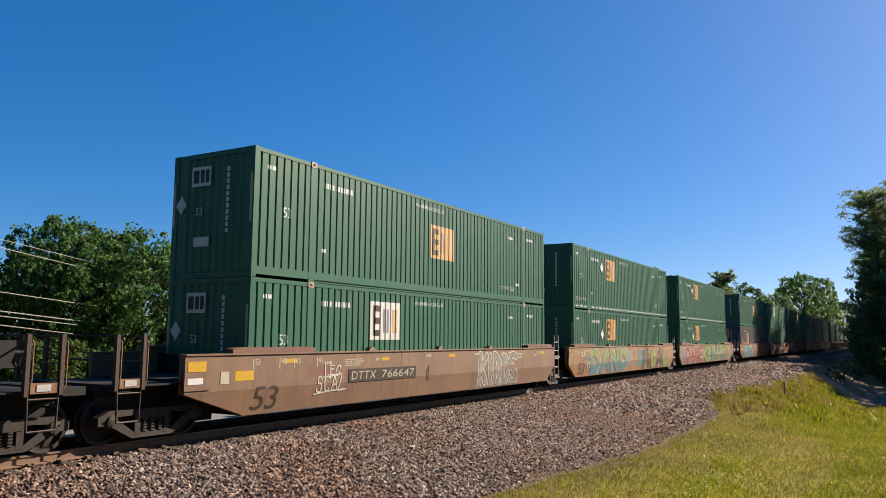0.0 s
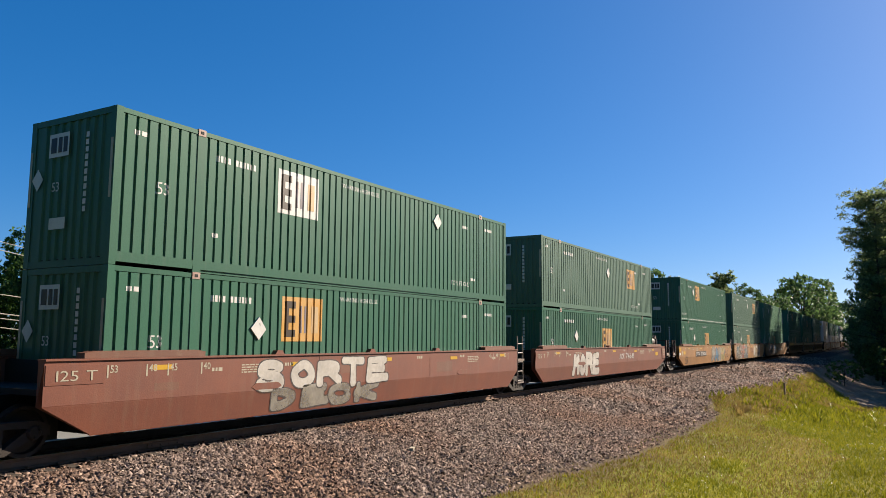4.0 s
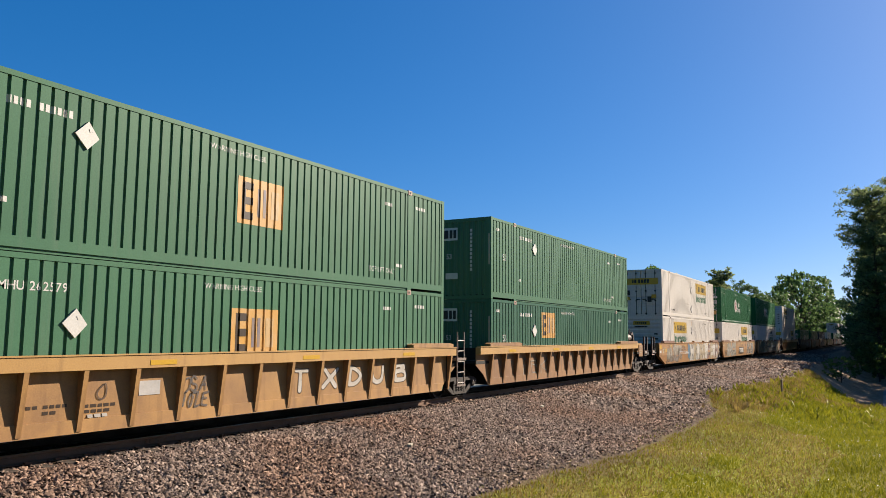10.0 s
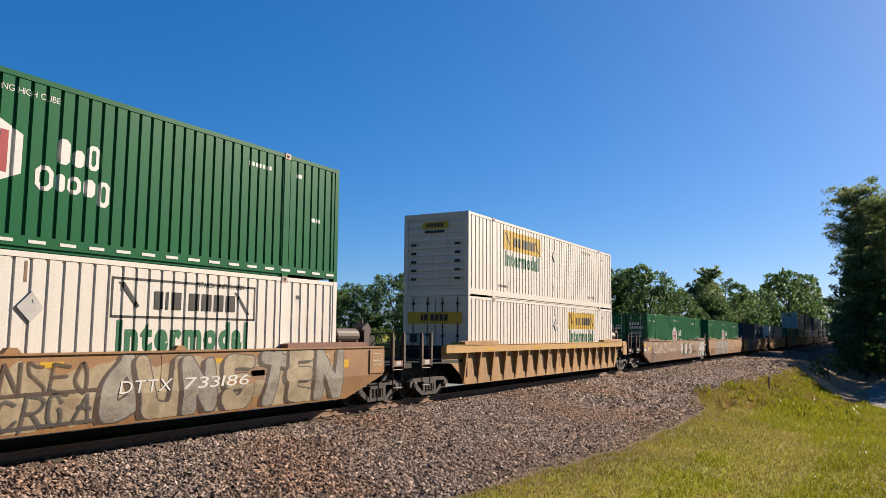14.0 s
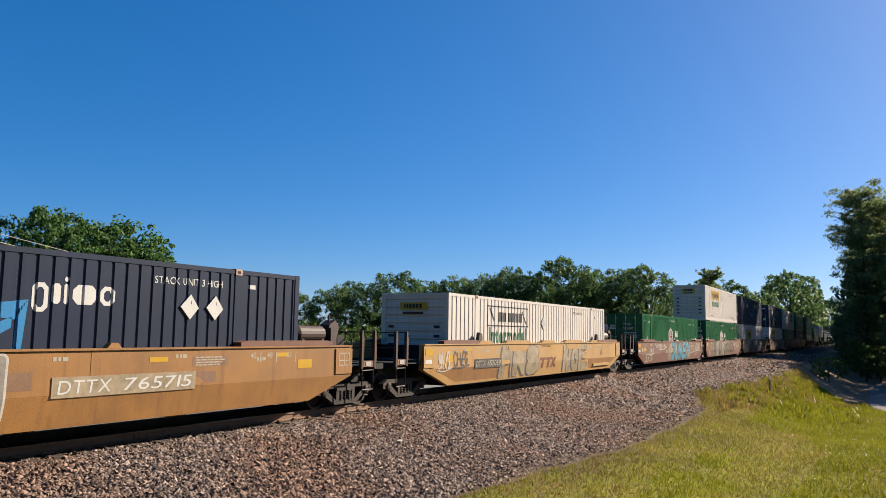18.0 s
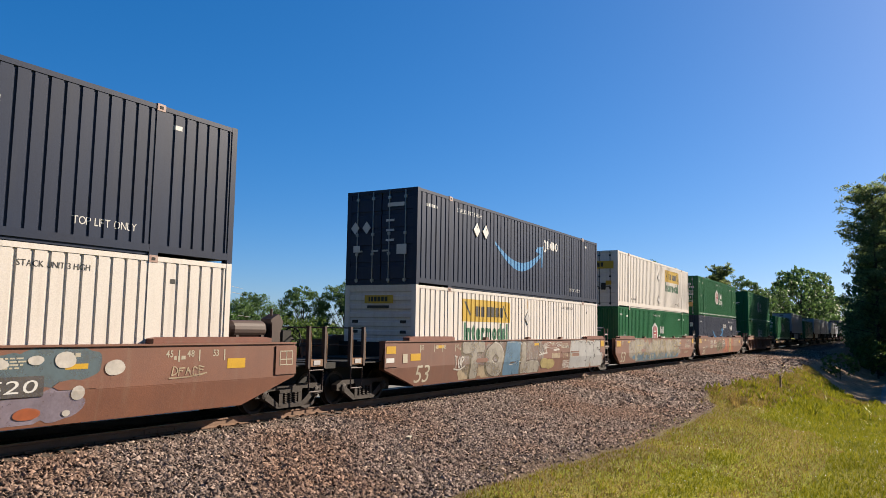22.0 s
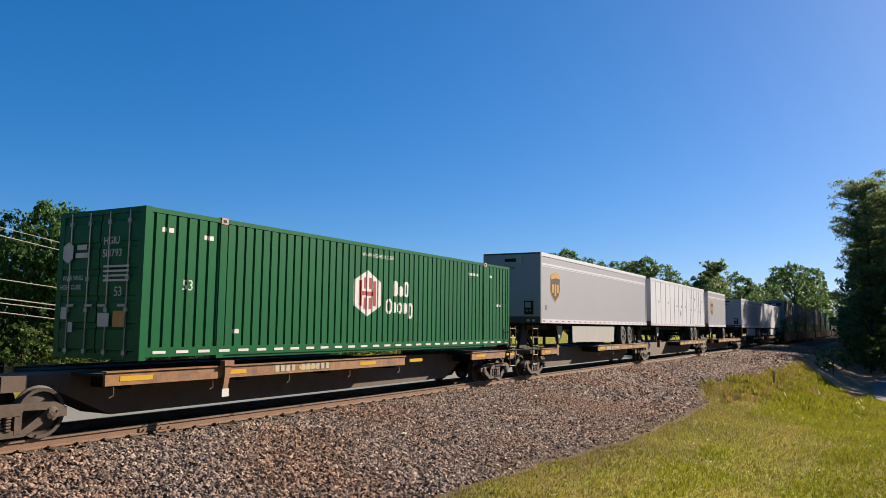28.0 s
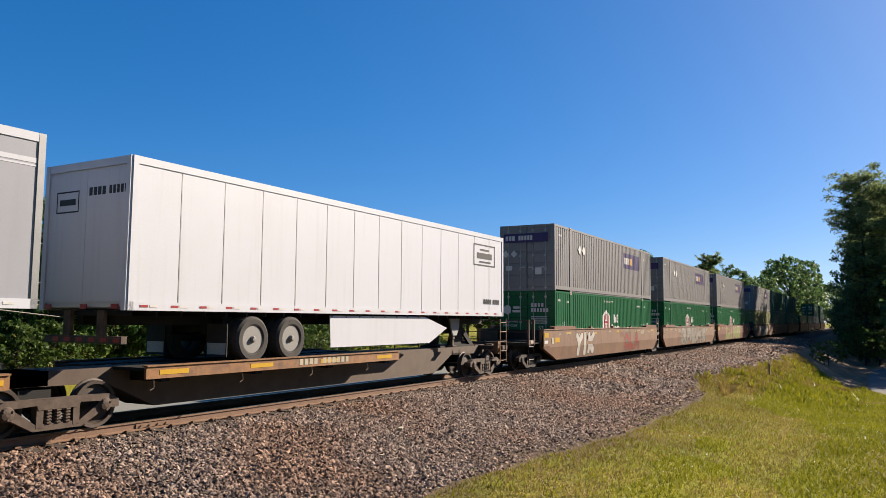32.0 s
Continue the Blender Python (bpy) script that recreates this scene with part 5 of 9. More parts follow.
def hexagon_box(name, end="door", stripe=True):
    p = 0.265
    c = container(name, "hub_green", "bright green corrugated container with white hexagon emblem", p, end, base=0.24)
    x, z, w, h = 6.55, 0.93, 1.26, 1.24
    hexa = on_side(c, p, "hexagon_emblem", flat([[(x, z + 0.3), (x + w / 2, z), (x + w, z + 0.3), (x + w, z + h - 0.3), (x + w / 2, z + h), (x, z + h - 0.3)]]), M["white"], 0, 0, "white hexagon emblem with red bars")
    bm = drape(flat([rect(x + 0.24, z + 0.28, 0.13, 0.68), rect(x + 0.46, z + 0.20, 0.11, 0.30), rect(x + 0.46, z + 0.74, 0.11, 0.30), rect(x + 0.69, z + 0.20, 0.11, 0.30), rect(x + 0.69, z + 0.74, 0.11, 0.30), rect(x + 0.89, z + 0.28, 0.13, 0.68), rect(x + 0.37, z + 0.56, 0.52, 0.11)]), p, 0, 0)
    for v in bm.verts: v.co.y -= 0.004
    tagged(part("emblem_mark", bm, M["red"], hexa), kind="stuff")
    wx = x + 1.5
    for dx, dz, bw, bh, hollow in ((0.36, 1.52, 0.24, 0.44, False), (0.66, 1.52, 0.21, 0.30, False), (0.93, 1.52, 0.24, 0.44, True), (0.0, 1.02, 0.32, 0.42, True), (0.38, 1.05, 0.15, 0.30, False), (0.58, 1.04, 0.25, 0.31, True), (0.88, 1.04, 0.23, 0.31, False), (1.16, 0.90, 0.24, 0.45, True)):
        on_side(c, p, "wordmark_block", flat(block(wx + dx, dz, bw, bh, hollow)), M["white"], 0, 0)
    on_side(c, p, "size_mark", lettering("53", 0.3), M["white"], 0.95, 1.35)
    on_side(c, p, "warning_mark", lettering("WARNING HIGH CUBE", 0.15), M["white"], 6.9, TALL - 0.36)
    wide_marks(c, p, M["white"], [(0.4, TALL - 0.45, [0.12, 0.12]), (1.45, TALL - 0.5, [0.25]), (2.35, 0.5, [0.16]), (12.9, TALL - 0.5, [0.07] * 7), (14.5, TALL - 0.5, [0.2]), (15.1, 1.4, [0.14, 0.14])])
    if stripe:
        on_side(c, 0, "reflective_strip", flat([rect(0.3 + i * 0.55, 0.12, 0.30, 0.055) for i in range(29)]), M["white"], 0, 0, "dashed white reflective strip")
    on_end(c, "end_emblem", [[(0.22, 1.95), (0.38, 1.86), (0.54, 1.95), (0.54, 2.2), (0.38, 2.29), (0.22, 2.2)]], M["white"], x=-0.045)
    on_end(c, "end_wordmark", [rect(0.66, 2.12, 0.3, 0.1), rect(0.62, 1.96, 0.38, 0.1)], M["white"], x=-0.045)
    if end == "door":
        on_end(c, "end_code_block", [rect(1.5, 1.75 - i * 0.09, 0.75, 0.04) for i in range(4)], M["white"], x=-0.045)
        on_end(c, "end_label", [rect(0.25, 0.75, 0.18, 0.24), rect(0.5, 0.5, 0.14, 0.2), rect(1.4, 0.62, 0.34, 0.26)], M["white"], x=-0.045)
        on_end(c, "end_plate", [rect(1.85, 0.62, 0.34, 0.3)], M["orange"], x=-0.045)
        end_text(c, "end_warning", "WARNING", 0.24, 1.52, 0.13, M["white"]); end_text(c, "end_warning", "HIGH CUBE", 0.18, 1.34, 0.13, M["white"])
        bm = lettering("53", 0.26)
        for v in bm.verts: v.co = Vector((-0.045, HALF - (1.85 + v.co.x), v.co.z + 1.2))
        part("end_size_mark", bm, M["white"], c)
    else:
        on_end(c, "end_label", [rect(1.05, 0.75, 0.4, 0.26), rect(0.6, 1.75, 1.2, 0.07), rect(0.85, 1.62, 0.8, 0.06)], M["white"])
        bm = lettering("53", 0.26)
        for v in bm.verts: v.co = Vector((-0.008, HALF - (1.1 + v.co.x), v.co.z + 1.35))
        part("end_size_mark", bm, M["white"], c)
    return c

def cream_box(name, logo_x, end="panel", word=True, faded=False, framed=False):
    p = 0.29
    c = container(name, "white", "white corrugated container with yellow sign panel and green lettering" if word else "white corrugated container with framed yellow sign panel", p, end, base=0.26)
    z, w, h = (1.86, 3.65, 0.74) if word else (1.42, 3.8, 0.95)
    frame_ = [rect(logo_x, z, w, 0.045), rect(logo_x, z + h - 0.045, w, 0.045), rect(logo_x, z, 0.045, h), rect(logo_x + w - 0.045, z, 0.045, h)]
    if not faded:
        plate = on_side(c, p, "sign_panel", flat([rect(logo_x, z, w, h)]), M["signal_yellow"], 0, 0, "yellow sign panel with black bars")
    else:
        plate = tagged(on_side(c, p, "sign_outline", flat(frame_), M["black"], 0, 0, "faded sign outline"), kind="stuff")
    bm = drape(flat(bars(logo_x + 0.95, z + 0.24 * h, 0.46 * h, [0.2, 0.06, 0.24, -0.06, 0.26, 0.26, 0.26, 0.26], 0.07) + (frame_ if framed else []) + [[(logo_x + 0.15, z + 0.88 * h), (logo_x + 0.55, z + 0.25 * h), (logo_x + 0.62, z + 0.3 * h), (logo_x + 0.27, z + 0.88 * h)], [(logo_x + w - 0.25, z + 0.18 * h), (logo_x + w - 0.17, z + 0.18 * h), (logo_x + w - 0.55, z + 0.8 * h), (logo_x + w - 0.63, z + 0.8 * h)]]), p, 0, 0)
    for v in bm.verts: v.co.y -= 0.004
    tagged(part("sign_bar", bm, M["black"], plate), kind="stuff")
    if word:
        t = lettering("Intermodal", 0.74, swell=0.055)
        k = 3.3 / max(v.co.x for v in t.verts)
        for v in t.verts: v.co.x *= k
        on_side(c, p, "service_word", t, M["letter_green"], logo_x + 0.15, 1.28, "green service lettering")
    for px, pz in ((8.1, 2.0), (8.1, 0.65)) if end == "door" else ((8.0, 2.05),):
        diamond(c, p, px, pz, mat=M["flap_pale"])
    on_side(c, p, "rust_streak", flat([rect(7.98, 2.40, 0.05, 0.34)]), M["orange"] if end == "panel" else M["rail"], 0, 0, "thin rust-orange streak")
    for px in (3.3, 7.9, 13.2): on_side(c, p, "rust_streak", flat([rect(px, 0.3 + 0.25 * (px % 1.0), 0.035, 0.3)]), M["rail"], 0, 0, "thin rust-brown streak")
    on_side(c, p, "lift_mark", lettering("TOP LIFT ONLY", 0.18, squeeze=0.9), M["black"], 12.3, 0.4)
    on_side(c, p, "stack_mark", lettering("STACK UNIT 3 HIGH", 0.15, squeeze=0.95), M["black"], 11.6, TALL - 0.38)
    wide_marks(c, p, M["black"], [(14.6, TALL - 0.5, [0.14]), (2.4, 0.42, [0.08] * 7)])
    if end == "panel":
        on_end(c, "end_sign", [rect(0.75, 2.35, 1.05, 0.24)], M["signal_yellow"])
        on_end(c, "end_sign_mark", bars(0.9, 2.4, 0.14, [0.06, 0.08, 0.1, 0.1, 0.1, 0.1], 0.03) + [rect(0.85, 2.2, 0.8, 0.08)], M["black"], x=-0.013)
        on_end(c, "end_vent", [rect(0.3 + 1.75 * (i % 2), 0.55 + 0.3 * (i // 2), 0.22, 0.09) for i in range(10)], M["black"])
    else:
        on_end(c, "end_sign", [rect(0.22, 1.95, 2.15, 0.4)], M["signal_yellow"], x=-0.045)
        on_end(c, "end_sign_mark", bars(0.75, 2.05, 0.22, [0.1, 0.14, -0.03, 0.14, 0.14, 0.14, 0.14], 0.04), M["black"], x=-0.05)
        on_end(c, "end_label", [rect(0.3, 1.3, 0.3, 0.3), rect(1.7, 0.85, 0.25, 0.35)], M["black"], x=-0.045)
        on_end(c, "end_plate", [rect(1.95, 1.1, 0.3, 0.22), rect(0.4, 1.0, 0.2, 0.2)], M["yellow"], x=-0.05)
    return c

def smile_box(name, end="door"):
    p = 0.285
    c = container(name, "navy", "dark navy corrugated container with blue curved arrow", p, end, base=0.2)
    x0, w = 5.2, 4.1
    pts = [(x0 + w * i / 16, 1.95 - 0.72 * math.sin(math.pi * (0.06 + 0.86 * i / 16))) for i in range(17)]
    quads = []
    for i in range(16):
        ta, tb = 0.10 + 0.22 * math.sin(math.pi * i / 18), 0.10 + 0.22 * math.sin(math.pi * (i + 1) / 18)
        (xa, za), (xb, zb) = pts[i], pts[i + 1]
        quads.append([(xa, za - ta), (xb, zb - tb), (xb, zb), (xa, za)])
    xe, ze = pts[-1]
    quads += [[(xe - 0.5, ze + 0.02), (xe + 0.05, ze - 0.05), (xe + 0.25, ze + 0.28), (xe - 0.35, ze + 0.2)], [(xe + 0.06, ze - 0.6), (xe + 0.18, ze - 0.55), (xe + 0.25, ze + 0.28), (xe + 0.08, ze + 0.1)]]
    arrow = flat(quads); bmesh.ops.remove_doubles(arrow, verts=arrow.verts[:], dist=1e-4)
    on_side(c, p, "curved_arrow", arrow, M["sky_blue"], 0, 0, "sky-blue curved arrow emblem")
    for dx, dz, bw, bh, hollow in ((0.0, 1.86, 0.28, 0.48, True), (0.35, 2.0, 0.15, 0.34, False), (0.56, 2.0, 0.09, 0.34, False), (0.56, 2.38, 0.09, 0.08, False), (0.72, 2.0, 0.46, 0.34, False), (1.25, 2.0, 0.30, 0.34, True)):
        on_side(c, p, "wordmark_block", flat(block(9.6 + dx, dz, bw, bh, hollow)), M["white"], 0, 0)
    for dx in (0, 0.55): diamond(c, p, (12.85 if end == "panel" else 3.75) + dx * 1.2, 2.05, 0.24)
    on_side(c, p, "stack_mark", lettering("STACK UNIT 3 HIGH", 0.2, squeeze=0.95), M["white"], 12.0 if end == "panel" else 2.4, TALL - 0.42)
    on_side(c, p, "lift_mark", lettering("TOP LIFT ONLY", 0.2, squeeze=0.9), M["white"], 12.5, 0.4)
    wide_marks(c, p, M["white"], [(0.5, TALL - 0.5, [0.1] * 5), (14.5, TALL - 0.4, [0.2])])
    if end == "panel":
        on_end(c, "end_wordmark", bars(0.75, 2.12, 0.2, [0.12, 0.2, 0.12, 0.1, 0.12, 0.12], 0.04), M["white"])
        on_end(c, "end_smile", [[(0.95, 2.02), (1.2, 1.93), (1.45, 2.02), (1.2, 1.98)]], M["sky_blue"])
        on_end(c, "end_placard", [[(y, 1.0), (y + 0.2, 1.25), (y, 1.5), (y - 0.2, 1.25)] for y in (0.5, 1.0)], M["white"])
        on_end(c, "end_label", [rect(1.95, 2.05, 0.22, 0.3)], M["white"])
    else:
        on_end(c, "end_placard", [[(y, 1.55), (y + 0.16, 1.75), (y, 1.95), (y - 0.16, 1.75)] for y in (0.35, 0.78)], M["white"], x=-0.045)
        on_end(c, "end_code_block", [rect(1.55, 2.35, 0.6, 0.12), rect(1.5, 1.9, 0.3, 0.07), rect(1.5, 1.6, 0.3, 0.07), rect(1.5, 1.3, 0.3, 0.07), rect(0.3, 1.0, 0.25, 0.2), rect(1.9, 0.9, 0.35, 0.3)], M["white"], x=-0.045)
    return c

def courier_box(name):
    p = 0.265
    c = container(name, "grey", "pale grey corrugated container with dark purple sign panel", p, "door", base=0.22)
    plate = on_side(c, p, "sign_panel", flat([rect(10.4, 1.6, 3.2, 0.85)]), M["purple"], 0, 0, "dark purple sign panel")
    bm = drape(flat(bars(10.6, 1.84, 0.36, [0.26, 0.24, 0.26], 0.06)), p, 0, 0)
    for v in bm.verts: v.co.y -= 0.004
    tagged(part("sign_bar", bm, M["white"], plate), kind="stuff")
    bm = drape(flat(bars(11.6, 1.84, 0.36, [0.24, 0.24], 0.06)), p, 0, 0)
    for v in bm.verts: v.co.y -= 0.004
    tagged(part("sign_bar", bm, M["orange"], plate), kind="stuff")
    for dx in (0, 0.55): diamond(c, p, 3.2 + dx, 2.0, 0.18)
    wide_marks(c, p, M["white"], [(0.5, 2.4, [0.1] * 3), (14.6, 2.3, [0.2])])
    on_end(c, "end_sign", [rect(0.2, 2.12, 2.1, 0.4)], M["purple"], x=-0.045)
    on_end(c, "end_sign_mark", bars(0.3, 2.22, 0.2, [0.12, 0.12, 0.12, -0.1, 0.1, 0.1, 0.1, 0.1, 0.1], 0.04), M["white"], x=-0.05)
    on_end(c, "end_label", [[(y, 1.45), (y + 0.15, 1.62), (y, 1.8), (y - 0.15, 1.62)] for y in (0.3, 0.7)] + [rect(0.3, 0.9, 0.3, 0.2), rect(1.7, 0.7, 0.3, 0.3)], M["white"], x=-0.045)
    return c

# ---- trailers and spine cars ----
def tyre_mesh(bm): bm_lathe(bm, [(0.30, -0.13), (0.34, -0.15), (0.44, -0.155), (0.50, -0.11), (0.51, 0.0), (0.50, 0.11), (0.44, 0.155), (0.30, 0.13), (0.28, 0.0)], 32, ring=True)
def rim_mesh(bm):
    bm_lathe(bm, [(0.30, -0.12), (0.275, -0.11), (0.25, -0.02), (0.12, -0.01), (0.10, -0.06), (0.05, -0.07), (0.05, 0.0)], 24)
    for i in range(8):
        a = i * math.pi / 4
        bm_lathe(bm, [(0.018, 0.0), (0.018, -0.055)], 6, (0.17 * math.cos(a), 0, 0.17 * math.sin(a)))

def trailer(name, label, length=16.15, skin="trailer_grey", reverse=False, axles=(11.5, 12.72), skirt=(3.95, 10.06), posts=0, panels=0):
    """A road trailer with its box's floor at z = 0; x = 0 is the end that leads on the train."""
    t = tagged(new(name), label, "semi-trailer", "trailers on the train")
    H_ = 2.88
    box = piece("tbox%.1f" % length, "box", lambda bm: (bm_box(bm, 0.0, length, -1.28, 1.28, 0.06, H_), bevelled(bm, 0.02)), M[skin], t)
    for s in (-1, 1):
        r = piece("tbrail%.1f" % length, "bottom_rail", lambda bm: bm_box(bm, 0.01, length - 0.01, -1.30, -1.275, 0.0, 0.16), M["trailer_white"], t); r.scale = (1, s, 1)
        r = piece("ttrail%.1f" % length, "top_rail", lambda bm: bm_box(bm, 0.01, length - 0.01, -1.297, -1.27, H_ - 0.14, H_ + 0.006), M["trailer_white"], t); r.scale = (1, s, 1)
        if skin == "trailer_grey":
            r = piece("tband%.1f" % length, "side_band", lambda bm: (bm_box(bm, 0.12, length - 0.12, -1.285, -1.27, H_ - 0.50, H_ - 0.42), bm_box(bm, 0.12, length - 0.12, -1.285, -1.27, H_ - 0.56, H_ - 0.53)), M["trailer_white"], t, "pale horizontal band"); r.scale = (1, s, 1)
        for cx in (0.0, length - 0.10):
            r = piece("tcorner", "corner_post", lambda bm: (bm_box(bm, -0.01, 0.11, -1.30, -1.26, 0.0, H_ + 0.006), bevelled(bm, 0.01)), M["alu"] if skin == "trailer_grey" else M["trailer_white"], t, at=(cx, 0, 0)); r.scale = (1, s, 1)
    n = int(length / 0.72)
    tagged(piece("tmarks%.1f" % length, "reflective_dash", lambda bm: [bm_box(bm, 0.25 + i * 0.72, 0.43 + i * 0.72, -1.306, -1.30, 0.06, 0.105) for i in range(n)], M["red"], t, "red reflective dashes"), kind="stuff")
    tagged(piece("twmarks%.1f" % length, "white_dash", lambda bm: [bm_box(bm, 0.47 + i * 0.72, 0.65 + i * 0.72, -1.306, -1.30, 0.06, 0.105) for i in range(n)], M["white"], t, "white reflective dashes"), kind="stuff")
    if posts:
        for px in [0.1 + 1.224 * i for i in range(10)] + [11.71, 12.29, 13.5, 14.13, 14.79]:
            piece("tpost", "side_post", lambda bm: (bm_box(bm, -0.065, 0.065, -1.296, -1.275, 0.16, H_ - 0.14), bevelled(bm, 0.006)), M["post_grey"], t, at=(px, 0, 0))
        for px, pz in ((2.0, 1.5), (4.4, 1.5), (6.9, 1.35), (8.2, 1.35), (9.4, 1.35), (11.4, 1.2), (11.4, 2.1), (12.7, 1.2), (12.7, 2.0), (13.8, 1.6), (14.5, 1.1), (15.3, 1.9)):
            piece("tcup", "lashing_cup", lambda bm: bm_lathe(bm, [(0.07, 0.0), (0.07, -0.02), (0.045, -0.025), (0.03, -0.01)], 12), M["alu"], t, at=(px, -1.28, pz))
        bm = flat([[(7.97, 0.62), (8.2, 0.86), (7.97, 1.1), (7.74, 0.86)]])
        for v in bm.verts: v.co.y = -1.292
        part("placard_holder", bm, M["alu"], t, "folding diamond placard holder")
    if panels:
        for i in range(1, panels):
            piece("tseam", "panel_seam", lambda bm: bm_box(bm, -0.012, 0.012, -1.285, -1.275, 0.16, H_ - 0.14), M["alu"], t, at=(i * length / panels, 0, 0))
    piece("tbrace", "landing_brace", lambda bm: (bm_box(bm, -0.06, 0.06, -0.75, 0.75, -0.6, -0.05), bm_prism(bm, [(0, -0.1), (1.2, -0.1), (1.2, 0.0), (0.2, 0.0)], -0.7, -0.6), bm_prism(bm, [(0, -0.1), (1.2, -0.1), (1.2, 0.0), (0.2, 0.0)], 0.6, 0.7)), M["dark"], t, at=(3.0 if not reverse else length - 3.0, 0, 0))
    piece("tframe%.1f" % length, "floor_frame", lambda bm: [bm_box(bm, 0.1 + i * 0.6, 0.16 + i * 0.6, -1.2, 1.2, -0.1, 0.0) for i in range(int(length / 0.6))] and (bm_box(bm, 0.3, length - 0.3, -0.55, -0.4, -0.28, 0.0), bm_box(bm, 0.3, length - 0.3, 0.4, 0.55, -0.28, 0.0)), M["dark"], t)
    for ax in axles:
        piece("taxle", "axle", lambda bm: bm_rod(bm, (0, -1.0, 0), (0, 1.0, 0), 0.08, 8), M["dark"], t, at=(ax, 0, -0.59))
        for s in (-1, 1):
            for yy in (1.13, 0.80):
                w = piece("tyre", "tyre", tyre_mesh, M["tyre"], t, "road tyre", at=(ax, s * yy, -0.59))
                if yy > 1 and s < 0:
                    piece("rim%d" % reverse, "rim", rim_mesh, M["rim"] if reverse else M["dark_rim"], w)
                    piece("hub", "hub", lambda bm: bm_lathe(bm, [(0.075, 0.0), (0.075, -0.15), (0.05, -0.19), (0.01, -0.195)], 12), M["rim"], w)
    if axles:
        a0 = min(axles) - 0.75; a1 = max(axles) + 0.75
        piece("bogie%.2f%.2f" % (a0, a1), "suspension", lambda bm: (bm_box(bm, a0, a1, -0.6, -0.45, -0.5, -0.1), bm_box(bm, a0, a1, 0.45, 0.6, -0.5, -0.1), bm_box(bm, a0 + 0.2, a0 + 0.5, -0.9, 0.9, -0.45, -0.1)), M["dark"], t)
        fx = a0 - 0.0 if reverse else a1 + 0.1
        for s in (-1, 1):
            piece("flap", "mud_flap", lambda bm: bm_box(bm, -0.01, 0.01, -0.3, 0.3, -0.95, -0.25), M["tyre"], t, "black rubber mud flap", at=(fx, s * 0.95, 0))
            piece("flaplabel", "flap_label", lambda bm: bm_box(bm, -0.014, -0.01, -0.27, 0.27, -0.90, -0.66), M["white"], t, "white mud flap label", at=(fx, s * 0.95, 0))
    if skirt:
        a, b = skirt
        q = [(a, -0.82), (b, -0.88), (b + 0.1, -0.1), (a - 0.02, -0.1)] if not reverse else [(a, -0.85), (b - 1.1, -0.85), (b, -0.4), (b - 1.4, -0.05), (a - 0.05, -0.05)]
        piece("skirt%.1f%.1f" % (a, b), "side_skirt", lambda bm: bm_prism(bm, q, -1.20, -1.18), M["skirt"] if not reverse else M["trailer_white"], t, "pale aerodynamic side skirt")
    lg = 3.25 if not reverse else length - 2.9
    for s in (-1, 1):
        piece("landing", "landing_leg", lambda bm: (bm_box(bm, -0.07, 0.07, -0.07, 0.07, -0.78, 0.0), bm_box(bm, -0.05, 0.05, -0.05, 0.05, -1.0, -0.75), bm_box(bm, -0.13, 0.13, -0.11, 0.11, -1.03, -0.99), bm_prism(bm, [(-0.28, -0.1), (-0.04, -0.55), (0.04, -0.55), (0.28, -0.1), (0.2, -0.1), (0, -0.45), (-0.2, -0.1)], -0.02, 0.02)), M["truck"], t, "retracted landing leg", at=(lg, s * 0.75, 0))
    piece("gusset", "leg_gusset", lambda bm: bm_prism(bm, [(-0.12, -0.66), (0.12, -0.66), (0.30, -0.42), (0.32, -0.1), (-0.32, -0.1), (-0.28, -0.35)], -0.02, 0.02), M["flap"], t, "pale leg gusset plate", at=(lg, -0.84, 0))
    if not reverse:
        for nm, (y0, y1, z0, z1), tone in (("lamp_panel", (-0.50, 0.35, 2.46, 2.70), "alu"), ("hose_panel", (-0.98, -0.58, 0.34, 0.90), "dark"), ("socket_panel", (0.72, 1.02, 0.36, 0.86), "dark")):
            q = piece("t" + nm, nm, lambda bm: (bm_box(bm, -0.025, 0.0, y0, y1, z0, z1), bevelled(bm, 0.006)), M[tone], t, "framed front-wall fitting")
            e = 0.05
            piece("ti" + nm, "panel_inset", lambda bm: (bm_box(bm, -0.032, -0.025, y0 + (0.10 if tone == "dark" else 0.28), y1 - e, z0 + (e if nm != "hose_panel" else 0.28), z1 - e), bevelled(bm, 0.003)), M["trailer_grey" if nm == "socket_panel" else ("dark" if tone == "alu" else "flap")], q)
        for y0 in (-0.72, -0.86): piece("tglad", "hose_coupling", lambda bm: bm_rod(bm, (-0.08, 0, 0), (0.0, 0, 0), 0.035, 8), M["alu"], t, at=(0, y0, 0.50))
        for y0 in (-1.05, -0.82): piece("tmark", "marker_light", lambda bm: bm_box(bm, -0.03, -0.012, 0, 0.12, 0.06, 0.14), M["white"], t, at=(0, y0, 0))
        if length > 10:
            bm = lettering("187545", 0.17, 0.012)
            for v in bm.verts: v.co = Vector((-0.004, 0.28 - v.co.x * 0.95, v.co.z + 2.20))
            part("front_number", bm, M["black"], t)
        for z0, z1 in ((0.0, 0.26), (H_ - 0.06, H_)): piece("tnose%.1f" % z0, "nose_rail", lambda bm: bm_box(bm, -0.015, 0.0, -1.28, 1.28, z0, z1), M["truck"], t)
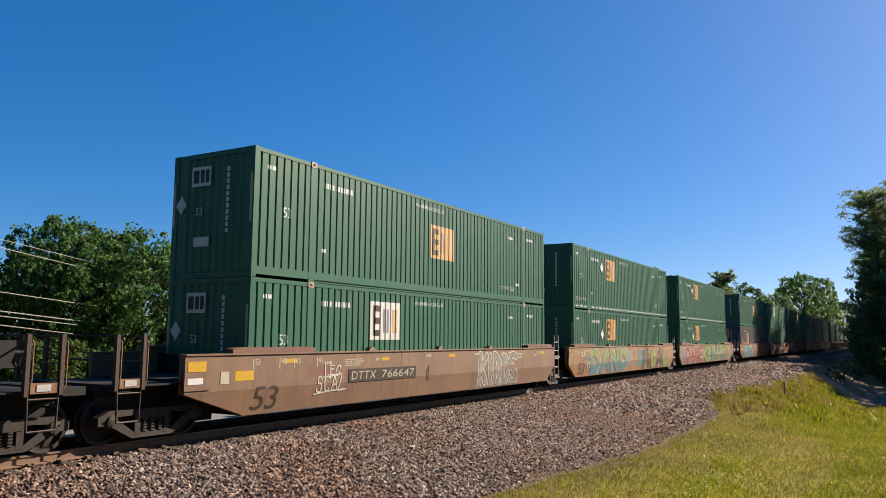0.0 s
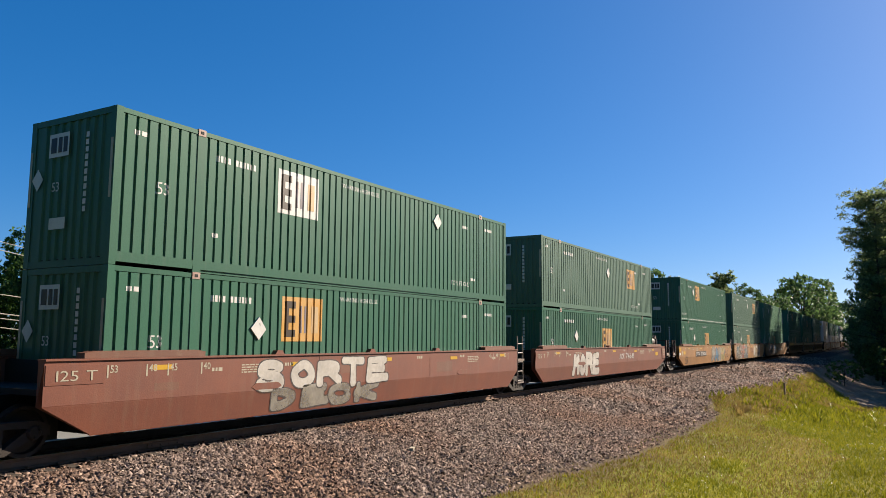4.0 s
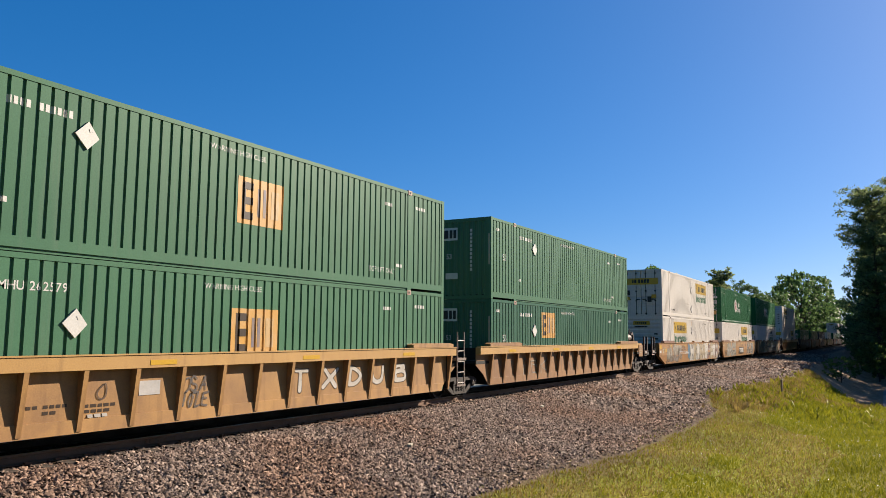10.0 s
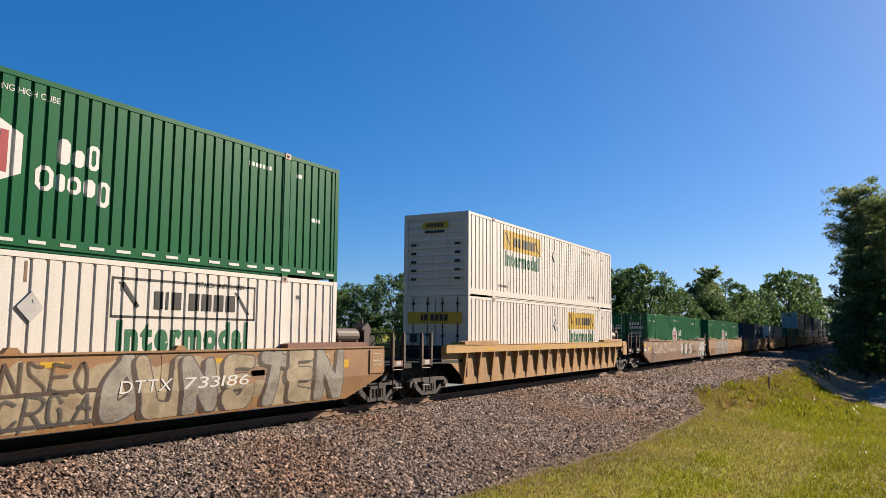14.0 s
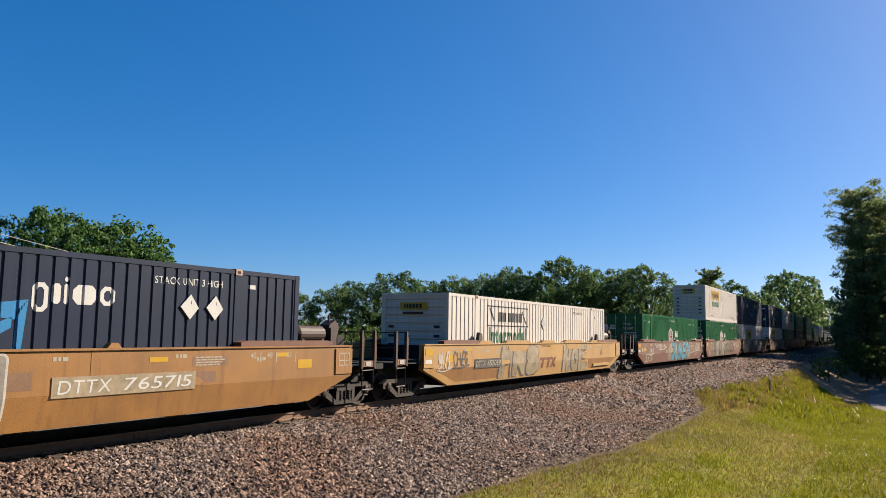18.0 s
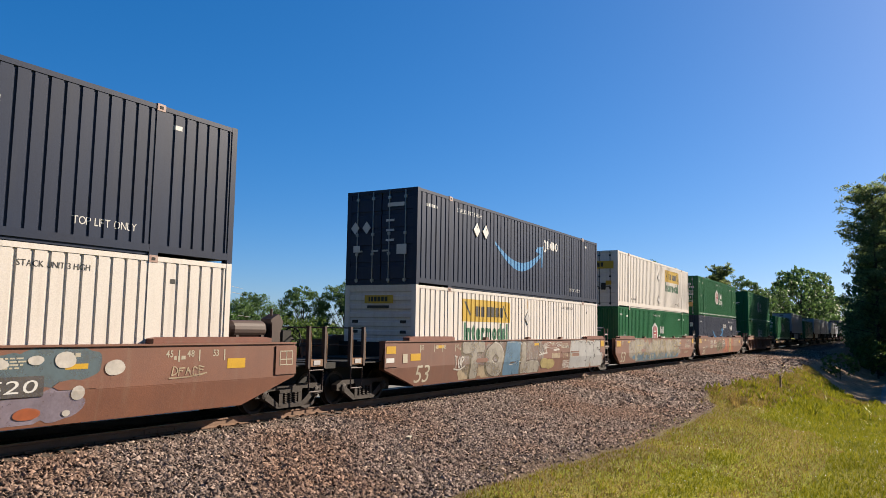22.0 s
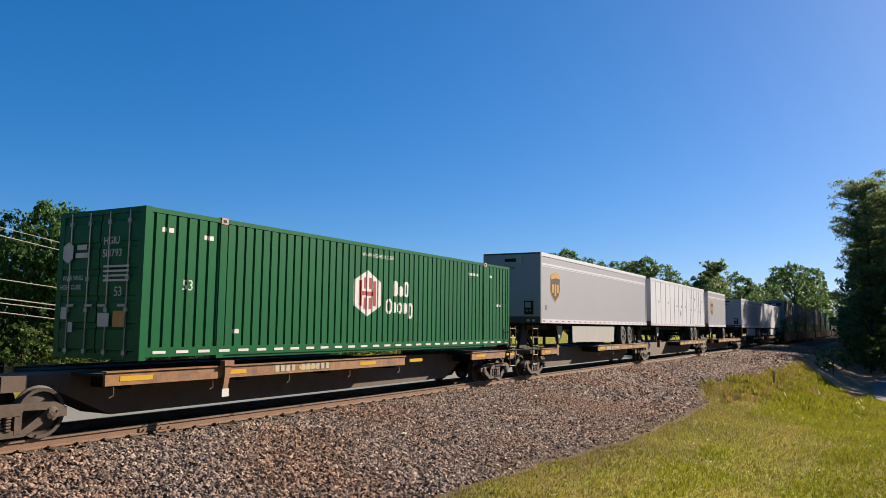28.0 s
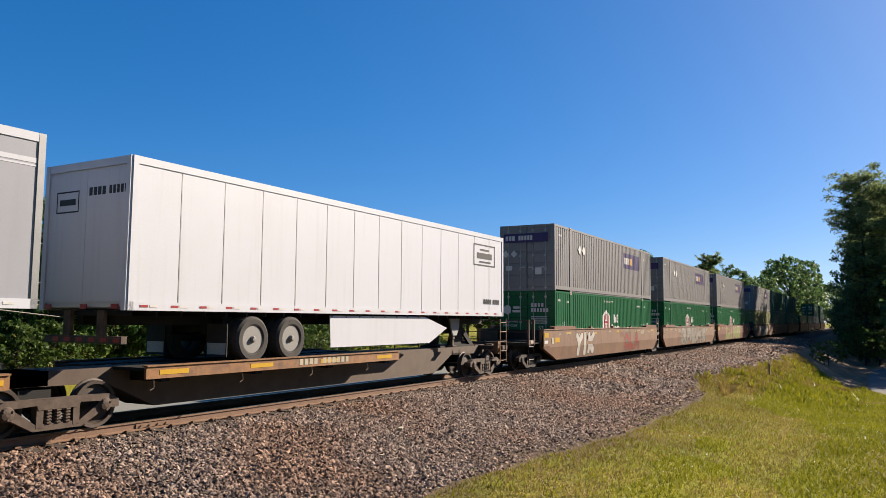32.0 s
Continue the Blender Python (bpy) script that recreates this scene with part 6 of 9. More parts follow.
        if skin == "trailer_grey":
            x, z, w, h = 1.1, 0.88, 1.1, 1.28
            sh = [(x, z + h * 0.86), (x + w * 0.0, z + h * 0.38), (x + w * 0.12, z + h * 0.2), (x + w * 0.5, z), (x + w * 0.88, z + h * 0.2), (x + w, z + h * 0.38), (x + w, z + h * 0.86), (x + w * 0.75, z + h * 0.96), (x + w * 0.5, z + h), (x + w * 0.25, z + h * 0.96)]
            def shape(scale, y, mat, nm, lab=""):
                bm = bmesh.new(); cx, cz = x + w / 2, z + h / 2
                bm.faces.new([bm.verts.new((cx + (a - cx) * scale, y, cz + (b - cz) * scale)) for a, b in sh])
                return part(nm, bm, mat, t, lab)
            shape(1.0, -1.288, M["gold"], "shield_emblem", "gold and brown shield emblem")
            shape(0.9, -1.292, M["umber"], "shield_field")
            for nm, poly in [("shield_band", [(x + 0.06, z + h * 0.74), (x + w * 0.5, z + h * 0.80), (x + w - 0.06, z + h * 0.78), (x + w - 0.06, z + h * 0.86), (x + w * 0.5, z + h * 0.95), (x + 0.06, z + h * 0.86)])] + [("shield_bar", rect(x + 0.15 + 0.28 * k, z + (0.26 if k == 1 else 0.40), 0.2, 0.5 if k == 1 else 0.36)) for k in range(3)]:
                bm = bmesh.new(); bm.faces.new([bm.verts.new((a, -1.296, b)) for a, b in poly]); part(nm, bm, M["gold"], t)
            bm = lettering("53" if length > 10 else "28", 0.26)
            for v in bm.verts: v.co = Vector((v.co.x + 0.5, -1.288, v.co.z + 0.55))
            part("size_mark", bm, M["black"], t)
    else:
        for y0 in (-1.15, 0.005): piece("treardoor", "rear_door", lambda bm: (bm_box(bm, -0.03, 0.0, 0.0, 1.145, 0.16, H_ - 0.2), bevelled(bm, 0.008)), M["trailer_white"], t, at=(0, y0, 0))
        for y0 in (-1.28, 1.16): piece("treartpost", "rear_post", lambda bm: bm_box(bm, -0.06, 0.0, 0.0, 0.12, 0.0, H_), M["trailer_white"], t, at=(0, y0, 0))
        piece("trearhead", "rear_header", lambda bm: bm_box(bm, -0.05, 0.0, -1.16, 1.16, H_ - 0.15, H_), M["trailer_white"], t)
        piece("tbumper", "rear_bumper", lambda bm: (bm_box(bm, 0.0, 0.12, -1.15, 1.15, -0.62, -0.48), bm_box(bm, 0.02, 0.10, -0.6, -0.4, -0.5, 0.0), bm_box(bm, 0.02, 0.10, 0.4, 0.6, -0.5, 0.0)), M["truck"], t)
        piece("tbumpmarks", "bumper_stripe", lambda bm: [bm_box(bm, -0.006, 0.0, -1.1 + i * 0.36, -0.92 + i * 0.36, -0.59, -0.51) for i in range(6)], M["red"], t)
        bm = flat([rect(13.8, 1.75, 1.65, 0.04), rect(13.8, 2.46, 1.65, 0.04), rect(13.8, 1.75, 0.04, 0.75), rect(15.41, 1.75, 0.04, 0.75), rect(14.05, 2.0, 1.15, 0.2), rect(14.3, 2.28, 0.7, 0.06), rect(14.2, 1.86, 0.9, 0.05)] + bars(14.55, 0.42, 0.17, [0.12] * 4 + [-0.06] + [0.1] * 4, 0.04))
        for v in bm.verts: v.co.y = -1.29
        tagged(part("side_mark", bm, M["black"], t, "black marks and framed emblem"), kind="stuff")
        bm = bmesh.new()
        for q in [rect(0.35, 1.9, 0.7, 0.03), rect(0.35, 2.3, 0.7, 0.03), rect(0.35, 1.9, 0.03, 0.43), rect(1.02, 1.9, 0.03, 0.43), rect(0.45, 2.05, 0.5, 0.12)] + bars(1.35, 2.2, 0.16, [0.1] * 4 + [-0.04] + [0.08] * 5, 0.03):
            bm.faces.new([bm.verts.new((-0.034, 1.28 - y, zz)) for y, zz in q])
        tagged(part("door_mark", bm, M["black"], t, "black marks on the rear doors"), kind="stuff")
        piece("trearlights", "rear_light", lambda bm: [bm_box(bm, -0.07, -0.05, y, y + 0.2, 0.03, 0.12) for y in (-1.1, -0.2, 0.9)], M["red"], t)
    return t

def spine_car(off, x_trucks, decks, hitch=None, couple=""):
    """A low spine beam between trucks, with side decks for road wheels; x counts from off."""
    car = tagged(new("spine_car"), "rusty spine car with ochre-edged wheel decks", "railway wagon", "spine cars of the train")
    a, b = x_trucks
    piece("spine%.2f%.2f" % (a, b), "spine_beam", lambda bm: bm_prism(bm, [(a - 0.5, 0.72), (a + 1.35, 0.70), (a + 2.5, 0.17), (b - 2.5, 0.17), (b - 1.35, 0.72), (b + 0.5, 0.72), (b + 0.5, 0.98), (a - 0.5, 0.98)], -0.45, 0.45), M["spine"], car, "grimy dark brown spine beam")
    for d0, d1 in decks:
        key = "%.2f" % (d1 - d0)
        for s in (-1, 1):
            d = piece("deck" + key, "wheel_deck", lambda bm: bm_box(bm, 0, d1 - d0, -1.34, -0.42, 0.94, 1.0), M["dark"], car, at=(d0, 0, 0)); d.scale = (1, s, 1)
            piece("edge" + key, "deck_edge", lambda bm: (bm_box(bm, 0, d1 - d0, -1.40, -1.34, 0.79, 1.04), bm_box(bm, 0, d1 - d0, -1.43, -1.28, 1.02, 1.045)), M["deck"], d, "worn ochre deck edge")
            if s > 0 and d1 - d0 > 6:
                bm = flat(bars(4.3 if d0 < 1 else 1.35, 0.845, 0.14, [0.12] * 4 + [-0.1] + [0.12] * 6, 0.06))
                for v in bm.verts: v.co.y = -1.4075
                tagged(part("number_bar", bm, M["cream"], d, "worn cream number bars"), kind="stuff")
            if s > 0 and d1 - d0 > 9 and hitch is None:
                k = piece("standbracket", "hanging_bracket", lambda bm: (bm_prism(bm, [(0.0, 1.12), (0.2, 1.12), (0.17, 0.92), (0.08, 0.50), (-0.04, 0.50), (0.02, 0.92)], -1.47, -1.41), bm_box(bm, -0.03, 0.23, -1.5, -1.36, 1.04, 1.15)), M["deck"], d, "rusty hanging bracket", at=(2.72, 0, 0))
                piece("standplate", "bracket_plate", lambda bm: bm_box(bm, -0.06, 0.12, -1.486, -1.47, 0.42, 0.58), M["white"], k, "small white plate")
            for i in range(int((d1 - d0) / 2.4) + 1):
                piece("dref", "reflector", lambda bm: bm_box(bm, 0, 0.7, -1.406, -1.40, 0.86, 0.95), M["yellow"], d, "yellow reflector", at=(0.3 + i * 2.4, 0, 0))
                piece("dhook", "tie_hook", lambda bm: frame_rods(bm, [(0, -1.36, 0.8), (0, -1.38, 0.62), (-0.09, -1.38, 0.58)], 0.012), M["truck"], d, at=(0.2 + i * 2.3, 0, 0))
        tagged(piece("xbeam" + key, "cross_beam", lambda bm: [bm_box(bm, x, x + 0.2, -1.33, 1.33, 0.72, 0.94) for x in [0.4 + i * (d1 - d0 - 1.0) / 3 for i in range(4)]], M["dark"], car, at=(d0, 0, 0)), kind="stuff")
    if hitch is not None:
        h = piece("hitch", "trailer_hitch", lambda bm: bm_box(bm, -0.45, 0.55, -0.55, 0.55, 1.96, 2.04), M["dark"], car, "folding steel trailer hitch", at=(hitch, 0, 0))
        piece("hitchbase", "hitch_base", lambda bm: bm_box(bm, -1.2, 1.3, -0.4, 0.4, 0.98, 1.05), M["dark"], h)
        for sy in (-0.5, 0.38):
            piece("hitchleg", "hitch_leg", lambda bm: bm_prism(bm, [(-0.72, 1.05), (0.02, 1.05), (0.22, 1.96), (-0.38, 1.96)], 0, 0.12), M["dark"], h, at=(0, sy, 0))
            piece("hitchstrut", "hitch_strut", lambda bm: bm_prism(bm, [(1.15, 1.05), (1.45, 1.05), (0.30, 1.96), (0.08, 1.86)], 0, 0.1), M["dark"], h, at=(0, sy * 0.55, 0))
        piece("hpost", "side_stake", lambda bm: bm_box(bm, -0.09, 0.09, -1.3, -1.12, 0.72, 1.16), M["deck"], car, at=(hitch + 1.5, 0, 0))
    truck(car, a)
    if "R" in couple: truck(car, b)
    for s, xe in ((-1, a), (1, b)):
        if ("L" if s < 0 else "R") in couple:
            piece("scoup%d" % s, "coupler", lambda bm: (bm_rod(bm, (s * 0.5, 0, 0.85), (s * 1.7, 0, 0.85), 0.09, 8), bm_box(bm, min(s * 1.4, s * 1.75), max(s * 1.4, s * 1.75), -0.16, 0.14, 0.70, 1.0), bm_box(bm, min(s * 0.5, s * 1.2), max(s * 0.5, s * 1.2), -0.42, 0.42, 0.62, 1.0), bm_box(bm, min(s * 0.8, s * 1.2), max(s * 0.8, s * 1.2), -1.4, 1.4, 0.86, 1.0)), M["truck"], car, at=(xe, 0, 0))
            piece("sladder", "corner_ladder", end_ladder, M["deck"], car, at=(xe + s * 0.8 - 0.25, -1.42, 0.4))
    rides(car, off)
    return car

# ---- trees and the far side ----
def leaf_cloud(name, clumps, per, size, mat, parent, rng, flatness=1.0, slim=0.55):
    """A crown of many small leaf sprays: clumps are (x, y, z, radius)."""
    n = len(clumps) * per
    c = np.repeat(np.array(clumps), per, axis=0)
    d = rng.normal(size=(n, 3)); d /= np.linalg.norm(d, axis=1)[:, None]
    r = rng.random(n) ** 0.45
    pos = c[:, :3] + d * (c[:, 3] * r)[:, None] * np.array([1, 1, flatness])
    u = rng.normal(size=(n, 3)); u /= np.linalg.norm(u, axis=1)[:, None]
    w = np.cross(u, d + 0.6 * rng.normal(size=(n, 3))); w /= np.linalg.norm(w, axis=1)[:, None] + 1e-9
    s = size * (0.6 + 0.8 * rng.random(n))[:, None]
    quad = np.stack([pos - u * s, pos + w * s * slim, pos + u * s, pos - w * s * slim], axis=1).reshape(-1, 3)
    me = bpy.data.meshes.new(name)
    me.vertices.add(len(quad)); me.vertices.foreach_set("co", quad.ravel())
    me.loops.add(len(quad)); me.loops.foreach_set("vertex_index", np.arange(len(quad), dtype=np.int32))
    me.polygons.add(n); me.polygons.foreach_set("loop_start", np.arange(0, len(quad), 4, dtype=np.int32))
    me.update(calc_edges=True)
    me.materials.append(mat)
    ob = new(name, me); ob.parent = parent
    return ob

def bole(bm, top, r0, rng, h):
    """A tapered, slightly leaning trunk."""
    lean = rng.normal(size=2) * 0.02 * h
    pts = [Vector((lean[0] * f * f, lean[1] * f * f, top * f)) for f in (0, 0.2, 0.45, 0.7, 1.0)]
    for i, (p, q) in enumerate(zip(pts, pts[1:])): bm_rod(bm, p - Vector((0, 0, 0.1)), q, r0 * (1 - 0.2 * i), 8, r0 * (1 - 0.2 * (i + 1)))

def tree(label, h, spread, leaf, seed, lobes=22, sprays=40, per=40, size=0.14, low=0.12, ragged=0.14, lump=1.0, shag=1.0):
    """A broadleaf tree: a trunk, limbs to the crown's lobes, and leaf sprays over each lobe's outer side."""
    rng = np.random.default_rng(seed)
    t = tagged(new("tree"), label, "tree", "trees along the line")
    bm = bmesh.new(); bole(bm, h * 0.6, 0.026 * h, rng, h); part("trunk", bm, M["bark"], t)
    mid, half = h * (low + 0.97) / 2, h * (0.97 - low) / 2
    heart = Vector((0, 0, mid))
    limbs, blobs = bmesh.new(), []
    for i in range(lobes):
        z = 1 - 1.86 * (i + 0.5) / lobes
        a = i * 2.39996 + rng.uniform(-0.5, 0.5)
        ring = math.sqrt(max(0.0, 1 - z * z))
        r = lump * spread * rng.uniform(0.27, 0.44) * (1.0 if z > -0.5 else 0.85)
        k = rng.uniform(0.72, 1.10)
        c = Vector(((spread - r) * k * ring * math.cos(a), (spread - r) * k * ring * math.sin(a), mid + (half - r * 0.85) * z * rng.uniform(0.9, 1.0)))
        out = (c - heart).normalized()
        bm_rod(limbs, (0, 0, min(h * 0.55, max(h * 0.12, c.z - 0.35 * h))), c, 0.006 * h, 5, 0.002 * h)
        for k in range(sprays):
            d = Vector(rng.normal(size=3)).normalized()
            if d.dot(out) < -0.25 or rng.random() < ragged: continue
            q = c + Vector((d.x, d.y, d.z * 0.85)) * r * rng.uniform(0.92 - 0.2 * shag, 1.0 + 0.12 * shag)
            blobs.append((q.x, q.y, q.z, r * rng.uniform(0.26 - 0.1 * shag, 0.34)))
            if k % 9 == 0: bm_rod(limbs, c, q, 0.002 * h, 4, 0.0007 * h)
    tagged(part("limb_work", limbs, M["bark"], t), kind="stuff")
    leaf_cloud("crown", blobs, per, size, leaf, t, rng, 0.8, 0.55)
    return t

def pine_tree(label, h, spread, seed, low=0.16, levels=34, per=108, size=0.165):
    """A tall pine: a bare-looking bole with tiers of level limbs that end in flat pads of needles, and a flat top."""
    rng = np.random.default_rng(seed)
    t = tagged(new("tree"), label, "tree", "trees along the line")
    bm = bmesh.new(); bole(bm, h * 0.93, 0.013 * h, rng, h); part("trunk", bm, M["bark"], t)
    limbs, blobs = bmesh.new(), []
    for i in range(levels):
        f = i / (levels - 1)
        z = h * (low + (0.955 - low) * f)
        wide = spread * (0.90 + 0.08 * math.sin(7.0 * f + 1.2)) * (1.0 if f < 0.9 else 0.84)
        for k in range(3 + int(rng.integers(0, 3))):
            a = i * 2.2 + k * 1.45 + rng.uniform(-0.4, 0.4)
            if 0.70 < f < 0.86 and math.cos(a - 4.4) > 0.35: continue
            reach = wide * rng.uniform(0.55, 1.0)
            lift = reach * rng.uniform(0.02, 0.22) + (0.6 if f > 0.9 else 0.0)
            root = Vector((0, 0, z - reach * 0.12))
            end = Vector((reach * math.cos(a), reach * math.sin(a), z + lift))
            bm_rod(limbs, root, end, 0.0032 * h, 5, 0.0010 * h)
            for g in (0.42, 0.68, 0.95):
                if rng.random() < 0.12: continue
                q = root.lerp(end, g)
                for _ in range(3):
                    o = rng.normal(size=3) * 0.42
                    blobs.append((q.x + o[0], q.y + o[1], q.z + 0.25 + o[2] * 0.45, rng.uniform(0.5, 0.95)))
    tagged(part("limb_work", limbs, M["bark"], t), kind="stuff")
    leaf_cloud("crown", blobs, per // 3, size, LEAF["pine"], t, rng, 0.55, 0.36)
    return t

def plant(proto, x, y, h, h0, turn):
    t = copy_thing(proto, pose(0, 0, 0))
    s = (h - 1.2 - ground_z(x, y)) / h0
    t.location, t.rotation_euler[2] = (x, y, ground_z(x, y) - 0.05), turn
    t.scale = (s, s, s)
    return t

def build_trees():
    rng = random.Random(4)
    big = tree("broad leafy hardwood tree behind the tracks", 10.4, 5.9, LEAF["oak"], 11, lobes=46, sprays=40, per=28, size=0.125, low=0.04, ragged=0.26, lump=0.72)
    big.location = (30.9, 29.0, -1.2)
    for x, y, h, turn in NEAR_TREES: plant(big, x, y, h, 10.4, turn)
    side = plant(big, 27.0, 28.6, 10.6, 10.4, 2.9)
    side.scale = (0.72 * side.scale[2], 0.72 * side.scale[2], side.scale[2])
    protos = []
    for i in range(3):
        t = tree("rounded broadleaf tree in the far tree line", 12.6, 5.6, LEAF["far"], 21 + i, lobes=22, sprays=34, per=28, size=0.16, low=0.05, ragged=0.05, shag=0.2)
        t.location = ((100, 29, -1.2), (103, 39, -1.2), (94, 48, -1.2))[i]
        protos.append(t)
    for i, (x, y, h) in enumerate(FAR_TREES): plant(protos[i % 3], x, y, h, 12.6, rng.uniform(0, 6))
    coarse = tree("rounded broadleaf tree beyond the far tree line", 12.6, 5.6, LEAF["far"], 24, lobes=22, sprays=24, per=10, size=0.28, low=0.05, ragged=0.05, shag=0.2)
    coarse.location = (128, 34, -1.2)
    for x, y, h in BEHIND_TREES + BANK_TREES: plant(coarse, x, y, h, 12.6, rng.uniform(0, 6))
    plain = tree("unseen rounded broadleaf tree behind the viewpoint, blocking low sky", 12.6, 5.6, LEAF["far"], 25, lobes=12, sprays=10, per=8, size=0.6, low=0.05)
    plain.location = (-12, 34, -1.2)
    for x, y, h in UNSEEN_WOODS: plant(plain, x, y, h, 12.6, rng.uniform(0, 6))
    pine = pine_tree("tall dark pine with ragged flat branches", 24.2, 4.6, 31)
    pine.location = (110.0, -12.4, -3.0)
    for x, y, h, turn in PINES: plant(pine, x, y, h, 24.6, turn)
    thin = pine_tree("tall pine in the row beyond", 24.6, 4.6, 33, levels=24, per=24, size=0.48)
    thin.location = (141, -15.5, -3.0)
    for x, y, h, turn in FAR_PINES: plant(thin, x, y, h, 24.6, turn)
    bush = tree("low leafy green shrub at the edge", 3.2, 2.0, LEAF["bush"], 41, lobes=12, sprays=20, per=11, size=0.12, low=0.02)
    bush.location = (46.0, 24.0, -1.2)
    for i, (x, y, h) in enumerate(SHRUBS): plant(bush, x, y, h, 3.2, rng.uniform(0, 6))

NEAR_TREES = [(18.0, 31.5, 10.4, 1.0), (33.5, 39.0, 9.4, 2.2), (33.4, 31.2, 9.3, 4.0), (10.0, 31.0, 9.6, 5.0), (25.5, 36.5, 4.6, 5.3), (41.0, 33.5, 5.4, 3.0), (46.5, 37.0, 5.0, 1.3)]
FAR_TREES = [(51.4, 42.0, 5.8), (56, 44, 6.2), (69, 54, 7.6), (84, 59, 9.4), (87, 54, 10.2), (94, 55, 11.2), (107, 51, 12.2), (105, 45, 12.6), (102, 34, 13.4), (103, 25, 15.0), (107, 21.7, 13.2), (113, 19.6, 13.8), (109, 14.9, 14.0), (132, 16, 11.6), (147, 14.9, 13.6), (158, 12.5, 15.2)]
BEHIND_TREES = [(975, -34, 26), (980, -17, 28), (985, 0, 27), (980, 17, 28), (975, 33, 26), (380, 16, 20), (450, 17, 25), (520, 14, 30), (600, 12, 32), (188, 15, 13), (215, 16, 15), (272, 10.8, 26.5), (298, 11.8, 28.0), (252, 17, 19), (330, 15, 24), (120, 60, 11.5), (135, 50, 12), (125, 38, 12), (128, 30, 12.6), (140, 24, 12), (240, 20, 17)]
PINES = [(114.5, -15.6, 21.6, 2.0), (122.0, -13.4, 18.0, 4.0)]
FAR_PINES = [(150, 13.4, 15.6, 0.5), (154, 15.0, 14.6, 2.5), (152, -16.5, 27, 3.0), (163, -15.0, 28, 5.0), (176, -16.0, 28, 0.4), (190, -15.5, 29, 2.6), (206, -16.5, 29, 4.4), (224, -16, 29, 1.7), (245, -17, 30, 3.3)]
# the first, nearly out of view, is added to shade the ground near the lane
BANK_TREES = [(87, -20.5, 12.5), (126, -11.4, 6.4), (134, -10.8, 7.4), (144, -11.2, 9.0), (156, -11.0, 10.0), (175, -11.6, 11.0), (100, -23.0, 18.5), (97, -20.5, 14), (124, -17.5, 15), (133, -18.0, 18), (147, -18.0, 22), (158, -18.0, 23), (170, -18.0, 24), (188, -19, 25), (108, -20.5, 16), (130, -21, 18), (215, -19, 25), (236, -19, 25), (262, -18, 26), (285, -18, 27)]
HEDGE = [(x + 1.3 * math.sin(x * 3.7), 23.5 + 1.6 * math.sin(x * 1.9) + 0.12 * x, 2.6 + 0.7 * math.sin(x * 2.3)) for x in [2 + 2.6 * k for k in range(30)] if not 15.5 < x < 21.5]
SHRUBS = HEDGE + [(46.0, 29.5, 4.2), (53.0, 33.5, 4.4), (61.0, 38.0, 4.6), (49.5, 31.0, 4.0), (43.0, 28.5, 3.8), (50, 27, 3.0), (55, 31, 3.6), (44, 30, 3.4), (60, 33, 3.4), (66, 36, 3.8), (40, 33, 3.6), (34, 31, 3.0), (72, 38, 4.2), (78, 40, 4.2), (80.0, -9.3, 1.7), (103, -13.6, 2.6), (102, -12.2, 3.0), (110, -12.6, 2.6), (118, -12.0, 2.6)]

# unseen woods behind and beside the viewpoint, added to hold back low sky light
UNSEEN_WOODS = [(-14 - 9 * k, 17 + 3 * math.sin(k * 2.1), 18 + 2 * math.sin(k * 1.3)) for k in range(12)] + [(-22 - 9 * k, -21 - 3 * math.sin(k * 1.7), 18 + 2 * math.sin(k * 2.3)) for k in range(12)] + [(-4 + 9 * k, -44 - 4 * math.sin(k * 1.9), 12 + 2 * math.sin(k)) for k in range(8)]

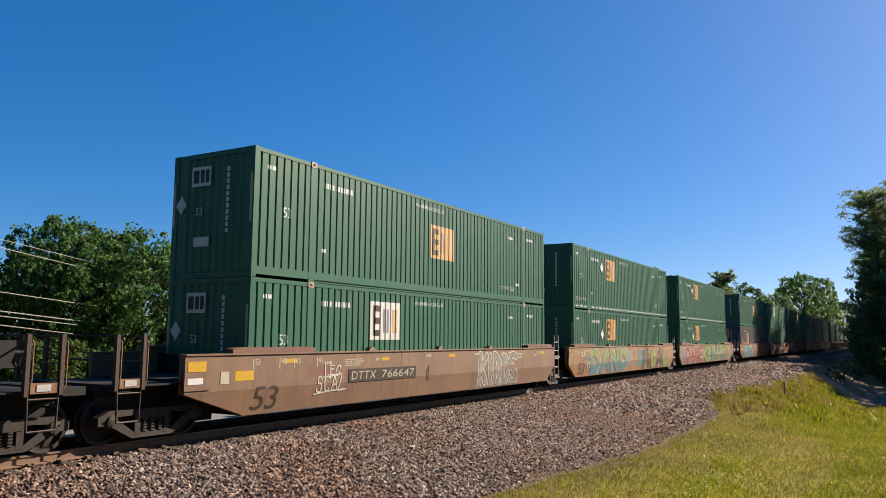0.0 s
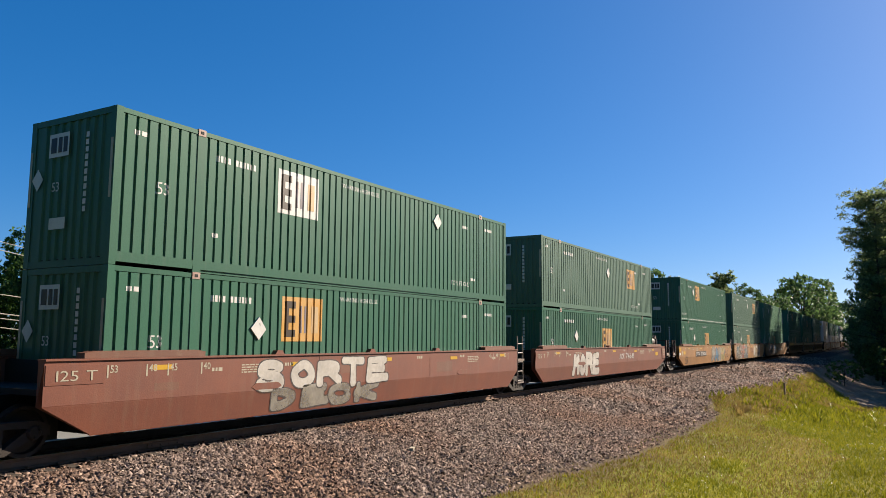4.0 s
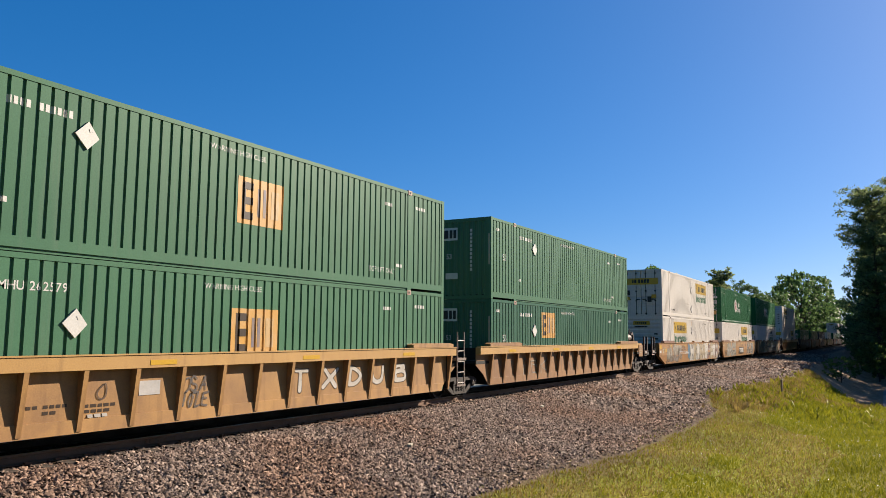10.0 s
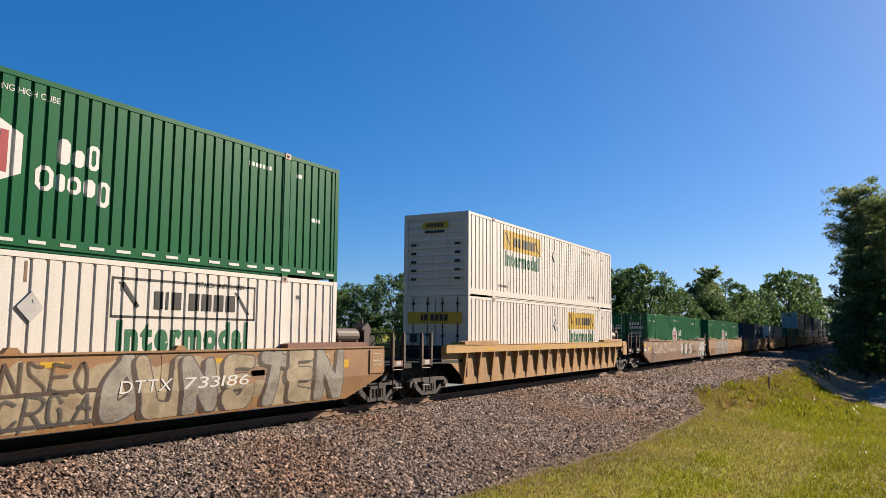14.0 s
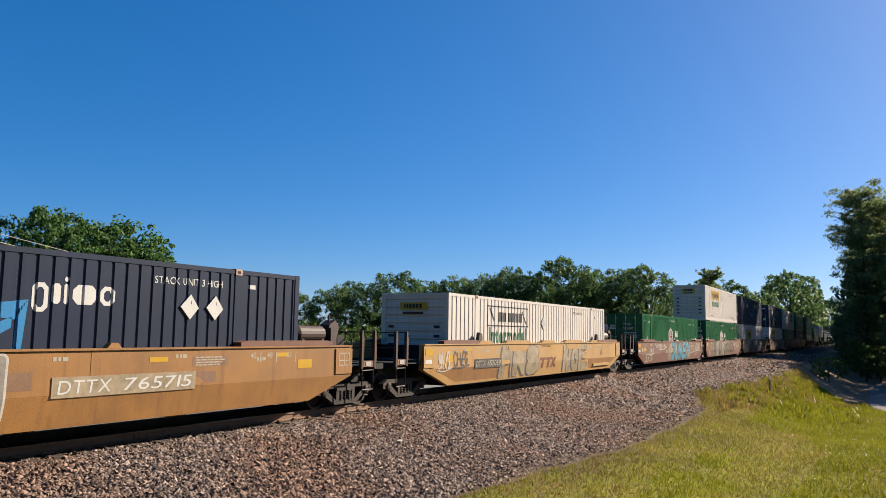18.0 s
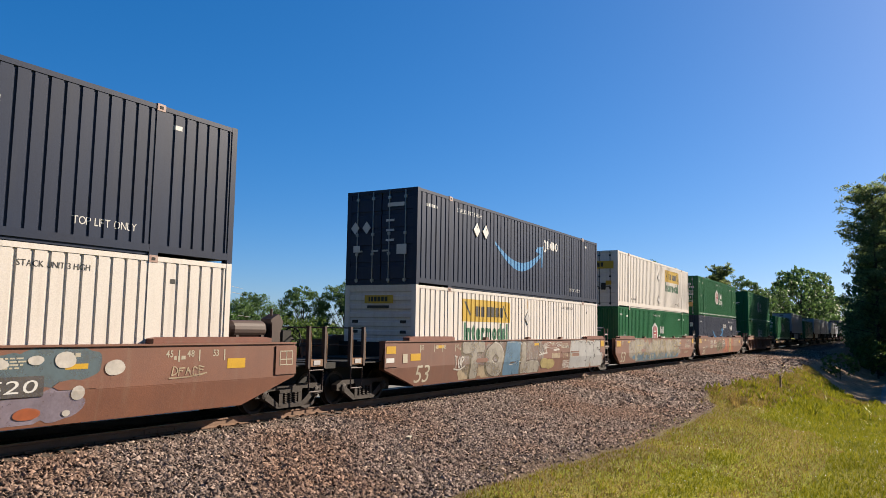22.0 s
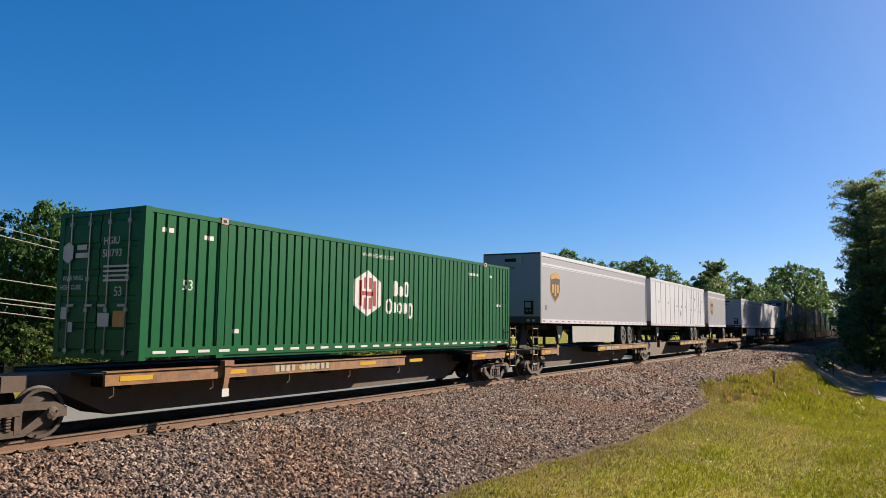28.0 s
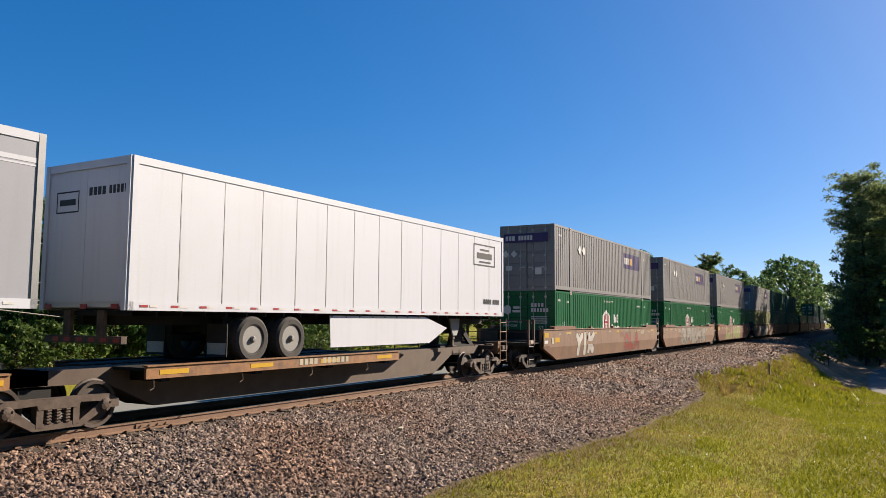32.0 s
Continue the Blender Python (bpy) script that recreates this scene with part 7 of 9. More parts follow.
def build_far_side():
    bm = bmesh.new(); bm_box(bm, -150, 300, 7.1, 12.0, -1.25, -0.955)
    tagged(part("road", bm, M["pale_road"], None), "pale grey concrete street behind the tracks", "road", kind="structure")
    bm = bmesh.new()
    n = 30
    rows = []
    for i in range(n + 1):
        x = 47 + 75 * i / n
        y = lane_y(x)
        z = ground_z(x, y) + 0.03
        rows.append([bm.verts.new((x, y - 1.8, z)), bm.verts.new((x, y + 1.8, z))])
    for a, b in zip(rows, rows[1:]): bm.faces.new((a[0], b[0], b[1], a[1]))
    tagged(part("lane", bm, M["asphalt"], None), "narrow asphalt lane running under the trees", "road", kind="structure")
    # white house
    h = tagged(new("house"), "small white-sided house with a grey shingle roof", "house")
    h.location = (29.3, 48.4, -3.05); h.rotation_euler[2] = -0.515
    bm = bmesh.new(); bm_box(bm, -6, 6, -4, 4, 0, 3.0); part("wall", bm, M["siding"], h)
    bm = bmesh.new()
    v = [bm.verts.new(p) for p in ((-6.4, -4.5, 2.9), (6.4, -4.5, 2.9), (6.4, 4.5, 2.9), (-6.4, 4.5, 2.9), (-6.4, 0, 5.0), (6.4, 0, 5.0))]
    for f in ((0, 1, 5, 4), (2, 3, 4, 5), (1, 2, 5), (3, 0, 4), (3, 2, 1, 0)): bm.faces.new([v[i] for i in f])
    part("roof", bm, M["shingle"], h)
    bm = bmesh.new(); bm_box(bm, 6.0, 8.6, -3.0, 3.6, 0, 1.9); part("wing_wall", bm, M["siding"], h)
    bm = bmesh.new(); bm_prism(bm, [(5.8, 2.75), (9.1, 1.75), (9.1, 1.9), (5.8, 2.95)], -3.5, 4.0); part("wing_roof", bm, M["shingle"], h)
    for x in (-4.2, -1.4, 1.4, 3.4, 4.4, 5.4):
        w = piece("hwin", "window", lambda bm: (bm_box(bm, -0.36, 0.36, -4.06, -3.99, 0.9, 2.4)), M["siding"], h, at=(x, 0, 0))
        for gx in (-0.31, 0.02):
            for gz in (0.97, 1.63):
                piece("hpane", "pane", lambda bm: bm_box(bm, 0, 0.29, -4.075, -4.055, 0, 0.62), M["glass"], w, at=(gx, 0, gz))
    # marker post in the grass
    z = ground_z(46.7, -7.9)
    bm = bmesh.new(); bm_box(bm, -0.05, 0.05, -0.05, 0.05, -0.1, 0.75); bevelled(bm, 0.01)
    post = part("marker_post", bm, M["timber"], None); post.location = (46.7, -7.9, z)
    tagged(post, "short weathered wooden marker post in the grass", "post")
    # overhead cables
    for (p, q, r) in CABLES:
        bm = bmesh.new()
        p, q = Vector(p), Vector(q)
        pts = [p.lerp(q, i / 12) - Vector((0, 0, 0.12 * math.sin(math.pi * i / 12))) for i in range(13)]
        rings = [[bm.verts.new(o + Vector((0.48 * r * math.cos(k * 1.2566), -0.87 * r * math.cos(k * 1.2566), r * math.sin(k * 1.2566)))) for k in range(5)] for o in pts]
        for a, b in zip(rings, rings[1:]):
            for k in range(5): bm.faces.new((a[k], a[(k + 1) % 5], b[(k + 1) % 5], b[k]))
        tagged(part("overhead_cable", bm, M["cable"], None), "thin overhead utility cable", "cable", "utility cables")
CABLES = [((2.2, 12.5, 6.5), (54.0, 41.0, 4.9), 0.022), ((2.2, 12.5, 6.8), (54.3, 41.2, 5.45), 0.018), ((6.8, 15.1, 4.3), (64.0, 46.5, 2.6), 0.022), ((3.2, 13.0, 3.75), (69.6, 49.6, 0.9), 0.026), ((3.2, 13.0, 3.55), (69.6, 49.6, 0.6), 0.022), ((5.0, 14.0, 3.3), (64.4, 46.8, -0.3), 0.022)]

build_trees()
build_far_side()

# ---- the consist ----
LOADS = {}
def load(key, x, z):
    """A container or trailer of that kind, at its place along the train; the first is built, the others copied."""
    if key in LOADS: ob = copy_thing(LOADS[key], pose(x, 0, z))
    else: ob = LOADS[key] = KINDS[key]()
    return rides(ob, x, z)

KINDS = {
    "emp_a": lambda: green_box("container", 7.45, 1.1),
    "emp_b": lambda: green_box("container", 4.42, 1.54, pale=True),
    "emp_c": lambda: green_box("container", 4.5, 1.56, dia=(3.82, 2.1), stripe=True),
    "emp_d": lambda: green_box("container", 4.5, 1.54, dia=(3.75, 1.82)),
    "emp_e": lambda: green_box("container", 7.35, 1.14, dia=(3.78, 1.78)),
    "emp_f": lambda: green_box("container", 11.45, 1.42, dia=(8.3, 2.0), paint="green_faded"),
    "emp_k": lambda: green_box("container", 7.35, 1.14, dia=(3.78, 1.78), paint="green_faded"),
    "emp_g": lambda: green_box("container", 4.25, 1.55, dia=(11.3, 2.3), pale=True),
    "emp_h": lambda: green_box("container", 7.4, 1.08, dia=(3.8, 2.12), paint="green_light"),
    "emp_q": lambda: green_box("container", 7.35, 1.14, dia=(3.78, 1.78), paint="green_light"),
    "emp_n": lambda: green_box("container", 0, 0, dia=(3.8, 2.1), paint="green_light"),
    "slate": lambda: green_box("container", 3.3, 1.2, paint="slate"),
    "hub_d": lambda: hexagon_box("container", "door"),
    "hub_p": lambda: hexagon_box("container", "panel"),
    "jb_hi": lambda: cream_box("container", 9.7, "door"),
    "jb_mid": lambda: cream_box("container", 2.82, "panel"),
    "jb_low": lambda: cream_box("container", 9.7, "door"),
    "jb_up": lambda: cream_box("container", 2.82, "panel"),
    "jb_faded": lambda: cream_box("container", 2.82, "panel", faded=True),
    "jb_outline": lambda: cream_box("container", 9.6, "door", faded=True),
    "jb_framed": lambda: cream_box("container", 3.0, "panel", word=False, framed=True),
    "az_d": lambda: smile_box("container", "door"),
    "az_p": lambda: smile_box("container", "panel"),
    "fx": lambda: courier_box("container"),
    "olive": lambda: container("container", "olive", "olive yellow corrugated container", 0.265, "door"),
    "ups": lambda: trailer("trailer", "pale grey box trailer with gold shield emblem on a spine car"),
    "pup": lambda: trailer("trailer", "short pale grey box trailer with gold shield emblem", 8.0, axles=(7.05,), skirt=None),
    "post": lambda: trailer("trailer", "white ribbed sheet-and-post box trailer", skin="trailer_white", axles=(11.55, 12.8), skirt=None, posts=17),
    "plain": lambda: trailer("trailer", "white plate-sided box trailer carried doors first", skin="trailer_white", reverse=True, axles=(3.27, 4.53), skirt=(6.1, 12.1), panels=14),
}
LOW, HIGH = 0.305, 3.21
# place, kind of car, paint, ends, lower load, upper load
WELLS = [
    (-11.46, "smooth", "tan", "JC", "emp_b", "emp_c"),
    (11.96, "smooth", "tan_faded", "CJ", "emp_b", "emp_a"), (31.38, "smooth", "tan", "JJ", "emp_d", "emp_c"), (50.81, "smooth", "tan_faded", "JC", "emp_d", "emp_c"),
    (74.23, "smooth", "oxide", "CJ", "slate", "emp_a"), (93.70, "smooth", "oxide", "JJ", "emp_d", "emp_g"), (113.15, "smooth", "oxide", "JC", "emp_e", "emp_f"),
    (136.55, "smooth", "gold", "CJ", "emp_e", "emp_c"), (156.0, "smooth", "gold", "JJ", "emp_k", "emp_f"), (175.45, "smooth", "tan", "JC", "emp_q", "emp_n"),
    (198.9, "rib", "tan", "CJ", "emp_e", "emp_c"), (218.35, "rib", "rib_gold", "JJ", "emp_q", "emp_h"), (237.8, "rib", "tan", "JC", "emp_d", "emp_n"),
    (261.25, "smooth", "gold", "CJ", "jb_mid", "jb_hi"), (280.7, "smooth", "gold", "JJ", "jb_low", "hub_d"), (300.15, "smooth", "tan", "JC", "jb_outline", "hub_p"),
    (323.54, "rib", "rib_gold", "CC", "jb_low", "jb_up"),
    (346.94, "smooth", "tan_faded", "CJ", "hub_d", None), (366.39, "smooth", "tan", "JJ", "hub_p", None), (385.84, "smooth", "gold", "JC", "az_p", None),
    (409.29, "smooth", "bright_gold", "CC", "jb_faded", None),
    (432.74, "smooth", "brown", "CJ", "hub_d", None), (452.19, "smooth", "brown", "JJ", "hub_d", "jb_up"), (471.64, "smooth", "brown", "JC", "jb_framed", "az_d"),
    (495.06, "smooth", "brown", "CJ", "jb_mid", "az_d"), (514.52, "smooth", "brown", "JJ", "hub_p", "jb_hi"), (533.97, "smooth", "brown", "JC", "az_p", "hub_d"),
    (557.38, "rib", "rib_red", "CC", "hub_p", "hub_p"),
    (728.71, "smooth", "tan_faded", "CJ", "hub_d", "fx"), (748.16, "smooth", "tan_faded", "JJ", "hub_d", "fx"), (767.61, "smooth", "brown", "JC", "hub_d", "fx"),
    (791.0, "smooth", "tan_faded", "CJ", "olive", "fx"), (810.45, "smooth", "tan_faded", "JJ", "emp_d", "emp_c"), (829.9, "smooth", "tan", "JC", "emp_e", "emp_f"),
    (853.3, "smooth", "brown", "CJ", "hub_d", None), (872.75, "smooth", "brown", "JJ", "hub_d", None), (892.2, "smooth", "tan", "JC", "jb_mid", "hub_d"), (915.6, "smooth", "tan", "CJ", "hub_d", "hub_d"),
]
NUMBERED = []
NUMBERS = {(218.35, LOW): "262579", (175.45, HIGH): "249030", (175.45, LOW): "261528", (50.81, LOW): "277842", (156.0, LOW): "289648", (432.74, LOW): "526307", (618.34, 1.20): "518793"}
CARS = [well_car(i, x, kind, paint, ends) for i, (x, kind, paint, ends, lo, hi) in enumerate(WELLS)]
for x, kind, paint, ends, lo, hi in WELLS:
    for key, z in ((lo, LOW), (hi, HIGH)):
        if not key: continue
        box = load(key, x, z)
        NUMBERED.append((box, key, NUMBERS.get((x, z), "")))
# spine cars: load's place, trucks, decks, hitch, coupler ends, load
SPINES = [
    (578.97, (-1.9, 17.8), [(-0.75, 8.9), (13.2, 17.0)], None, "L", "hub_d", 1.20),
    (597.93, (-1.0, 17.9), [(7.3, 16.8)], 0.25, "", "ups", 2.06),
    (618.34, (-2.4, 15.4), [(-0.75, 8.9), (13.0, 15.6)], None, "R", "hub_d", 1.20),
    (637.1, (0.35, 17.0), [(0.25, 1.95), (7.3, 16.2)], 0.8, "L", "ups", 2.06),
    (654.68, (-0.6, 16.5), [(7.2, 15.6)], 0.6, "", "post", 2.06),
    (672.4, (-1.1, 16.1), [(3.75, 15.3)], 0.2, "", "pup", 2.06),
    (689.56, (-0.8, 16.35), [(7.3, 15.6)], 0.45, "", "ups", 2.06),
    (707.21, (-1.0, 15.2), [(0.5, 9.1)], 14.4, "R", "plain", 2.06),
]
SHIFT = {637.1: 0.40, 689.56: -0.12, 707.21: 0.12}
for off, trucks, decks, hitch, couple, key, z in SPINES:
    spine_car(off, trucks, decks, hitch, couple)
    NUMBERED.append((load(key, off + SHIFT.get(off, 0.0), z), key, NUMBERS.get((off, z), "")))

# container numbers: the ones that can be told, bars for the rest
for box, key, text in NUMBERED:
    if key.startswith("emp") or key == "slate":
        if text: on_side(box, 0.245, "container_number", lettering("EMHU " + text, 0.21, 0.012), M["white"], 2.35, TALL - 0.60)
        else: codes(box, 0.245, M["white"], 2.4, TALL - 0.55, 10)
    elif key == "hub_d":
        if text:
            end_text(box, "container_number", "HGIU", 1.48, 2.20, 0.2, M["white"]); end_text(box, "container_number", text, 1.46, 1.96, 0.2, M["white"])
        else:
            on_end(box, "end_code_block", bars(1.5, 2.2, 0.16, [0.1] * 4, 0.06) + bars(1.5, 1.98, 0.16, [0.1] * 6, 0.04), M["white"], x=-0.045)

# ---- painted lettering and graffiti on the cars ----
def spray(name, c, wear, foot=None):
    """Sprayed paint, worn through in patches; foot is a second colour that it fades to downwards."""
    m = surface("spray_" + name, c, 0.55, second=tuple(0.7 * q for q in c), scale=1.6, amount=0.7, grain=14, grain_amount=0.10, bump=0.03)
    n, l = m.node_tree.nodes, m.node_tree.links
    tc = n.new("ShaderNodeTexCoord"); ns = n.new("ShaderNodeTexNoise")
    if foot:
        sep = n.new("ShaderNodeSeparateXYZ"); l.new(tc.outputs["Object"], sep.inputs[0])
        fade = n.new("ShaderNodeMapRange"); l.new(sep.outputs["Z"], fade.inputs["Value"])
        fade.inputs["From Min"].default_value, fade.inputs["From Max"].default_value = 1.15, 0.6
        blend = n.new("ShaderNodeMixRGB"); l.new(fade.outputs[0], blend.inputs["Fac"])
        l.new(n["Principled BSDF"].inputs["Base Color"].links[0].from_socket, blend.inputs["Color1"])
        blend.inputs["Color2"].default_value = rgb(foot)
        l.new(blend.outputs["Color"], n["Principled BSDF"].inputs["Base Color"])
    ns.inputs["Scale"].default_value, ns.inputs["Detail"].default_value, ns.inputs["Roughness"].default_value = 2.3, 8, 0.72
    l.new(tc.outputs["Object"], ns.inputs["Vector"])
    mr = n.new("ShaderNodeMapRange"); l.new(ns.outputs["Fac"], mr.inputs["Value"])
    mr.inputs["From Min"].default_value, mr.inputs["From Max"].default_value = 0.40, 0.62
    mr.inputs["To Min"].default_value, mr.inputs["To Max"].default_value = wear * 0.25, wear
    ms = n.new("ShaderNodeMixShader"); tr = n.new("ShaderNodeBsdfTransparent")
    l.new(mr.outputs[0], ms.inputs["Fac"]); l.new(n["Principled BSDF"].outputs["BSDF"], ms.inputs[1]); l.new(tr.outputs["BSDF"], ms.inputs[2])
    l.new(ms.outputs["Shader"], n["Material Output"].inputs["Surface"])
    return m

SPRAY = {k: spray(k, c, w) for k, (c, w) in {
    "chrome": ((0.252, 0.252, 0.245), 0.15),
    "silver": ((0.239, 0.218, 0.180), 0.55), "white": ((0.378, 0.353, 0.315), 0.25), "black": ((0.014, 0.013, 0.011), 0.3), "lime": ((0.175, 0.194, 0.049), 0.25), "steel": ((0.058, 0.092, 0.107), 0.35),
    "scarlet": ((0.194, 0.027, 0.014), 0.25), "teal": ((0.029, 0.126, 0.107), 0.3), "aqua": ((0.029, 0.175, 0.213), 0.2), "rose": ((0.175, 0.102, 0.087), 0.5), "sand": ((0.290, 0.233, 0.151), 0.45),
    "umber": ((0.049, 0.029, 0.019), 0.35), "lilac": ((0.175, 0.150, 0.185), 0.4), "azure": ((0.049, 0.117, 0.185), 0.35), "orange": ((0.252, 0.068, 0.024), 0.2), "butter": ((0.252, 0.203, 0.077), 0.35),
    "slate": ((0.058, 0.051, 0.049), 0.4), "moss": ((0.097, 0.082, 0.044), 0.5), "fog": ((0.189, 0.167, 0.148), 0.75), "leaf": ((0.034, 0.107, 0.039), 0.2)}.items()}

SPRAY["aqua_fade"] = spray("aqua_fade", (0.055, 0.215, 0.25), 0.12, (0.035, 0.10, 0.16))
SPRAY["straw"] = spray("straw", (0.30, 0.215, 0.095), 0.3)
SPRAY["rust"] = spray("rust", (0.135, 0.045, 0.024), 0.25)
SPRAY["sky"] = spray("sky", (0.035, 0.185, 0.27), 0.12)
SPRAY["lime_fade"] = spray("lime_fade", (0.17, 0.20, 0.05), 0.2, (0.06, 0.13, 0.15))

# Skeletons of hand-drawn capitals: strokes of two-digit points in a box of 9 by 9.
STROKES = dict(A="00 49|49 90|24 74", B="00 09|09 59 88 66 15|15 76 93 80 00", C="87 69 29 06 03 20 60 82", D="00 09|09 49 86 83 40 00", E="00 09|09 89|00 90|05 75",
               F="00 09|09 99|05 75", G="87 69 29 06 03 20 60 83 85 55", H="00 09|90 99|05 95", I="40 49", J="79 72 50 20 02|39 99", K="00 09|99 04|14 90", L="09 00|00 90",
               M="00 19|19 45|45 79|79 90", N="00 09|09 80|80 89", O="49 16 13 30 60 83 86 59 49", P="00 09|09 69 87 65 04", R="00 09|09 69 87 65 05|45 90", S="88 59 19 06 25 74 92 70 20 01",
               T="40 49|09 99", U="09 02 20 60 82 89", V="09 40|40 99", W="09 20|20 46|46 70|70 99", X="00 99|09 90", Y="09 45|45 99|45 40", Z="09 99|99 00|00 90")

def rounded(pts, times=2):
    for _ in range(times):
        out = [pts[0]]
        for (ax, az), (bx, bz) in zip(pts, pts[1:]):
            out += [(ax * 0.75 + bx * 0.25, az * 0.75 + bz * 0.25), (ax * 0.25 + bx * 0.75, az * 0.25 + bz * 0.75)]
        pts = out + [pts[-1]]
    return pts

def letter_strokes(text, x0, x1, z0, z1, rng, jig=0.06, slant=0.0):
    """The strokes of a word, letter by letter, loosely drawn to fill a box of the girder."""
    out = []
    step = (x1 - x0) / len(text)
    for i, ch in enumerate(text):
        if ch == " ": continue
        w, h = step * rng.uniform(0.68, 0.84), (z1 - z0) * rng.uniform(0.86, 1.0)
        ox, oz, sk = x0 + step * (i + 0.1), z0 + (z1 - z0 - h) * rng.random(), slant + rng.uniform(-jig, jig) * 2
        loose, mine = {}, []
        for s in STROKES[ch].split("|"):
            pts = []
            for p in s.split():
                if p not in loose: loose[p] = (int(p[0]) / 9 + rng.uniform(-jig, jig), int(p[1]) / 9 + rng.uniform(-jig, jig))
                u, v = loose[p]
                pts.append((ox + u * w + sk * v * h, oz + v * h))
            mine.append(rounded(pts))
        out.append(mine)
    return out

def letter_lines(*args):
    return [p for letter in letter_strokes(*args) for p in letter]

STEP = 0.04
def sheet_axes(x0, x1, z0, z1):
    """Grid lines over a stretch of the girder, one of them along its knuckle."""
    zs = 0.8 + STEP * np.arange(math.floor((max(0.31, z0) - 0.8) / STEP) + 1, math.floor((min(1.52, z1) - 0.8) / STEP) + 1)
    return np.arange(x0, x1 + STEP, STEP), zs

def stroke_field(lines, X, Z, power=2.6):
    """Distance from each grid point to the nearest stroke, by a squarish measure that gives blunt ends."""
    d = np.full(X.shape, 9.0)
    for pts in lines:
        for (ax, az), (bx, bz) in zip(pts, pts[1:]):
            ux, uz = bx - ax, bz - az
            t = np.clip(((X - ax) * ux + (Z - az) * uz) / (ux * ux + uz * uz + 1e-9), 0, 1)
            d = np.minimum(d, (np.abs(X - ax - t * ux) ** power + np.abs(Z - az - t * uz) ** power) ** (1 / power))
    return d

def field_faces(F, xs, zs, lift, out):
    """Adds the region F < 0 to out, a list of polygons of (x, lift, z); whole cells are joined along each row."""
    F = np.clip(F, -1, 1)
    for j in range(len(zs) - 1):
        lo, hi = F[j], F[j + 1]
        full = (lo[:-1] < 0) & (lo[1:] < 0) & (hi[:-1] < 0) & (hi[1:] < 0)
        some = ((lo[:-1] < 0) | (lo[1:] < 0) | (hi[:-1] < 0) | (hi[1:] < 0)) & ~full
        runs = np.flatnonzero(np.diff(np.concatenate(([0], full.astype(int), [0]))))
        for i, k in zip(runs[::2], runs[1::2]):
            out.append([(xs[i], lift, zs[j]), (xs[k], lift, zs[j]), (xs[k], lift, zs[j + 1]), (xs[i], lift, zs[j + 1])])
        for i in np.flatnonzero(some):
            ring = [(xs[i], zs[j], lo[i]), (xs[i + 1], zs[j], lo[i + 1]), (xs[i + 1], zs[j + 1], hi[i + 1]), (xs[i], zs[j + 1], hi[i])]
            cut = []
            for (ax, az, fa), (bx, bz, fb) in zip(ring, ring[1:] + ring[:1]):
                if fa < 0: cut.append((ax, lift, az))
                if (fa < 0) != (fb < 0):
                    t = fa / (fa - fb)
                    cut.append((ax + t * (bx - ax), lift, az + t * (bz - az)))
            if len(cut) > 2: out.append(cut)

def painted(unit, name, polys, colour, label, web=False):
    """Polygons of (x, lift, z) as one coat of spray paint on the near girder of a car."""
    if not polys: return None
    verts, faces = [], []
    for poly in polys:
        k = len(verts)
        verts += [(x, (-1.322 - lift) if web else girder_y(z, lift), z) for x, lift, z in poly]
        faces.append(tuple(range(k, k + len(poly))))
    me = bpy.data.meshes.new(name)
    me.from_pydata(verts, [], faces)
    me.materials.append(SPRAY[colour])
    ob = new(name, me)
    ob.parent = CARS[unit][1]
    ob["label"] = label
    return tagged(ob, kind="stuff")

def ribbons(g, name, lines, width, colour, lift, rng, label="", web=False, taper=0.0):
    """Sprayed strokes as flat ribbons on the girder's side, one a little over the other."""
    bm = bmesh.new()
    for li, pts in enumerate(lines):
        wx = width * rng.uniform(0.88, 1.12)
        (ax, az), (bx, bz) = pts[0], pts[1]
        d = math.hypot(ax - bx, az - bz) + 1e-6
        pts = [(ax + (ax - bx) / d * wx * 0.7, az + (az - bz) / d * wx * 0.7)] + pts
        (ax, az), (bx, bz) = pts[-1], pts[-2]
        d = math.hypot(ax - bx, az - bz) + 1e-6
        pts = pts + [(ax + (ax - bx) / d * wx * 0.7, az + (az - bz) / d * wx * 0.7)]
        rows, k = [], len(pts) - 1
        for i, (px, pz) in enumerate(pts):
            qx, qz = pts[min(i + 1, k)]; ox, oz = pts[max(i - 1, 0)]
            d = math.hypot(qx - ox, qz - oz) + 1e-6
            ww = wx * (0.55 if i in (0, k) else 1.0) * (1 - taper * i / k)
            nx, nz = -(qz - oz) / d * ww, (qx - ox) / d * ww
            rows.append([bm.verts.new((px + s * nx, li * 0.00005, min(1.53, max(0.31, pz + s * nz)))) for s in (1, -1)])
        for a, b in zip(rows, rows[1:]): bm.faces.new((a[0], b[0], b[1], a[1]))
    if not web: bmesh.ops.bisect_plane(bm, geom=bm.verts[:] + bm.edges[:] + bm.faces[:], plane_co=(0, 0, 0.8), plane_no=(0, 0, 1), dist=1e-5)
    for v in bm.verts: v.co.y = ((-1.322 - lift) if web else girder_y(v.co.z, lift)) - v.co.y
    return tagged(part(name, bm, SPRAY[colour], g, label), kind="stuff")

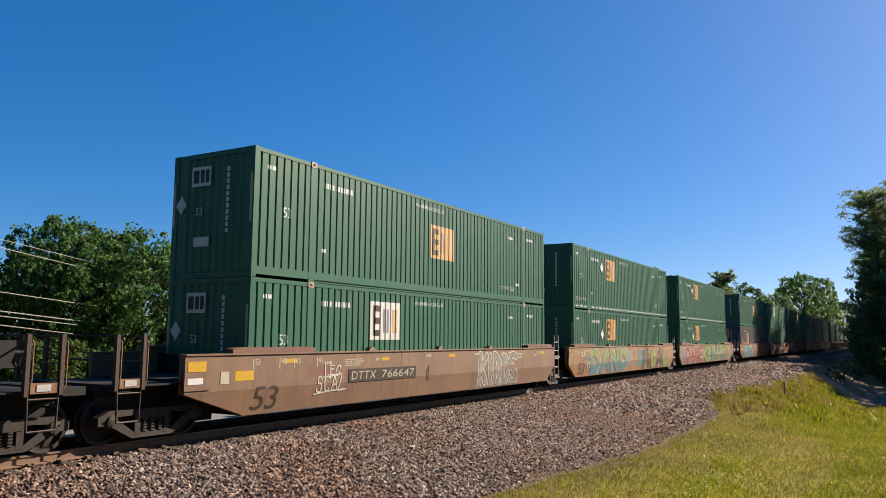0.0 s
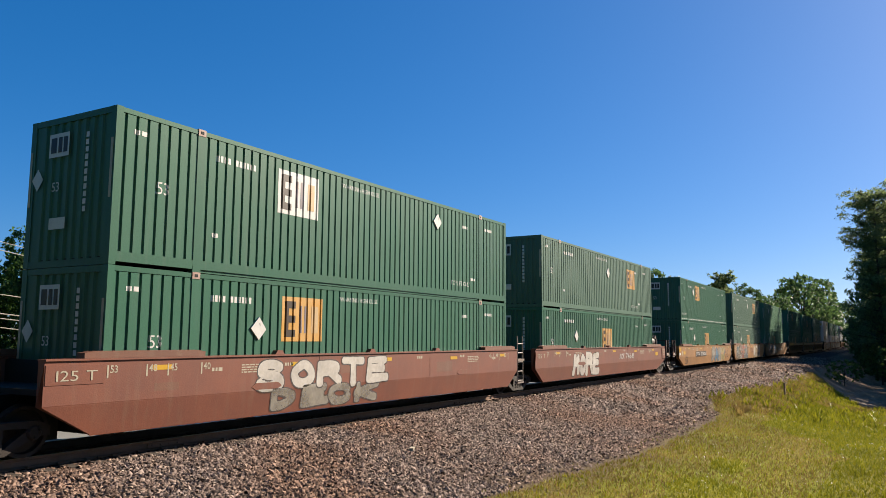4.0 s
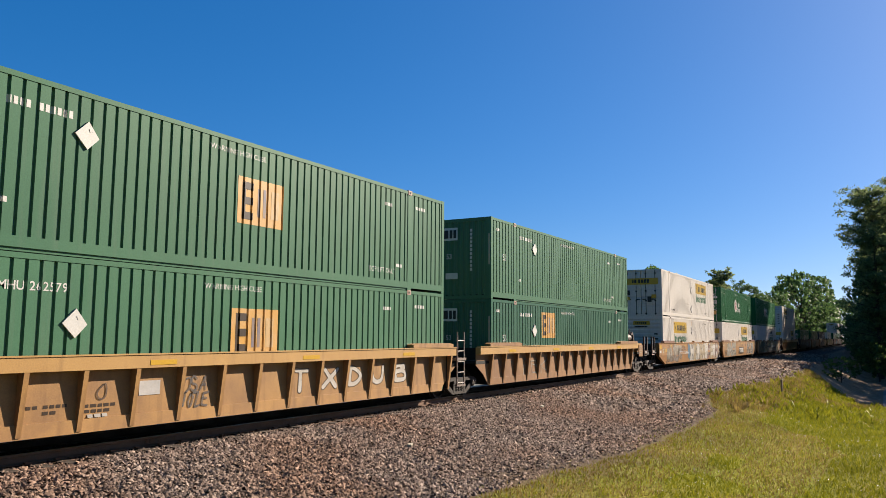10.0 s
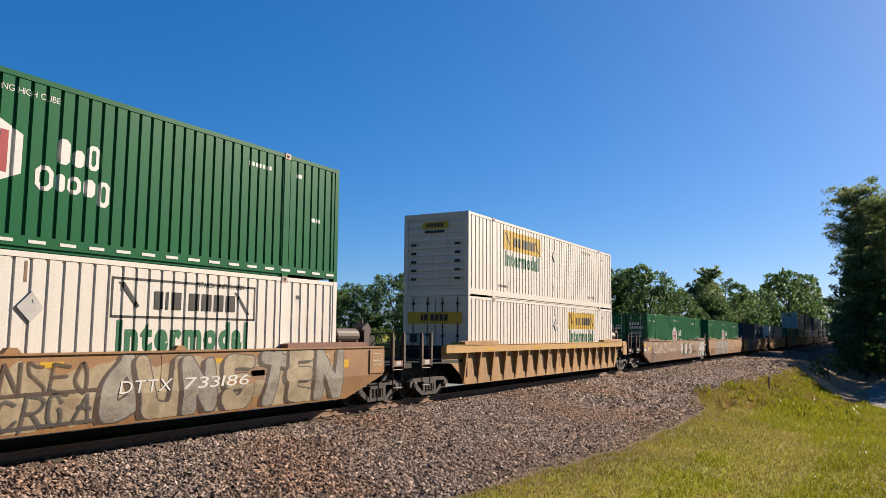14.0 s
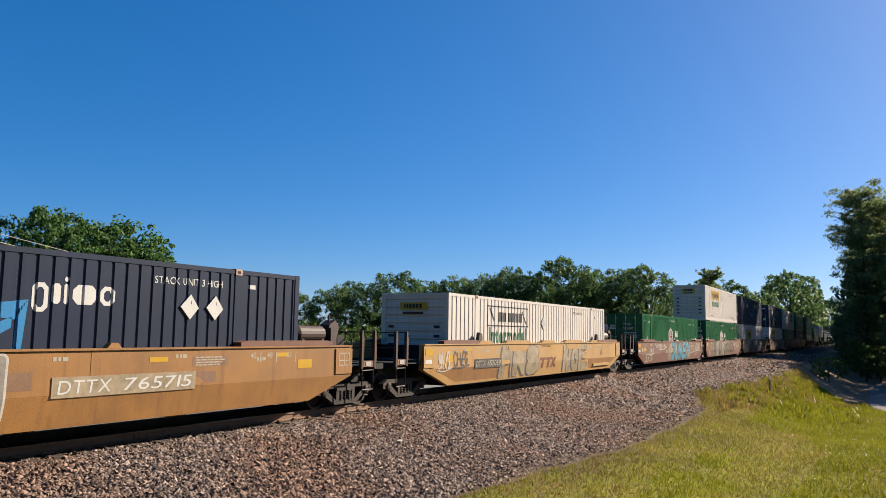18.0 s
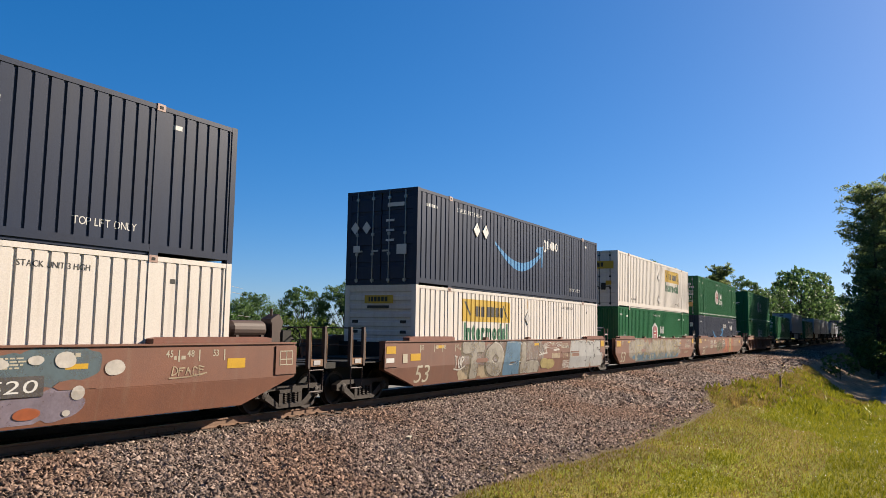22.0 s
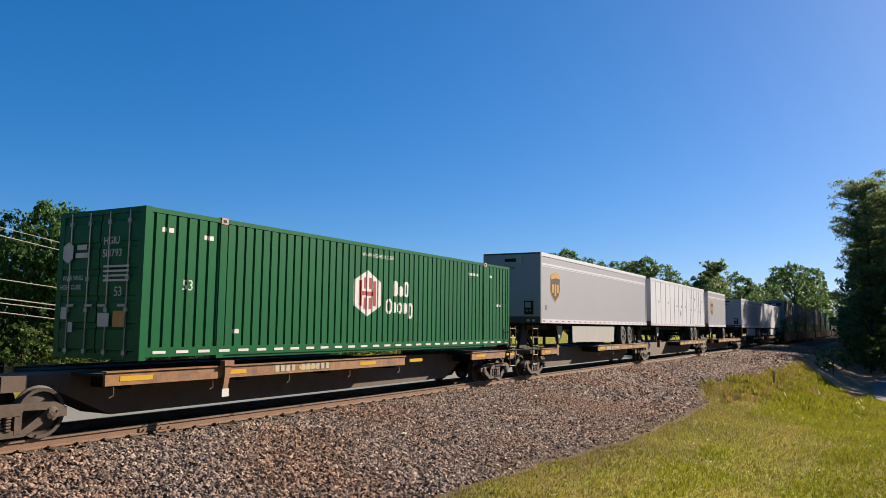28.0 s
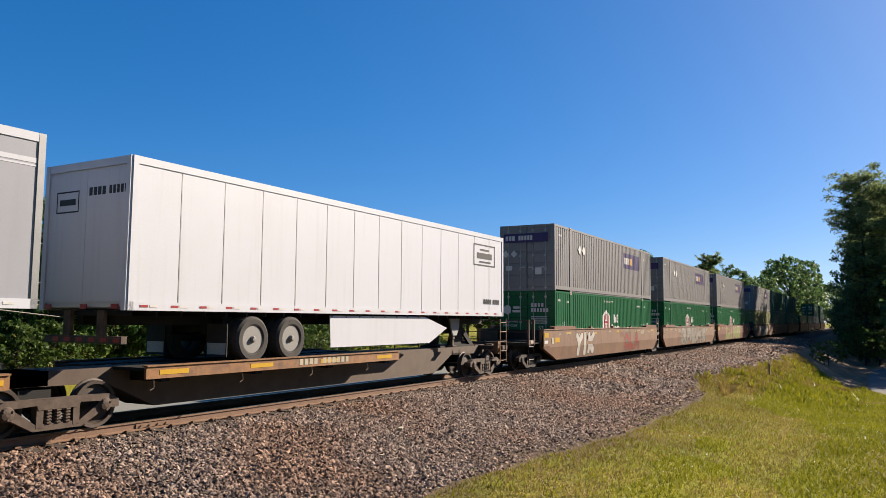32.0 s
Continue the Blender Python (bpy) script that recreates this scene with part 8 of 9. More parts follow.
def cloud(unit, x0, x1, z0, z1, colour, lobes=7, lift=0.002, seed=0):
    """A sprayed patch of colour with a lumpy outline."""
    rng = random.Random(seed + unit * 31 + int(x0 * 10))
    w = (x1 - x0) / lobes
    xs, zs = sheet_axes(x0 - w, x1 + w, z0 - 0.15, z1 + 0.15)
    X, Z = np.meshgrid(xs, zs)
    F = np.full(X.shape, 1.0)
    for i in range(lobes):
        cx, cz = x0 + w * (i + 0.5), (z0 + z1) / 2 + (z1 - z0) * rng.uniform(-0.12, 0.12)
        rx, rz = w * rng.uniform(0.65, 0.95), (z1 - z0) * rng.uniform(0.36, 0.55)
        F = np.minimum(F, ((X - cx) / rx) ** 2 + ((Z - cz) / rz) ** 2 - 1)
    k = rng.uniform(0, 9)
    F += 0.16 * np.sin(X * 7.1 + k) * np.sin(Z * 9.3 + k) + 0.10 * np.sin(X * 17.0 - Z * 13.0 + k)
    polys = []
    field_faces(F, xs, zs, lift, polys)
    return painted(unit, "graffiti_cloud", polys, colour, "sprayed colour cloud")

def piecework(unit, text, x0, x1, z0, z1, fill, edge, fat=0.14, line=0.035, shade=None, halo=None, gleam=None, slant=0.0, jig=0.06, web=False):
    """A filled, outlined piece: halo, drop shade, outline, fill and gleam, letter over letter."""
    rng = random.Random(unit * 7 + len(text) + int(x0 * 13))
    fills = fill if isinstance(fill, tuple) else (fill,)
    coats = {}
    for i, lines in enumerate(letter_strokes(text, x0, x1, z0 + fat * 0.8, z1 - fat * 0.8, rng, jig, slant)):
        px, pz = [x for p in lines for x, z in p], [z for p in lines for x, z in p]
        pad = fat + line + 0.18
        xs, zs = sheet_axes(min(px) - pad, max(px) + pad, min(pz) - pad, max(pz) + pad)
        if web: zs = zs[zs < 1.26]
        X, Z = np.meshgrid(xs, zs)
        swell = fat * (0.85 + 0.30 * (z1 - Z) / (z1 - z0)) * (1 + 0.10 * np.sin(X * 5.0 + i) * np.sin(Z * 6.0))
        d = stroke_field(lines, X, Z) - swell
        up = 0.0006 * i
        if halo: field_faces(d - line - 0.05, xs, zs, 0.0032 + up * 0.3, coats.setdefault(("graffiti_halo", halo, "pale sprayed halo"), []))
        if shade: field_faces(stroke_field(lines, X + 0.10, Z + 0.045) - swell - line * 0.6, xs, zs, 0.0040 + up, coats.setdefault(("graffiti_shade", shade, "sprayed drop shade"), []))
        field_faces(d - line, xs, zs, 0.0042 + up, coats.setdefault(("graffiti_outline", edge, "sprayed graffiti outline"), []))
        field_faces(d, xs, zs, 0.0045 + up, coats.setdefault(("graffiti_fill", fills[i % len(fills)], "sprayed graffiti letters"), []))
        if gleam:
            lit = np.maximum(d + 0.02, 0.045 - (stroke_field(lines, X + 0.035, Z + 0.045) - swell + 0.05))
            field_faces(lit, xs, zs, 0.0048 + up, coats.setdefault(("graffiti_gleam", gleam, "thin pale gleam line"), []))
    for (name, colour, label), polys in coats.items(): painted(unit, name, polys, colour, label, web)

def scrawl(unit, text, x0, x1, z0, z1, colour, width=0.018, slant=0.1, jig=0.12, web=False):
    """A thin handwritten tag with a flourish."""
    rng = random.Random(unit * 5 + int(x0 * 11) + len(text))
    lines = letter_lines(text, x0, x1, z0, z1, rng, jig, slant)
    if len(text) > 2 and not web:
        lines.append(rounded([(x0 - 0.05, z0 - 0.04), ((x0 + x1) / 2, z0 + rng.uniform(-0.12, 0.02)), (x1 + 0.06, z0 + 0.03)]))
    ribbons(CARS[unit][1], "graffiti_scrawl", lines, width, colour, 0.0105, rng, "thin sprayed scrawl", web)

def number_panel(unit, text, x, z, w, h, panel=True, mat="cream", tone="umber"):
    car, g = CARS[unit]
    p = g
    if panel:
        bm = bmesh.new(); bm_box(bm, x - 0.1, x + w + 0.1, -1.5165, -1.503, z - 0.06, z + h + 0.06)
        p = part("number_panel", bm, M[tone] if tone in M else SPRAY[tone], g, "dark number panel")
    words = text.split(" ")
    for word in words:
        wide = w * len(word) / len(text)
        on_car(p, "car_number" if word.isdigit() else "owner_mark", word, x, z, wide, h, M[mat] if mat in M else SPRAY[mat], 0.0165 if panel else 0.012, shear=0.12)
        x += wide + w / len(text)

def owner_bars(unit, x, z, w, h, mat):
    """The owner's initials as plain bars."""
    for k in range(4):
        bm = flat([rect(x + w * k / 4, z, w / 4 * 0.74, h)])
        for v in bm.verts: v.co.y = girder_y(v.co.z, 0.012)
        part("owner_bar", bm, M[mat] if mat in M else SPRAY[mat], CARS[unit][1])

def big53(unit, x=-0.06, mat="umber", w=0.82): on_car(CARS[unit][1], "size_mark", "53", x, 0.36, w, 0.5, M[mat], 0.0015, shear=0.15)

for u in (1, 2, 7, 8, 9, 13, 14, 17, 19, 18): big53(u)
for u, x in ((21, -0.12), (22, 0.06), (24, -0.3), (25, -0.3), (26, 0.2), (23, 0.0)): big53(u, x, "cream")
on_car(CARS[4][1], "size_mark", "53", 6.5, 0.84, 0.5, 0.22, M["cream"], 0.006)
number_panel(1, "DTTX 766647", 3.35, 0.86, 2.9, 0.2)
number_panel(3, "DTTX 765647", 10.0, 0.82, 2.9, 0.22, False)
number_panel(4, "AOK 74641", 3.1, 1.17, 1.6, 0.22, False, "white")
number_panel(6, "AOK 74641", 9.2, 0.98, 2.4, 0.26, False, "white")
number_panel(7, "DTTX 724383", 3.15, 0.86, 3.3, 0.24, True, "white")
number_panel(9, "DTTX 724383", 9.95, 0.82, 2.95, 0.22, True, "white")
number_panel(13, "DTTX 733186", 3.1, 0.80, 2.7, 0.2, False, "white")
number_panel(15, "DTTX 733186", 9.7, 0.82, 3.2, 0.22, False, "white")
number_panel(17, "765715", 4.7, 0.84, 1.6, 0.2, False, "white")
number_panel(19, "DTTX 765715", 10.0, 0.82, 2.8, 0.22, True, "white", "sand")
number_panel(20, "DTTX 652059", 1.55, 0.80, 1.9, 0.19, True, "cream", "slate")
number_panel(21, "25", 4.7, 0.80, 0.6, 0.22, False); owner_bars(21, 3.65, 0.80, 0.95, 0.2, "rose")
number_panel(23, "253520", 10.35, 0.82, 1.6, 0.2, True, "white", "slate"); owner_bars(23, 9.1, 0.82, 1.0, 0.2, "white")
number_panel(24, "254334", 11.12, 0.79, 1.18, 0.2, False, "sand"); owner_bars(24, 9.96, 0.8, 0.88, 0.2, "sand")
number_panel(26, "254334", 4.25, 0.72, 1.2, 0.24, False); owner_bars(26, 3.0, 0.74, 1.0, 0.22, "cream")

def paint_cars():
    scrawl(1, "SCAL", 2.0, 3.1, 0.62, 1.0, "white"); scrawl(1, "LEC", 2.3, 2.9, 1.0, 1.25, "white"); scrawl(1, "O", 6.9, 7.1, 0.7, 1.1, "umber")
    piecework(1, "KIDDS", 10.2, 13.1, 0.34, 1.42, "silver", "umber", 0.075, 0.02, halo="white")
    scrawl(2, "HEX", 0.3, 0.75, 1.18, 1.4, "white"); scrawl(2, "TM", 1.25, 1.6, 1.1, 1.4, "white"); scrawl(2, "WV", 1.0, 1.5, 0.6, 0.95, "white", 0.014)
    cloud(2, 6.6, 8.2, 0.55, 1.45, "silver"); cloud(2, 0.75, 1.15, 0.95, 1.08, "azure", 2); cloud(2, 0.85, 1.0, 0.55, 0.65, "azure", 1)
    piecework(2, "DANC", 1.6, 7.1, 0.3, 1.5, "lime_fade", "steel", 0.17, 0.035, shade="steel", halo="white")
    piecework(2, "S", 9.0, 9.8, 0.45, 1.3, "aqua", "azure", 0.1, 0.02)
    piecework(2, "MOAL", 10.0, 15.6, 0.34, 1.42, ("moss", "lime"), "umber", 0.19, 0.04, shade="umber", gleam="white")
    cloud(3, -0.1, 2.4, 0.33, 1.48, "lilac", 5); cloud(3, 0.2, 0.5, 0.42, 0.55, "teal", 1)
    piecework(3, "DANE", 0.6, 5.9, 0.3, 1.52, "scarlet", "white", 0.18, 0.05, shade="umber")
    cloud(3, 5.6, 13.5, 0.4, 1.5, "azure", 11); scrawl(3, "MS", 0.1, 0.7, 1.15, 1.45, "white")
    piecework(3, "KEGARK", 5.9, 15.2, 0.34, 1.5, ("lime", "lime", "lime_fade"), "black", 0.17, 0.06, shade="steel")
    cloud(4, -0.3, 1.4, 0.3, 0.72, "leaf", 5); cloud(4, 4.4, 5.9, 0.3, 1.0, "leaf", 4); cloud(4, 1.3, 3.9, 1.0, 1.35, "leaf", 4)
    piecework(4, "RELAX", 0.55, 5.35, 0.3, 1.36, "aqua_fade", "steel", 0.15, 0.02, shade="slate", halo=None, gleam="white")
    scrawl(4, "PETEY", 4.9, 5.7, 0.85, 1.15, "white", 0.014); scrawl(4, "STONE GTL", 5.7, 7.2, 1.18, 1.38, "white", 0.014)
    piecework(5, "SORTE", 3.5, 8.5, 0.8, 1.45, "white", "slate", 0.10, 0.03); piecework(5, "DECK", 4.0, 8.0, 0.34, 0.85, "silver", "slate", 0.09, 0.03)
    piecework(6, "MORE", 2.8, 6.2, 0.4, 1.35, "white", "slate", 0.14, 0.03)
    cloud(7, 8.7, 13.6, 0.45, 1.4, "fog", 7); piecework(7, "PASK", 8.6, 13.7, 0.34, 1.44, ("silver", "azure", "silver", "butter"), "slate", 0.20, 0.028)
    scrawl(7, "VLE", 14.1, 15.3, 0.6, 1.1, "fog")
    cloud(8, 0.0, 6.2, 0.4, 1.4, "fog", 9); piecework(8, "METERL", -0.05, 6.2, 0.32, 1.5, ("steel", "moss", "rose", "scarlet", "steel"), "white", 0.16, 0.03, jig=0.15, slant=0.2); scrawl(8, "WVNKAM", 0.1, 6.0, 0.4, 1.4, "slate", 0.022, 0.3, 0.25); cloud(8, 2.2, 2.7, 0.85, 0.98, "orange", 1, 0.012); cloud(8, 4.3, 4.8, 1.2, 1.32, "orange", 1, 0.012)
    scrawl(8, "SOCK", 1.7, 2.7, 0.36, 0.7, "white"); piecework(8, "OSTEN", 9.5, 13.9, 0.34, 1.44, ("white", "sand"), "slate", 0.15, 0.025)
    for x, a, t in ((0.6, "O", "I"), (1.3, "O", "V")): scrawl(9, a, x, x + 0.75, 0.35, 0.95, "sand", 0.02)
    scrawl(9, "ECS", 1.6, 2.3, 0.75, 1.15, "silver"); cloud(9, 1.4, 4.9, 0.5, 1.45, "fog", 6)
    piecework(9, "HWCH", 2.8, 4.9, 0.75, 1.46, "lilac", "slate", 0.10, 0.02); piecework(9, "WVWN", 2.8, 4.9, 0.33, 0.85, "fog", "black", 0.05, 0.025)
    scrawl(9, "AAL", 1.5, 2.8, 0.36, 0.8, "umber", 0.025); cloud(9, 5.0, 8.4, 0.32, 0.95, "sand", 6); cloud(9, 8.4, 9.3, 0.5, 1.2, "moss", 3)
    for cx in (5.95, 6.95):
        for nm, cz, rx, rz, col, lift in (("graffiti_oval", 0.74, 0.36, 0.32, "white", 0.005), ("graffiti_cap", 1.14, 0.46, 0.24, "azure", 0.007)):
            bm = bmesh.new()
            bm.faces.new([bm.verts.new((cx + rx * math.cos(k * 0.3927), girder_y(max(0.81, cz + rz * math.sin(k * 0.3927)), lift), cz + rz * math.sin(k * 0.3927))) for k in range(16)])
            part(nm, bm, SPRAY[col], CARS[9][1], "sprayed oval")
    cloud(13, 0.1, 1.2, 0.5, 1.45, "silver", 2); cloud(13, 1.8, 3.2, 0.7, 1.45, "silver", 2); cloud(13, 0.9, 3.0, 0.33, 0.8, "fog", 3); cloud(13, 2.9, 3.9, 0.4, 1.3, "fog", 2)
    scrawl(13, "OOU", 0.1, 3.2, 0.36, 1.42, "slate", 0.014, 0.0); scrawl(13, "SME", 4.0, 5.0, 1.1, 1.35, "slate"); scrawl(13, "EMK", -0.9, -0.2, 1.1, 1.3, "sand")
    cloud(13, 5.8, 7.0, 0.4, 1.45, "azure", 3); cloud(13, 6.2, 16.3, 0.31, 1.52, "sand", 14, 0.0015); cloud(13, 6.6, 16.2, 0.33, 1.5, "white", 10)
    piecework(13, "HORS", 6.6, 10.4, 0.32, 1.48, ("white", "sand"), "slate", 0.17, 0.03, shade="slate"); piecework(13, "MEDFTH", 10.4, 16.2, 0.34, 1.46, ("sand", "white", "rose"), "slate", 0.14, 0.02, jig=0.12)
    scrawl(14, "HTLEROO", -0.3, 1.2, 1.02, 1.3, "sand", 0.014); piecework(14, "SACK", 1.0, 5.3, 0.32, 1.48, "silver", "slate", 0.21, 0.02); scrawl(14, "TE HAW", 5.5, 9.2, 1.2, 1.45, "sand", 0.012)
    piecework(14, "MUB", 11.4, 15.4, 0.36, 1.44, "fog", "slate", 0.2, 0.015); scrawl(14, "VAV", 11.8, 14.2, 0.6, 0.9, "sand")
    piecework(15, "GOB", 0.0, 3.2, 0.34, 1.5, "moss", "sand", 0.19, 0.035, shade="umber"); piecework(15, "BIS", 3.3, 5.9, 0.34, 1.5, "moss", "white", 0.17, 0.03)
    cloud(15, 5.9, 16.0, 0.36, 1.5, "sand", 12, 0.0012); scrawl(15, "SCGENSEO", 5.9, 9.2, 0.9, 1.42, "umber", 0.03); scrawl(15, "EBSECRGA", 5.9, 9.2, 0.38, 0.9, "slate", 0.03)
    piecework(15, "OUNSTEN", 9.2, 16.2, 0.34, 1.48, ("silver", "sand"), "slate", 0.15, 0.03, shade="umber", jig=0.1); scrawl(15, "HUSE", -0.9, -0.2, 0.85, 1.0, "sand", 0.012)
    piecework(17, "LOVE", 0.7, 2.7, 0.75, 1.22, "white", "umber", 0.03, 0.012); piecework(17, "LDY", 3.0, 4.7, 0.8, 1.25, "white", "umber", 0.03, 0.012); scrawl(17, "MWM", -0.1, 0.5, 0.85, 1.2, "slate")
    piecework(17, "REGAS", 8.0, 11.5, 0.55, 1.35, ("white", "slate"), "black", 0.09, 0.03); scrawl(17, "OBL", 11.7, 13.2, 0.72, 1.05, "umber", 0.035); piecework(17, "HAR", 14.2, 16.4, 0.36, 1.4, "white", "azure", 0.10, 0.05)
    piecework(18, "NOKERS", 2.2, 8.4, 0.36, 1.42, "silver", "steel", 0.18, 0.05, halo="rose"); scrawl(18, "SEK", 10.0, 12.0, 0.7, 1.2, "white")
    piecework(19, "SWIEK", 2.0, 5.8, 0.42, 1.46, ("slate", "rose", "fog"), "white", 0.12, 0.045, shade="rose"); piecework(19, "ACABN", 5.7, 9.1, 0.5, 1.48, ("rose", "fog", "slate"), "white", 0.11, 0.04, shade="scarlet"); scrawl(19, "MWN", 1.4, 1.9, 1.15, 1.32, "white")
    scrawl(20, "SMED", -1.0, -0.2, 0.8, 1.3, "white", 0.022); scrawl(20, "CHEG", 0.0, 1.0, 0.85, 1.3, "slate", 0.03)
    for a, b in ((-1.15, 3.6), (13.1, 17.3)):
        bm = bmesh.new()
        for z0, z1 in ((0.36, 0.80), (0.80, 1.50)): bm.faces.new([bm.verts.new((x, girder_y(z, -0.001), z)) for x, z in ((max(a, 0.2) if z0 < 0.5 else a, z0), (min(b, 15.9) if z0 < 0.5 else b, z0), (b, z1), (a, z1))])
        tagged(part("worn_panel", bm, PAINT["gold"], CARS[20][1], "browner worn paint"), kind="stuff")
    piecework(20, "MRS", 3.5, 7.0, 0.32, 1.48, "sand", "slate", 0.19, 0.025, shade="slate"); piecework(20, "NGE", 9.75, 12.85, 0.32, 1.5, "sand", "umber", 0.15, 0.02, shade="slate", slant=0.12, jig=0.1)
    on_car(CARS[20][1], "car_number", "DTTX 652059", 7.35, 1.40, 1.0, 0.075, M["umber"], 0.008)
    on_car(CARS[20][1], "size_mark", "53", 14.75, 0.95, 0.3, 0.26, M["umber"], 0.004)
    scrawl(21, "TUREK", 0.75, 1.75, 0.85, 1.15, "white"); scrawl(21, "ZOZ", 0.85, 1.5, 0.5, 0.8, "white"); scrawl(21, "EMO", 2.3, 2.9, 1.26, 1.4, "white", 0.012); scrawl(21, "SERTEC", 3.0, 4.8, 1.12, 1.34, "white")
    piecework(21, "D", 5.5, 6.3, 0.5, 1.42, "rose", "white", 0.05, 0.02); cloud(21, 5.9, 12.2, 0.36, 1.46, "sand", 8)
    piecework(21, "JUNEY", 6.3, 11.9, 0.31, 1.52, "sky", "black", 0.15, 0.05, shade="umber", gleam="aqua"); scrawl(21, "WHES", 12.0, 13.6, 0.75, 1.2, "white"); scrawl(21, "AEHB", 13.7, 15.6, 0.85, 1.3, "white")
    scrawl(22, "DAYTIME", 0.45, 1.15, 1.05, 1.22, "sand", 0.012); scrawl(22, "GAMES", 0.9, 1.5, 0.9, 1.05, "sand", 0.012)
    piecework(22, "ENU", 2.2, 5.8, 0.31, 1.5, ("moss", "silver"), "slate", 0.24, 0.03, halo="white"); piecework(22, "VK", 5.9, 8.8, 0.36, 1.46, ("silver", "moss"), "slate", 0.22, 0.03, halo="white"); piecework(22, "UNES", 8.8, 12.3, 0.45, 1.45, "umber", "sand", 0.13, 0.025, halo="rose"); cloud(22, 12.3, 12.9, 0.8, 1.4, "sand", 2)
    scrawl(22, "SETH", 12.6, 14.0, 0.7, 1.3, "white"); scrawl(22, "RHE", 14.0, 15.6, 0.55, 1.2, "sand")
    cloud(23, 10.0, 12.9, 0.85, 1.5, "steel", 5, 0.0012); cloud(23, 10.0, 12.6, 0.31, 0.8, "lilac", 4, 0.0012)
    for x, z, w, h, c in ((10.9, 1.12, 0.62, 0.34, "white"), (11.75, 1.24, 0.3, 0.2, "white"), (12.2, 1.14, 0.42, 0.34, "white"), (13.1, 1.02, 0.5, 0.36, "white"), (12.5, 0.62, 0.34, 0.3, "white"), (12.4, 0.38, 0.2, 0.14, "white"), (10.4, 0.36, 1.2, 0.34, "sand"), (11.6, 0.36, 0.5, 0.3, "orange")): cloud(23, x + 0.22 * w, x + 0.72 * w, z + 0.1 * h, z + 0.9 * h, c, 1, 0.0125)
    scrawl(23, "DFACE", 14.55, 15.35, 0.96, 1.12, "sand", 0.012)
    cloud(23, -0.2, 5.0, 0.3, 1.52, "silver", 7); cloud(23, 4.8, 10.2, 0.36, 1.5, "fog", 8); cloud(23, 4.9, 6.0, 0.62, 1.4, "rose", 2, 0.0105)
    piecework(23, "STRIK", -0.1, 4.8, 0.31, 1.52, ("silver", "sand"), "white", 0.21, 0.06, shade="slate"); piecework(23, "ETH", 5.9, 10.0, 0.4, 1.48, "silver", "white", 0.16, 0.05)
    for x, z, c in ((0.75, 0.4, "scarlet"), (1.35, 1.3, "scarlet"), (3.2, 0.95, "scarlet"), (4.3, 0.45, "scarlet"), (6.2, 1.3, "orange"), (7.5, 0.45, "scarlet"), (8.4, 0.5, "scarlet"), (5.2, 0.45, "azure"), (4.9, 1.3, "azure"), (9.3, 0.5, "scarlet")): cloud(23, x, x + 0.42, z - 0.12, z + 0.14, c, 2, 0.0115)
    scrawl(24, "TOP", 2.0, 2.6, 0.72, 1.05, "white", 0.022); cloud(24, 2.4, 4.4, 0.31, 0.8, "sand", 4); cloud(24, 2.6, 9.0, 0.45, 1.48, "fog", 8)
    piecework(24, "TOEL", 2.6, 8.6, 0.31, 1.52, ("silver", "silver", "azure"), "umber", 0.22, 0.035, shade="moss", gleam="white"); cloud(24, 8.9, 10.0, 0.42, 0.85, "butter", 2, 0.012)
    scrawl(24, "LOB", 8.7, 9.4, 1.0, 1.4, "white", 0.022); scrawl(24, "REST IN PEACE", 9.3, 11.0, 1.3, 1.43, "white", 0.012); scrawl(24, "STREET", 11.15, 11.85, 0.56, 0.68, "white", 0.013); scrawl(24, "PRODUCT", 11.18, 12.0, 0.40, 0.52, "white", 0.013)
    cloud(24, 12.15, 16.0, 0.36, 1.46, "chrome", 9, 0.005); piecework(24, "MEMS", 12.15, 16.1, 0.31, 1.5, "chrome", "black", 0.2, 0.022, halo="white", gleam="slate")
    cloud(24, 10.2, 10.7, 1.08, 1.2, "white", 2); cloud(24, 11.35, 11.9, 1.15, 1.3, "fog", 3)
    cloud(25, 1.4, 12.4, 0.4, 1.5, "silver", 12); cloud(25, 2.2, 11.9, 0.33, 0.72, "azure", 12, 0.004)
    piecework(25, "FANCOD", 2.4, 12.2, 0.42, 1.48, ("silver", "fog"), "butter", 0.17, 0.035); scrawl(25, "SWVSWSUVSW", 2.6, 12.0, 0.36, 0.66, "steel", 0.04); scrawl(25, "MAWO", 14.3, 15.4, 1.16, 1.34, "fog", 0.014)
    scrawl(26, "MANE OPTS", 3.0, 5.3, 1.12, 1.36, "white", 0.02); scrawl(26, "LORFOR", 1.1, 1.95, 0.78, 0.98, "silver", 0.014); cloud(26, 5.7, 7.6, 0.4, 1.2, "moss", 3); scrawl(26, "ACE", 5.7, 8.2, 0.7, 1.3, "moss", 0.03)
    cloud(26, 8.2, 9.4, 0.8, 1.45, "fog", 3); piecework(26, "XISU", 9.2, 13.0, 0.34, 1.5, ("orange", "orange", "butter"), "umber", 0.18, 0.03, halo="scarlet", gleam="butter"); cloud(26, 8.6, 9.6, 0.31, 0.6, "orange", 2); scrawl(26, "LEB", 7.9, 9.2, 1.05, 1.36, "white"); scrawl(26, "SEK", 13.5, 15.2, 0.8, 1.3, "sand")
    piecework(28, "YIK", 2.0, 4.6, 0.36, 1.42, "white", "slate", 0.15, 0.04); piecework(28, "OLA", 9.6, 12.6, 0.4, 1.35, "scarlet", "teal", 0.16, 0.05)
